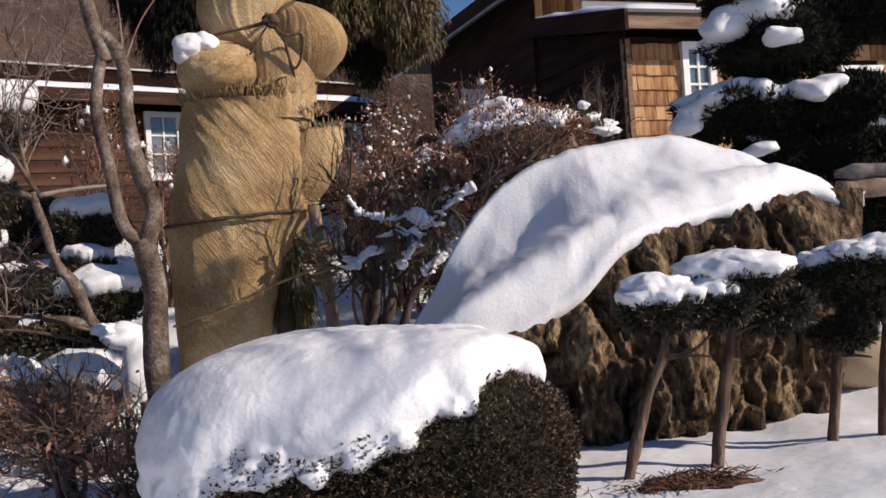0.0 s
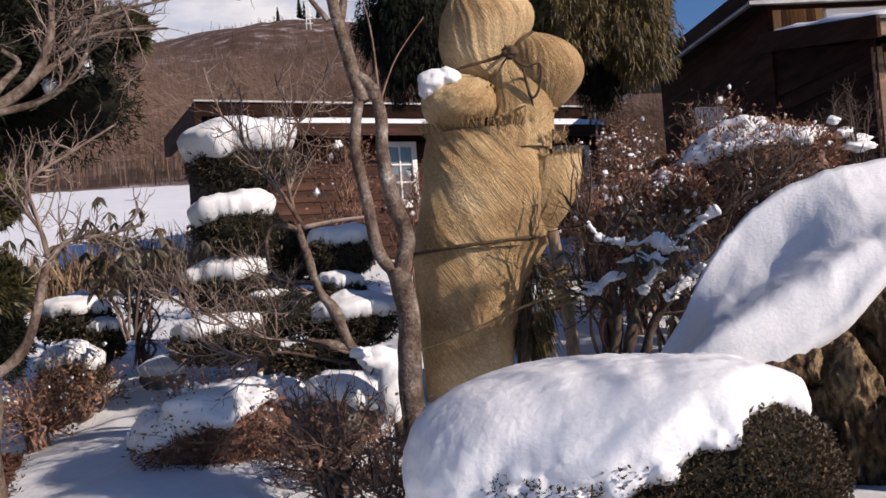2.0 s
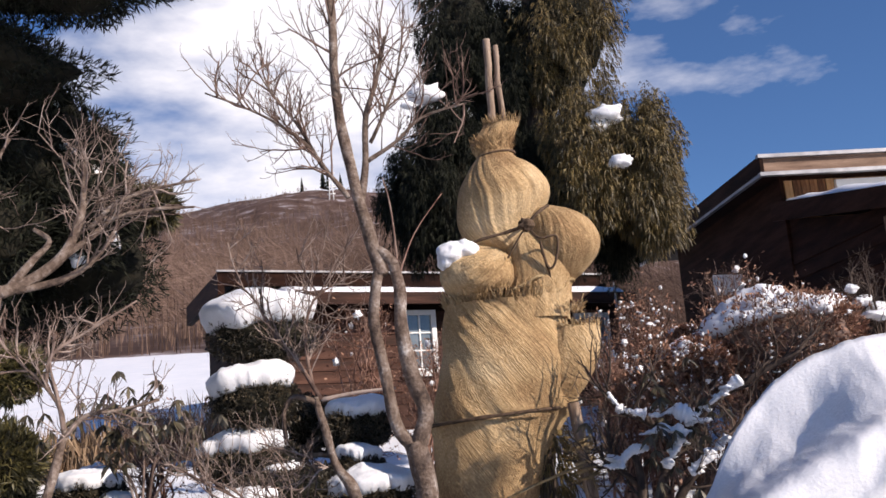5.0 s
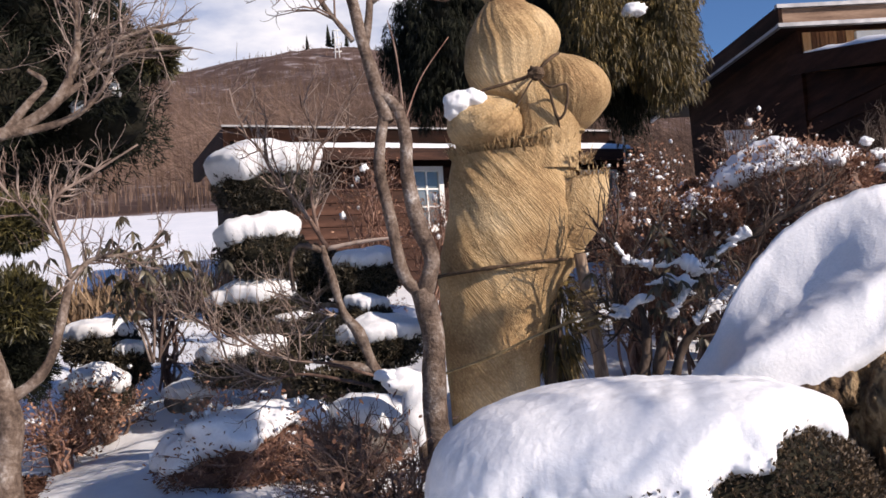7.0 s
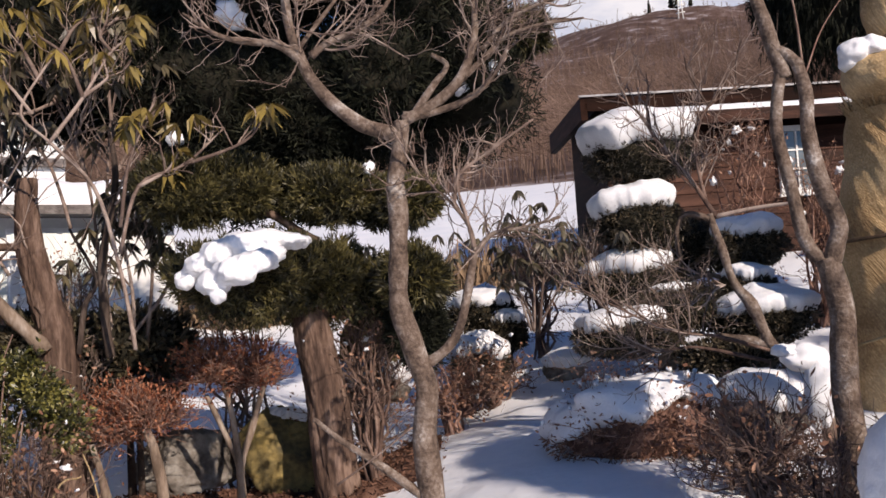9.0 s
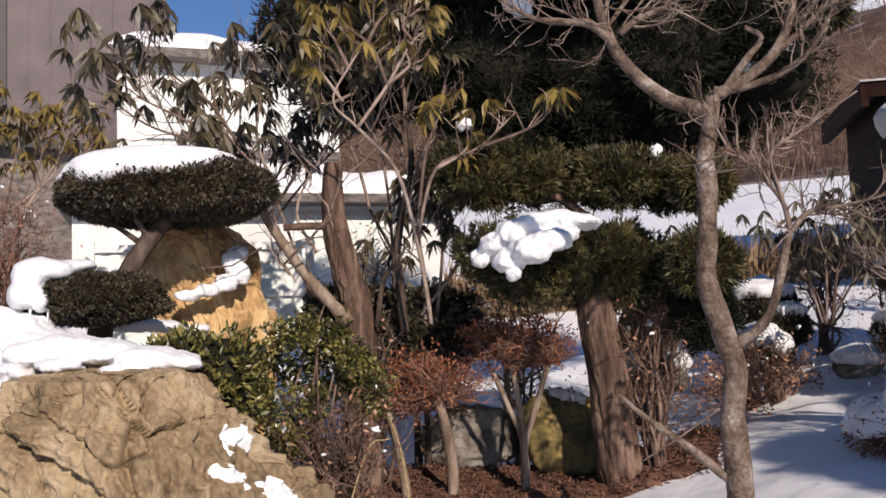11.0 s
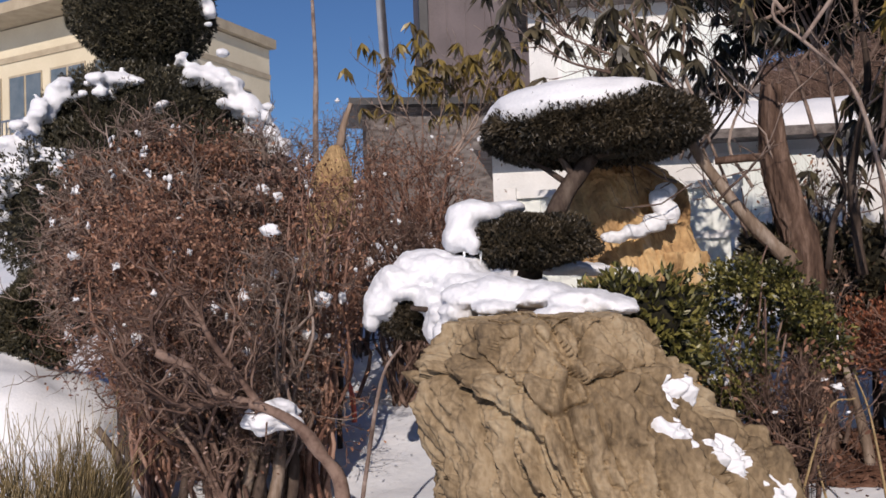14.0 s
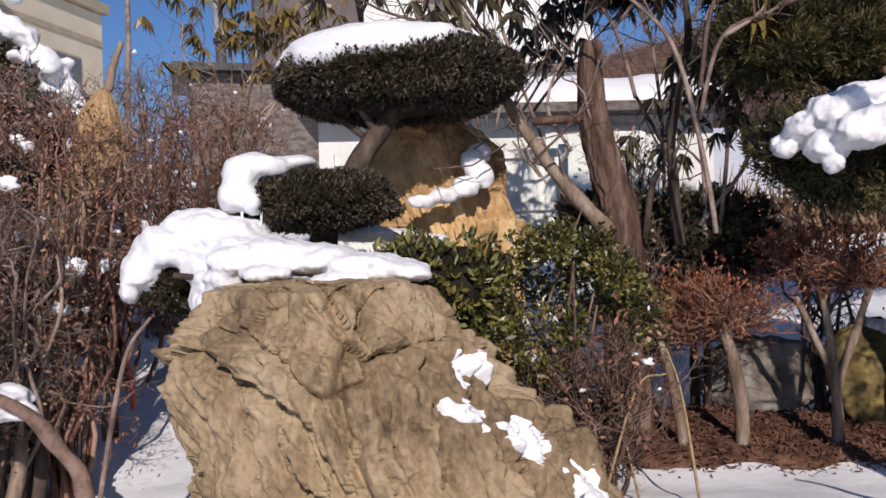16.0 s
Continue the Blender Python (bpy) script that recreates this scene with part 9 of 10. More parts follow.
def left_maple():
    b = (-1.88, 4.42, 0.52)
    th = thing("path_maple", on_ground(b[0], b[1]), "bare maple with twisting grey branches beside the path", "tree")
    m = M_BARK_SMOOTH
    limb(th, [on_ground(b[0], b[1], -0.05)] + [(-1.88, 4.42, 0.65), (-1.89, 4.41, 0.90), (-1.87, 4.42, 1.15), (-1.90, 4.41, 1.32), (-1.94, 4.39, 1.52), (-1.96, 4.38, 1.77), (-1.94, 4.39, 2.05), (-1.92, 4.40, 2.30), (-1.90, 4.41, 2.52)], 0.066, 0.042, m, "trunk", 12, 0.18, 1)
    for k, (s, r0, r1) in enumerate([
        ([(-1.91, 4.40, 2.43), (-1.97, 4.38, 2.47), (-2.10, 4.32, 2.53), (-2.22, 4.26, 2.65), (-2.30, 4.21, 2.77), (-2.34, 4.19, 2.89), (-2.37, 4.17, 3.02), (-2.40, 4.16, 3.22)], 0.042, 0.020),
        ([(-2.32, 4.20, 2.84), (-2.43, 4.14, 2.94), (-2.57, 4.06, 2.96), (-2.68, 3.98, 3.00), (-2.81, 3.89, 3.10)], 0.024, 0.008), ([(-2.29, 4.22, 2.87), (-2.20, 4.26, 2.94), (-2.07, 4.33, 3.00), (-1.94, 4.39, 3.11), (-1.85, 4.43, 3.31)], 0.022, 0.008), ([(-2.34, 4.19, 2.91), (-2.25, 4.24, 3.04), (-2.17, 4.28, 3.15), (-2.06, 4.34, 3.32)], 0.014, 0.006),
        ([(-1.89, 4.41, 2.52), (-1.76, 4.47, 2.59), (-1.63, 4.51, 2.69), (-1.55, 4.54, 2.84), (-1.52, 4.55, 3.00), (-1.53, 4.55, 3.20)], 0.034, 0.014), ([(-1.85, 4.43, 2.54), (-1.74, 4.47, 2.69), (-1.67, 4.50, 2.79), (-1.74, 4.47, 2.85)], 0.020, 0.010), ([(-1.60, 4.52, 2.71), (-1.48, 4.57, 2.82), (-1.39, 4.59, 2.90), (-1.22, 4.64, 2.95), (-1.00, 4.69, 2.96)], 0.018, 0.006), ([(-1.50, 4.56, 2.85), (-1.38, 4.60, 2.98), (-1.22, 4.64, 3.05), (-0.97, 4.70, 3.11)], 0.014, 0.005),
        ([(-1.89, 4.41, 2.55), (-1.79, 4.46, 2.55), (-1.60, 4.53, 2.60), (-1.46, 4.57, 2.70), (-1.38, 4.60, 2.84)], 0.022, 0.010),
        ([(-1.88, 4.42, 1.28), (-1.76, 4.46, 1.36), (-1.69, 4.49, 1.47), (-1.64, 4.51, 1.66), (-1.60, 4.53, 1.83)], 0.030, 0.020), ([(-1.60, 4.53, 1.83), (-1.62, 4.52, 1.97), (-1.71, 4.49, 2.11), (-1.78, 4.46, 2.18)], 0.014, 0.006), ([(-1.60, 4.53, 1.83), (-1.51, 4.56, 1.92), (-1.37, 4.60, 1.94), (-1.18, 4.65, 1.98)], 0.014, 0.005), ([(-1.68, 4.50, 2.09), (-1.65, 4.51, 2.23), (-1.51, 4.56, 2.33), (-1.28, 4.63, 2.48)], 0.012, 0.005), ([(-1.60, 4.52, 1.86), (-1.63, 4.51, 2.03), (-1.66, 4.50, 2.17), (-1.64, 4.51, 2.29)], 0.012, 0.005),
        ([(-1.91, 4.40, 0.66), (-2.06, 4.33, 0.80), (-2.25, 4.24, 0.95), (-2.37, 4.18, 1.07)], 0.022, 0.012), ([(-2.26, 4.18, 0.75), (-2.09, 4.27, 0.87), (-1.92, 4.35, 1.00)], 0.006, 0.004)]):
        limb(th, s, r0, r1, m if r0 > 0.012 else M_TWIG_GREY, "limb", 8, 0.2, 30 + k)
    rng = np.random.default_rng(21)
    g = Geo()
    for s, n, ln in (([(-2.30, 4.21, 2.77), (-2.34, 4.19, 2.89), (-2.37, 4.17, 3.02), (-2.40, 4.16, 3.22)], 12, 0.3), ([(-2.32, 4.20, 2.84), (-2.43, 4.14, 2.94), (-2.57, 4.06, 2.96), (-2.68, 3.98, 3.00), (-2.81, 3.89, 3.10)], 14, 0.26), ([(-2.29, 4.22, 2.87), (-2.20, 4.26, 2.94), (-2.07, 4.33, 3.00), (-1.94, 4.39, 3.11), (-1.85, 4.43, 3.31)], 14, 0.26), ([(-1.63, 4.51, 2.69), (-1.55, 4.54, 2.84), (-1.52, 4.55, 3.00), (-1.53, 4.55, 3.20)], 14, 0.3), ([(-1.60, 4.52, 2.71), (-1.48, 4.57, 2.82), (-1.39, 4.59, 2.90), (-1.22, 4.64, 2.95), (-1.00, 4.69, 2.96)], 16, 0.22), ([(-1.50, 4.56, 2.85), (-1.38, 4.60, 2.98), (-1.22, 4.64, 3.05), (-0.97, 4.70, 3.11)], 14, 0.24), ([(-1.60, 4.53, 2.60), (-1.46, 4.57, 2.70), (-1.38, 4.60, 2.84)], 10, 0.2), ([(-1.60, 4.53, 1.83), (-1.51, 4.56, 1.92), (-1.37, 4.60, 1.94), (-1.18, 4.65, 1.98)], 14, 0.16), ([(-1.68, 4.50, 2.09), (-1.65, 4.51, 2.23), (-1.51, 4.56, 2.33), (-1.28, 4.63, 2.48)], 12, 0.14), ([(-1.60, 4.53, 1.83), (-1.62, 4.52, 1.97), (-1.71, 4.49, 2.11), (-1.78, 4.46, 2.18)], 10, 0.18), ([(-1.78, 4.46, 2.18), (-1.85, 4.43, 2.27), (-1.85, 4.43, 2.36)], 8, 0.2)):
        twigs_along(g, s, n, ln, 0.006, rng, 2, 0.75, 0.2, 3, 0.1)
    part("twig_mass", g, M_TWIG_GREY, th, kind="stuff")
    meshes = [whorl_mesh(300 + q, M_RHODO_DARK, 0.075, 7) for q in range(3)]
    for k in range(26):
        a = np.array((-1.51, 4.77, 1.95)) + rng.normal(size=3) * np.array([0.20, 0.1, 0.07])
        ob = new("leaf_whorl", meshes[k % 3])
        ob.parent = th
        ob.matrix_local = pose(*map(float, a - np.array(th.location)), rng.uniform(-20, 20), rng.uniform(-20, 20), rng.uniform(0, 360))
    return th


settle(left_maple(), (0.16, 0.13, 1.52), 0.955)


def shaggy_trunk():
    b = (-4.69, 4.93, 1.40)
    th = thing("sawn_tree", on_ground(b[0], b[1]), "sawn-off trunk with shredding pink-grey bark", "tree")
    barked(th, [on_ground(b[0], b[1], -0.1)] + [(-4.70, 4.91, 1.47), (-4.75, 4.87, 1.80), (-4.80, 4.82, 2.10), (-4.81, 4.80, 2.39), (-4.81, 4.81, 2.60)], 0.125, 0.06, M_BARK_PINE, "trunk", 7, 0.3)
    limb(th, [(-4.68, 4.79, 1.46), (-4.81, 4.67, 1.66), (-4.92, 4.55, 1.87), (-5.02, 4.44, 2.11), (-5.09, 4.35, 2.32)], 0.05, 0.03, M_BARK, "limb", 9, 0.2, 8)
    limb(th, [(-4.81, 4.80, 2.15), (-4.94, 4.67, 2.15), (-5.05, 4.55, 2.14)], 0.03, 0.025, M_BARK_PINE, "limb", 8, 0.2, 9)
    limb(th, [(-4.40, 5.06, 1.39), (-4.41, 5.04, 1.67), (-4.42, 5.03, 2.02), (-4.34, 5.11, 2.53), (-4.35, 5.10, 2.85)], 0.035, 0.018, M_BARK_DARK, "limb", 8, 0.2, 10)
    limb(th, [(-4.54, 4.93, 1.43), (-4.50, 4.96, 1.75), (-4.45, 5.01, 1.92), (-4.56, 4.91, 2.25)], 0.02, 0.01, M_BARK_DARK, "limb", 7, 0.2, 11)
    rng = np.random.default_rng(33)
    g = Geo()
    for s in ([(-4.81, 4.67, 1.66), (-4.92, 4.55, 1.87), (-5.02, 4.44, 2.11), (-5.09, 4.35, 2.32)], [(-4.75, 4.87, 1.80), (-4.80, 4.82, 2.10), (-4.81, 4.80, 2.39), (-4.81, 4.81, 2.60)], [(-4.41, 5.04, 1.67), (-4.42, 5.03, 2.02), (-4.34, 5.11, 2.53), (-4.35, 5.10, 2.85)], [(-4.68, 4.51, 1.55), (-4.90, 4.27, 1.95), (-5.03, 4.12, 2.00)]):
        twigs_along(g, s, 7, 0.4, 0.008, rng, 2, 0.9, 0.2, 2, 0.1)
    part("twig_mass", g, M_TWIG_GREY, th, kind="stuff")


shaggy_trunk()

rhododendron("rhododendron", [
    [(-3.95, 4.78, 1.44), (-4.00, 4.74, 1.93), (-4.10, 4.65, 2.45), (-4.28, 4.49, 2.73), (-4.39, 4.38, 2.90), (-4.30, 4.46, 3.15), (-4.23, 4.53, 3.31)], [(-4.00, 4.74, 2.03), (-3.90, 4.82, 2.45), (-3.68, 4.99, 2.58), (-3.47, 5.14, 2.81)], [(-3.68, 4.99, 2.58), (-3.36, 5.21, 2.72), (-3.24, 5.28, 2.92)], [(-3.99, 4.74, 2.20), (-3.95, 4.78, 2.55), (-3.85, 4.86, 2.89)],
    [(-4.28, 4.49, 2.73), (-4.13, 4.62, 3.01), (-4.00, 4.74, 3.30), (-3.89, 4.82, 3.39)], [(-4.31, 4.46, 3.11), (-4.38, 4.39, 3.32), (-4.42, 4.35, 3.45)], [(-4.25, 4.52, 3.22), (-4.17, 4.59, 3.43), (-4.11, 4.65, 3.51)], [(-4.34, 4.42, 2.90), (-4.43, 4.34, 3.07), (-4.51, 4.25, 3.20)], [(-4.13, 4.62, 3.01), (-4.03, 4.71, 3.12), (-4.02, 4.72, 3.17)], [(-3.90, 4.82, 2.45), (-3.76, 4.93, 2.55), (-3.70, 4.98, 2.68)], [(-4.13, 4.62, 3.01), (-4.20, 4.56, 3.26), (-4.31, 4.46, 3.39)], [(-4.00, 4.74, 3.30), (-4.05, 4.70, 3.41), (-3.96, 4.77, 3.52)]],
    46, 1300, "leggy rhododendron with drooping yellow-green leaf whorls", M_RHODO, 0.15, on_ground(*(-3.96, 4.77, 1.34)[:2]), 0.014, 5, 0.22)
rhododendron("rhododendron", [
    [(-4.98, 4.77, 1.56), (-5.07, 4.68, 1.98), (-5.20, 4.54, 2.48), (-5.38, 4.32, 2.84), (-5.44, 4.25, 3.19)], [(-5.15, 4.59, 2.40), (-5.24, 4.49, 2.78), (-5.22, 4.51, 3.12), (-5.27, 4.45, 3.43)], [(-4.97, 4.79, 1.97), (-5.06, 4.69, 2.27), (-4.95, 4.81, 2.63), (-4.83, 4.93, 2.92)], [(-5.27, 4.46, 2.60), (-5.50, 4.17, 2.76), (-5.69, 3.90, 2.87), (-5.86, 3.65, 3.08)], [(-5.31, 4.40, 2.72), (-5.44, 4.24, 3.04), (-5.58, 4.07, 3.21), (-5.70, 3.88, 3.38)], [(-5.38, 4.32, 2.80), (-5.58, 4.06, 2.94), (-5.73, 3.84, 3.07)], [(-4.69, 5.06, 2.27), (-4.78, 4.98, 2.72), (-4.94, 4.82, 3.04), (-5.05, 4.70, 3.36)], [(-4.78, 4.98, 2.69), (-4.64, 5.10, 2.92), (-4.56, 5.18, 3.24)], [(-5.18, 4.56, 2.44), (-5.34, 4.37, 2.57), (-5.45, 4.23, 2.69)]],
    84, 1320, "tall leggy rhododendron with curled brownish leaves", M_RHODO_DARK, 0.16, on_ground(*(-4.96, 4.80, 1.45)[:2]), 0.013, 9, 0.4)
rhododendron("rhododendron", [
    [(-8.49, 4.27, 2.48), (-8.53, 4.18, 2.91), (-8.58, 4.07, 3.21)], [(-8.44, 4.36, 2.47), (-8.41, 4.42, 2.90), (-8.39, 4.46, 3.23)], [(-8.41, 4.41, 2.47), (-8.30, 4.62, 3.01), (-8.28, 4.65, 3.33)], [(-8.39, 4.46, 2.47), (-8.22, 4.76, 3.06), (-8.16, 4.86, 3.40)], [(-8.46, 4.32, 2.47), (-8.64, 3.94, 3.08), (-8.65, 3.92, 3.42)], [(-8.41, 4.42, 2.58), (-8.25, 4.71, 2.89), (-8.23, 4.75, 3.08)], [(-8.49, 4.27, 2.53), (-8.48, 4.28, 3.02), (-8.48, 4.28, 3.29)], [(-8.39, 4.46, 2.52), (-8.11, 4.95, 3.10), (-8.06, 5.02, 3.26)], [(-8.39, 4.46, 2.52), (-8.31, 4.61, 2.79), (-8.34, 4.55, 3.01)]],
    70, 1340, "rhododendron row with hanging yellow-brown leaves", M_RHODO, 0.15, on_ground(*(-8.44, 4.35, 2.15)[:2]), 0.012, 8, 0.4)
rhododendron("rhododendron", [
    [(-4.52, 5.22, 1.44), (-4.53, 5.20, 1.82), (-4.55, 5.19, 2.13)], [(-4.41, 5.31, 1.42), (-4.41, 5.31, 1.81), (-4.45, 5.27, 2.28)], [(-4.35, 5.36, 1.42), (-4.30, 5.39, 1.96), (-4.33, 5.38, 2.19)], [(-4.43, 5.29, 1.50), (-4.22, 5.46, 1.87), (-4.27, 5.42, 2.15)]],
    40, 1360, "dark rhododendron with hanging leaves in the shade", M_RHODO_DARK, 0.15, on_ground(*(-4.44, 5.28, 1.27)[:2]), 0.016, 8, 0.3)


rhododendron("rhododendron", [
    [(-2.17, 7.28, 1.34), (-2.15, 7.29, 1.77), (-2.18, 7.28, 2.01)], [(-2.13, 7.29, 1.34), (-2.07, 7.31, 1.76), (-1.99, 7.33, 1.96)], [(-2.19, 7.28, 1.35), (-2.29, 7.25, 1.74), (-2.32, 7.24, 1.96)], [(-2.15, 7.29, 1.34), (-1.96, 7.34, 1.67), (-1.82, 7.38, 1.88)], [(-2.17, 7.28, 1.34), (-2.24, 7.26, 1.61), (-2.42, 7.20, 1.84)]],
    34, 1380, "small rhododendron with shrivelled hanging leaves", M_RHODO_DARK, 0.12, on_ground(*(-2.17, 7.28, 1.26)[:2]), 0.012, 6, 0.22)
rhododendron("rhododendron", [
    [(-4.77, 5.39, 1.36), (-4.78, 5.39, 2.32), (-4.87, 5.30, 3.04), (-5.05, 5.14, 3.44)], [(-4.76, 5.40, 1.35), (-4.72, 5.44, 2.39), (-4.67, 5.48, 3.13), (-4.57, 5.57, 3.50)], [(-4.82, 5.35, 2.72), (-4.95, 5.23, 3.21), (-5.15, 5.04, 3.60)], [(-4.71, 5.44, 2.56), (-4.55, 5.58, 2.96), (-4.42, 5.68, 3.25)], [(-4.87, 5.30, 3.00), (-4.80, 5.36, 3.41), (-4.85, 5.32, 3.78)], [(-4.67, 5.48, 3.05), (-4.69, 5.47, 3.46), (-4.70, 5.45, 3.87)], [(-4.95, 5.23, 3.21), (-5.10, 5.08, 3.12), (-5.23, 4.95, 3.15)]],
    44, 1390, "tall rhododendron with dense dull leaves behind the golden one", M_RHODO_DARK, 0.17, on_ground(*(-4.77, 5.39, 1.24)[:2]), 0.014, 14, 0.4)


rhododendron("rhododendron", [[(-7.13, 5.73, 2.46), (-7.32, 5.51, 2.99), (-7.52, 5.25, 3.79)], [(-7.09, 5.78, 2.46), (-7.21, 5.64, 2.98), (-7.36, 5.46, 3.51)], [(-7.04, 5.83, 2.45), (-7.11, 5.76, 2.97), (-7.18, 5.68, 3.82)], [(-7.0, 5.88, 2.45), (-7.0, 5.88, 2.95), (-7.0, 5.88, 3.54)], [(-6.95, 5.94, 2.44), (-6.88, 6.01, 2.94), (-6.8, 6.1, 3.74)], [(-6.89, 5.99, 2.44), (-6.75, 6.14, 2.92), (-6.59, 6.3, 3.38)], [(-6.85, 6.04, 2.44), (-6.64, 6.25, 2.91), (-6.39, 6.49, 3.59)], [(-6.8, 6.09, 2.43), (-6.53, 6.36, 2.9), (-6.21, 6.64, 3.3)]],
    95, 1410, "dense rhododendron with curled dark leaves before the white house", M_RHODO_DARK, 0.17, on_ground(-6.99, 5.89), 0.014, 12, 0.4)


def broad_bush():
    e = ((-4.39, 4.09, 1.07), 0.466, 0.422, 47.0)
    c, rx, rz, az = e
    th = thing("broadleaf_bush", on_ground(c[0], c[1]), "evergreen bush with glossy yellow-green leaves", "bush")
    rng = np.random.default_rng(4)
    g = Geo()
    b = np.array(on_ground(c[0], c[1]))
    for k in range(16):
        tube(g, smooth_path([b, b * 0.5 + np.array(c) * 0.5 + 0.1 * rng.normal(size=3), np.array(c) + rng.normal(size=3) * np.array([rx, rx, rz]) * 0.5], 4), [0.012, 0.005], 5)
    part("stem_mass", g, M_TWIG, th, kind="stuff")
    g = Geo()
    for q in range(26):
        d = random_dirs(1, rng)[0] * np.array([rx * 0.85, rx * 0.6, rz * 0.85])
        leafy(g, np.array(c) + turned(d[None], az)[0], (0.12, 0.12, 0.10), az, 170, 0.030, 60 + q, 0.5, 2.0, 0.5, 3, depth=0.9)
    part("foliage", g, M_GREEN, th, kind="stuff", smooth=False)


broad_bush()
for k, (e, m, lf) in enumerate([(((-4.41, 3.28, 1.18), 0.320, 0.238, 53.4), M_GREEN, 0.045), (((-4.78, 5.65, 1.27), 0.442, 0.397, 40.2), M_RHODO_DARK, 0.06), (((-4.60, 5.54, 1.38), 0.387, 0.301, 39.7), M_RHODO_DARK, 0.06), (((-4.90, 5.00, 1.54), 0.251, 0.167, 44.4), M_RHODO_DARK, 0.06)]):
    th = thing("shade_bush", on_ground(e[0][0], e[0][1]), "low dark evergreen bush in the shade", "bush", "shade bushes")
    limb(th, [on_ground(e[0][0], e[0][1], -0.05), e[0]], 0.03, 0.015, M_BARK_DARK, "stem")
    pad(th, e, 0.8, 1400 + k, m, M_SHADE_CORE, 1600, lf, None, amp=0.35, scale=2.4, width=0.4)


def litter():
    """Brown fallen needles under the pine, free of snow."""
    rng = np.random.default_rng(15)
    na, nr = 90, 26
    A_, R_ = np.meshgrid(np.radians(np.linspace(22.5, 46.4, na)), np.linspace(0, 1, nr), indexing="ij")
    edge = fnoise(np.stack([A_.ravel() * 4, 0 * A_.ravel(), 0 * A_.ravel()], 1), 3, 5, 3)
    r = 6.4 + 0.12 * edge + R_.ravel() * (1.35 + 0.2 * edge)
    x, y = -np.sin(A_.ravel()) * r, np.cos(A_.ravel()) * r
    inner = np.minimum.reduce([R_.ravel(), 1 - R_.ravel(), (A_.ravel() - radians(22.5)) * 3, (radians(46.4) - A_.ravel()) * 3])
    z = ground_height(x, y) + np.clip(inner * 0.5, -0.02, 0.05) - 0.005 + 0.012 * vnoise(np.stack([x, y, 0 * x], 1), 7, 3)
    i, j = np.meshgrid(np.arange(na - 1), np.arange(nr - 1), indexing="ij")
    i, j = i.ravel(), j.ravel()
    g = Geo().add(np.stack([x, y, z], 1), np.stack([i * nr + j, i * nr + j + 1, (i + 1) * nr + j + 1, (i + 1) * nr + j], 1)[:, ::-1])
    pick = rng.integers(0, len(x), 9000)
    p = np.stack([x[pick], y[pick], z[pick]], 1) + rng.normal(size=(9000, 3)) * np.array([0.05, 0.05, 0.01])
    blades(g, p, random_dirs(9000, rng) * np.array([0.05, 0.05, 0.035]), 0.014, rng)
    solo("needle_litter", g, M_LITTER, "brown fallen needles and leaves clear of snow under the pine", "litter", "stuff")


litter()
for k, (e, m, lb, sn) in enumerate([(((-3.81, 6.23, 0.52), 0.384, 0.362, 31.4), M_MOSS_ROCK, "mossy ochre garden rock lit at its edge", (20, 10, 90, 0.05)), (((-3.36, 6.82, 1.28), 0.227, 0.306, 26.2), M_MOSS_ROCK, "upright ochre rock behind the pine", None), (((-4.45, 5.92, 0.54), 0.356, 0.245, 36.9), M_GREY_ROCK, "dark low rock in the shade", None), (((-3.38, 6.81, 0.98), 0.273, 0.182, 26.4), M_GREY_ROCK, "rounded rock under blue-shaded snow", (85, 5, 90, 0.09))]):
    stone("garden_rock", e, 0.75, 1500 + k, m, lb, sn, 9, 0.07, group="rocks under the pine")
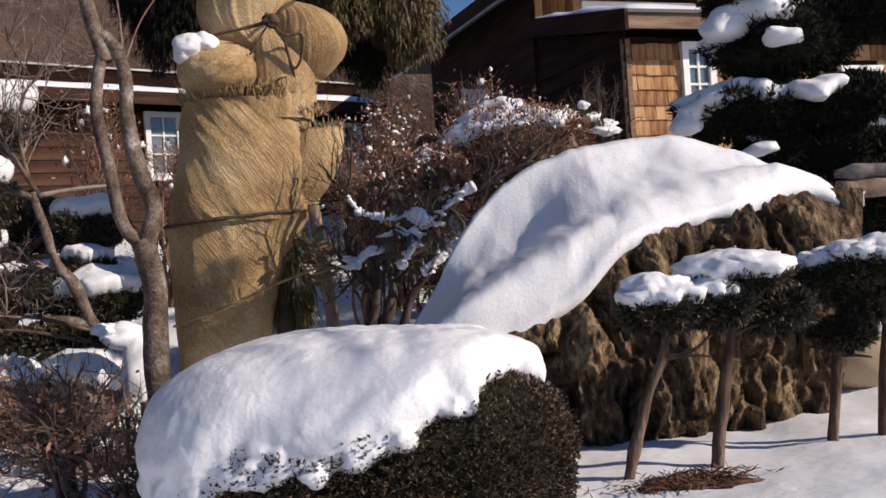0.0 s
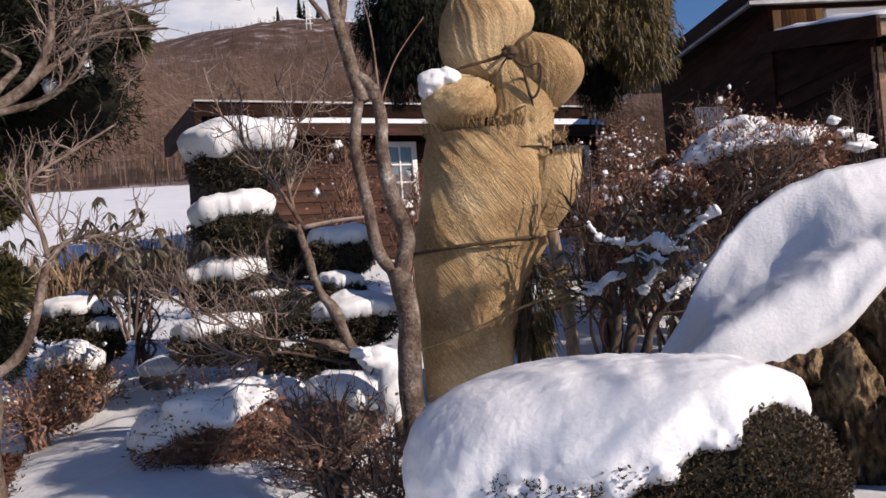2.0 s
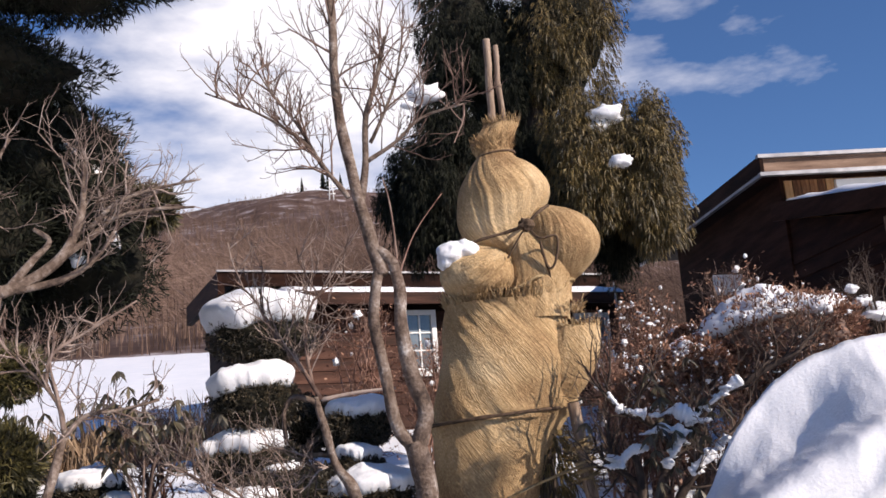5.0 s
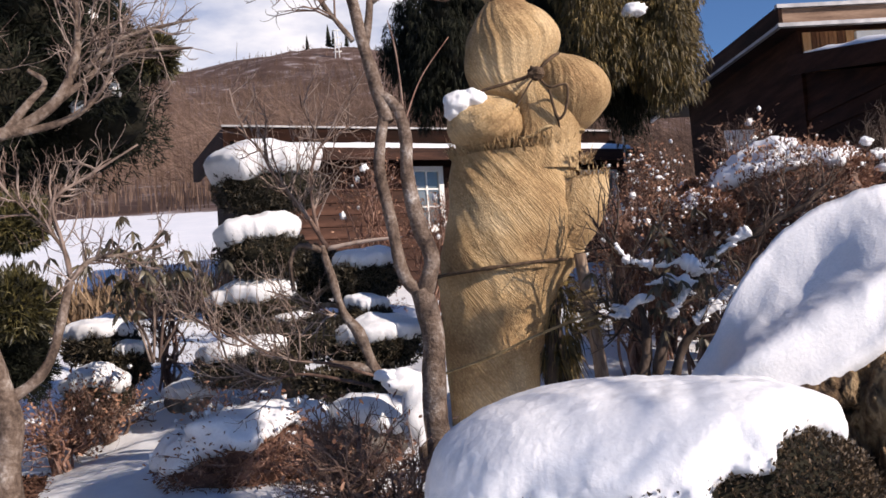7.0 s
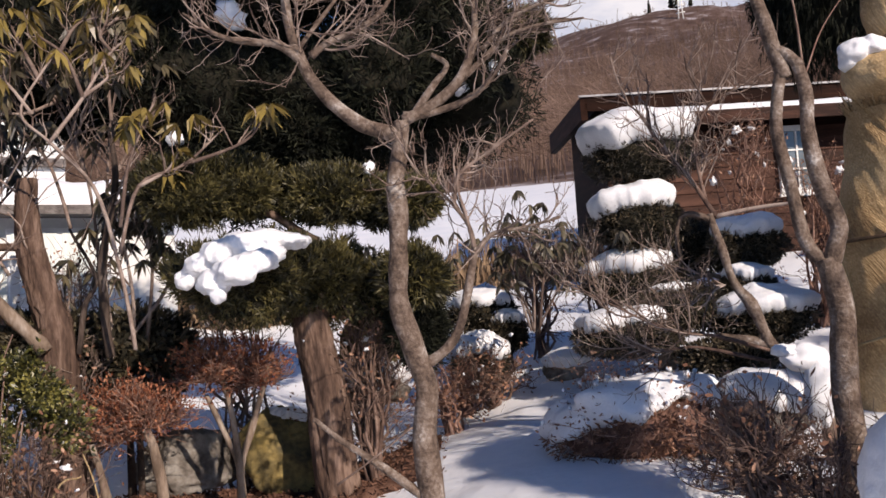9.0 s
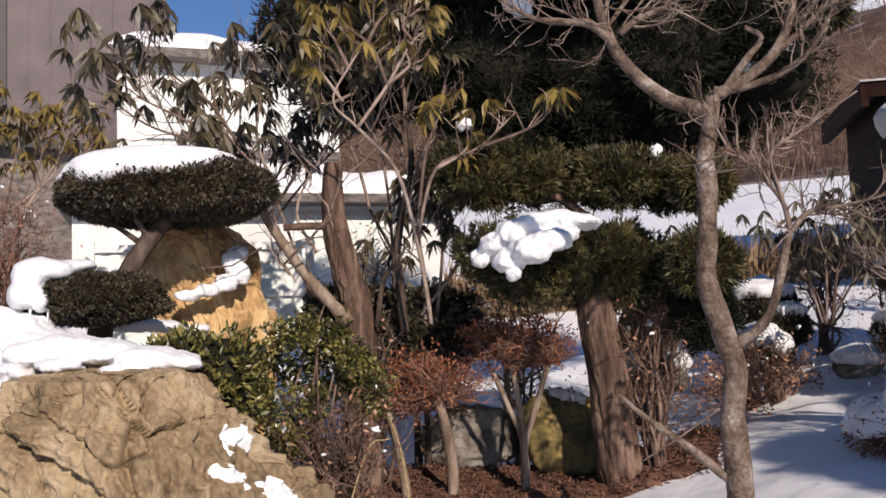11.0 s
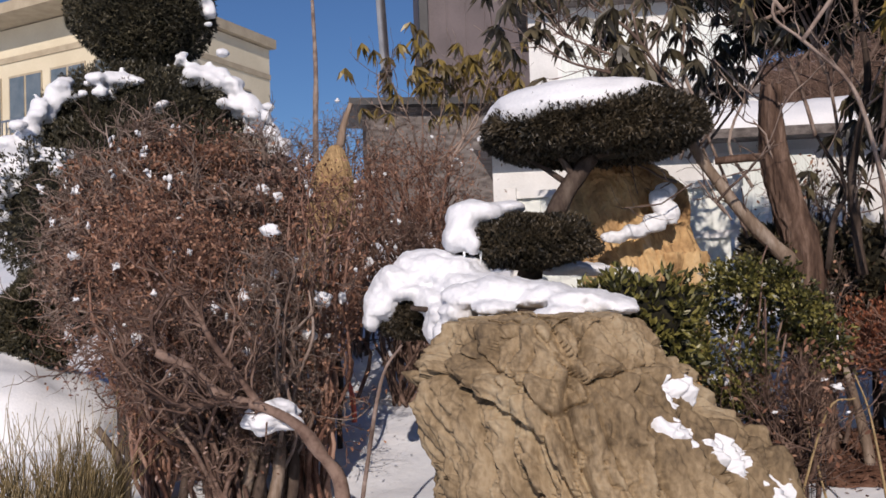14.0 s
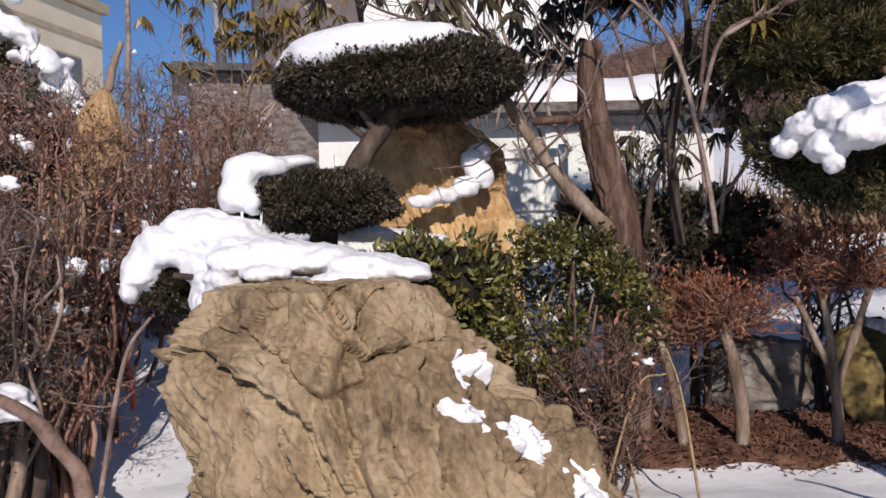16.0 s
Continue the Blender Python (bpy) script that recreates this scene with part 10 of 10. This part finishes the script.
for k, (trunk, crowns) in enumerate([
    ([[(-4.04, 5.09, 0.43), (-4.08, 5.06, 0.78), (-4.13, 5.02, 0.98), (-4.09, 5.05, 1.08)]], [((-4.09, 5.06, 1.06), 0.301, 0.165, 38.9)]),
    ([[(-3.71, 5.46, 0.60), (-3.78, 5.41, 0.83), (-3.87, 5.35, 1.10)], [(-3.71, 5.46, 0.60), (-3.74, 5.44, 0.94), (-3.78, 5.41, 1.24)], [(-3.70, 5.47, 0.60), (-3.60, 5.53, 0.96), (-3.52, 5.58, 1.26)]], [((-3.85, 5.36, 1.32), 0.236, 0.158, 35.7), ((-3.59, 5.54, 1.28), 0.217, 0.177, 32.9)]),
    ([[(-4.27, 4.90, 0.10), (-4.29, 4.88, 0.39), (-4.33, 4.85, 0.69), (-4.36, 4.82, 0.86)]], [((-4.29, 5.02, 1.05), 0.296, 0.237, 40.5)])]):
    b = trunk[0][0]
    th = thing("red_azalea", on_ground(b[0], b[1]), "small azalea tree with a flat crown of russet dead leaves", "shrub", "russet azaleas")
    rng = np.random.default_rng(70 + k)
    for q, s in enumerate(trunk):
        limb(th, [on_ground(s[0][0], s[0][1], -0.05)] + list(s), 0.045 if len(trunk) == 1 else 0.03, 0.018, M_BARK, "trunk", 9, 0.2, q)
    for q, e in enumerate(crowns):
        c, rx, rz, az = e
        g = Geo()
        for w in range(40):
            d = random_dirs(1, rng)[0] * np.array([1, 1, 0.4])
            twig(g, np.array(c) - (0, 0, rz * 0.8), d + (0, 0, 0.35), rx * 0.8, 0.008, 2, rng, 4, 0.6, 0.1, 3, 0.3)
        part("branch_mass", g, M_TWIG_RED, th, kind="stuff")
        g = Geo()
        leafy(g, c, (rx, rx * 0.8, rz), az, 900, 0.028, 1600 + k * 5 + q, 0.5, 2.6, 0.4, 2, depth=0.9)
        part("foliage", g, M_RUSSET, th, "russet dead leaves", kind="stuff", smooth=False)


# thickets in the shade beyond the pine
for k, (e, m) in enumerate([(((-4.36, 6.47, 1.38), 0.442, 0.361, 34.0), M_TWIG_GREY), (((-3.33, 6.61, 1.00), 0.310, 0.310, 26.7), M_TWIG), (((-2.98, 6.00, 1.24), 0.180, 0.320, 26.4), M_TWIG), (((-5.18, 5.56, 1.73), 0.317, 0.227, 43.0), M_TWIG_GREY), (((-3.97, 3.95, 0.62), 0.254, 0.372, 45.1), M_TWIG), (((-4.75, 5.14, 1.11), 0.439, 0.335, 42.7), M_TWIG_GREY), (((-2.67, 9.12, 1.89), 0.397, 0.284, 16.3), M_TWIG_RED)]):
    twig_shrub("thicket_shrub", e, 1700 + k, m, "thin leafless shrub tangled in the shade", "thicket shrubs", 14, 0.4, 3, 3, 0.02, 260, M_DRY, snow_n=8)


def wire_netting():
    a, b = np.array((-4.14, 3.78, 0.59)), np.array((-4.27, 4.49, 0.58))
    th = thing("wire_netting", on_ground(a[0], a[1]), "sagging dark wire netting stuck in the snow", "netting")
    z0 = gh(a[0], a[1])
    top = 0.42
    for k in range(15):
        s = k / 14
        p = a + (b - a) * s
        g = Geo()
        tube(g, smooth_path([(p[0], p[1], z0 - 0.05), (p[0] + 0.01, p[1], z0 + top * 0.5), (p[0] + 0.02, p[1] + 0.02 * math.sin(k), z0 + top)], 3), [0.0035, 0.0035], 4)
        part("wire", g, M_DARK, th)
    for k in range(7):
        z = z0 + 0.02 + top * k / 7
        g = Geo()
        tube(g, smooth_path([(a[0], a[1], z), ((a[0] + b[0]) / 2, (a[1] + b[1]) / 2 + 0.02, z - 0.015), (b[0], b[1], z)], 4), [0.0035, 0.0035], 4)
        part("wire", g, M_DARK, th)


wire_netting()
for k, path in enumerate([[(-3.61, 4.15, 0.45), (-3.66, 4.10, 0.70), (-3.71, 4.06, 0.92)], [(-3.88, 3.75, 0.54), (-3.75, 3.89, 0.74), (-3.65, 3.98, 0.82)], [(-3.87, 4.05, 0.43), (-3.94, 3.98, 0.65), (-3.97, 3.95, 0.77)]]):
    st = thing("dry_stick", on_ground(path[0][0], path[0][1]), "thin pale dry stick poking from the litter", "stick", "dry sticks")
    limb(st, [on_ground(path[0][0], path[0][1], -0.03)] + list(path[1:]), 0.007, 0.004, M_STRAW, "stick", 5)
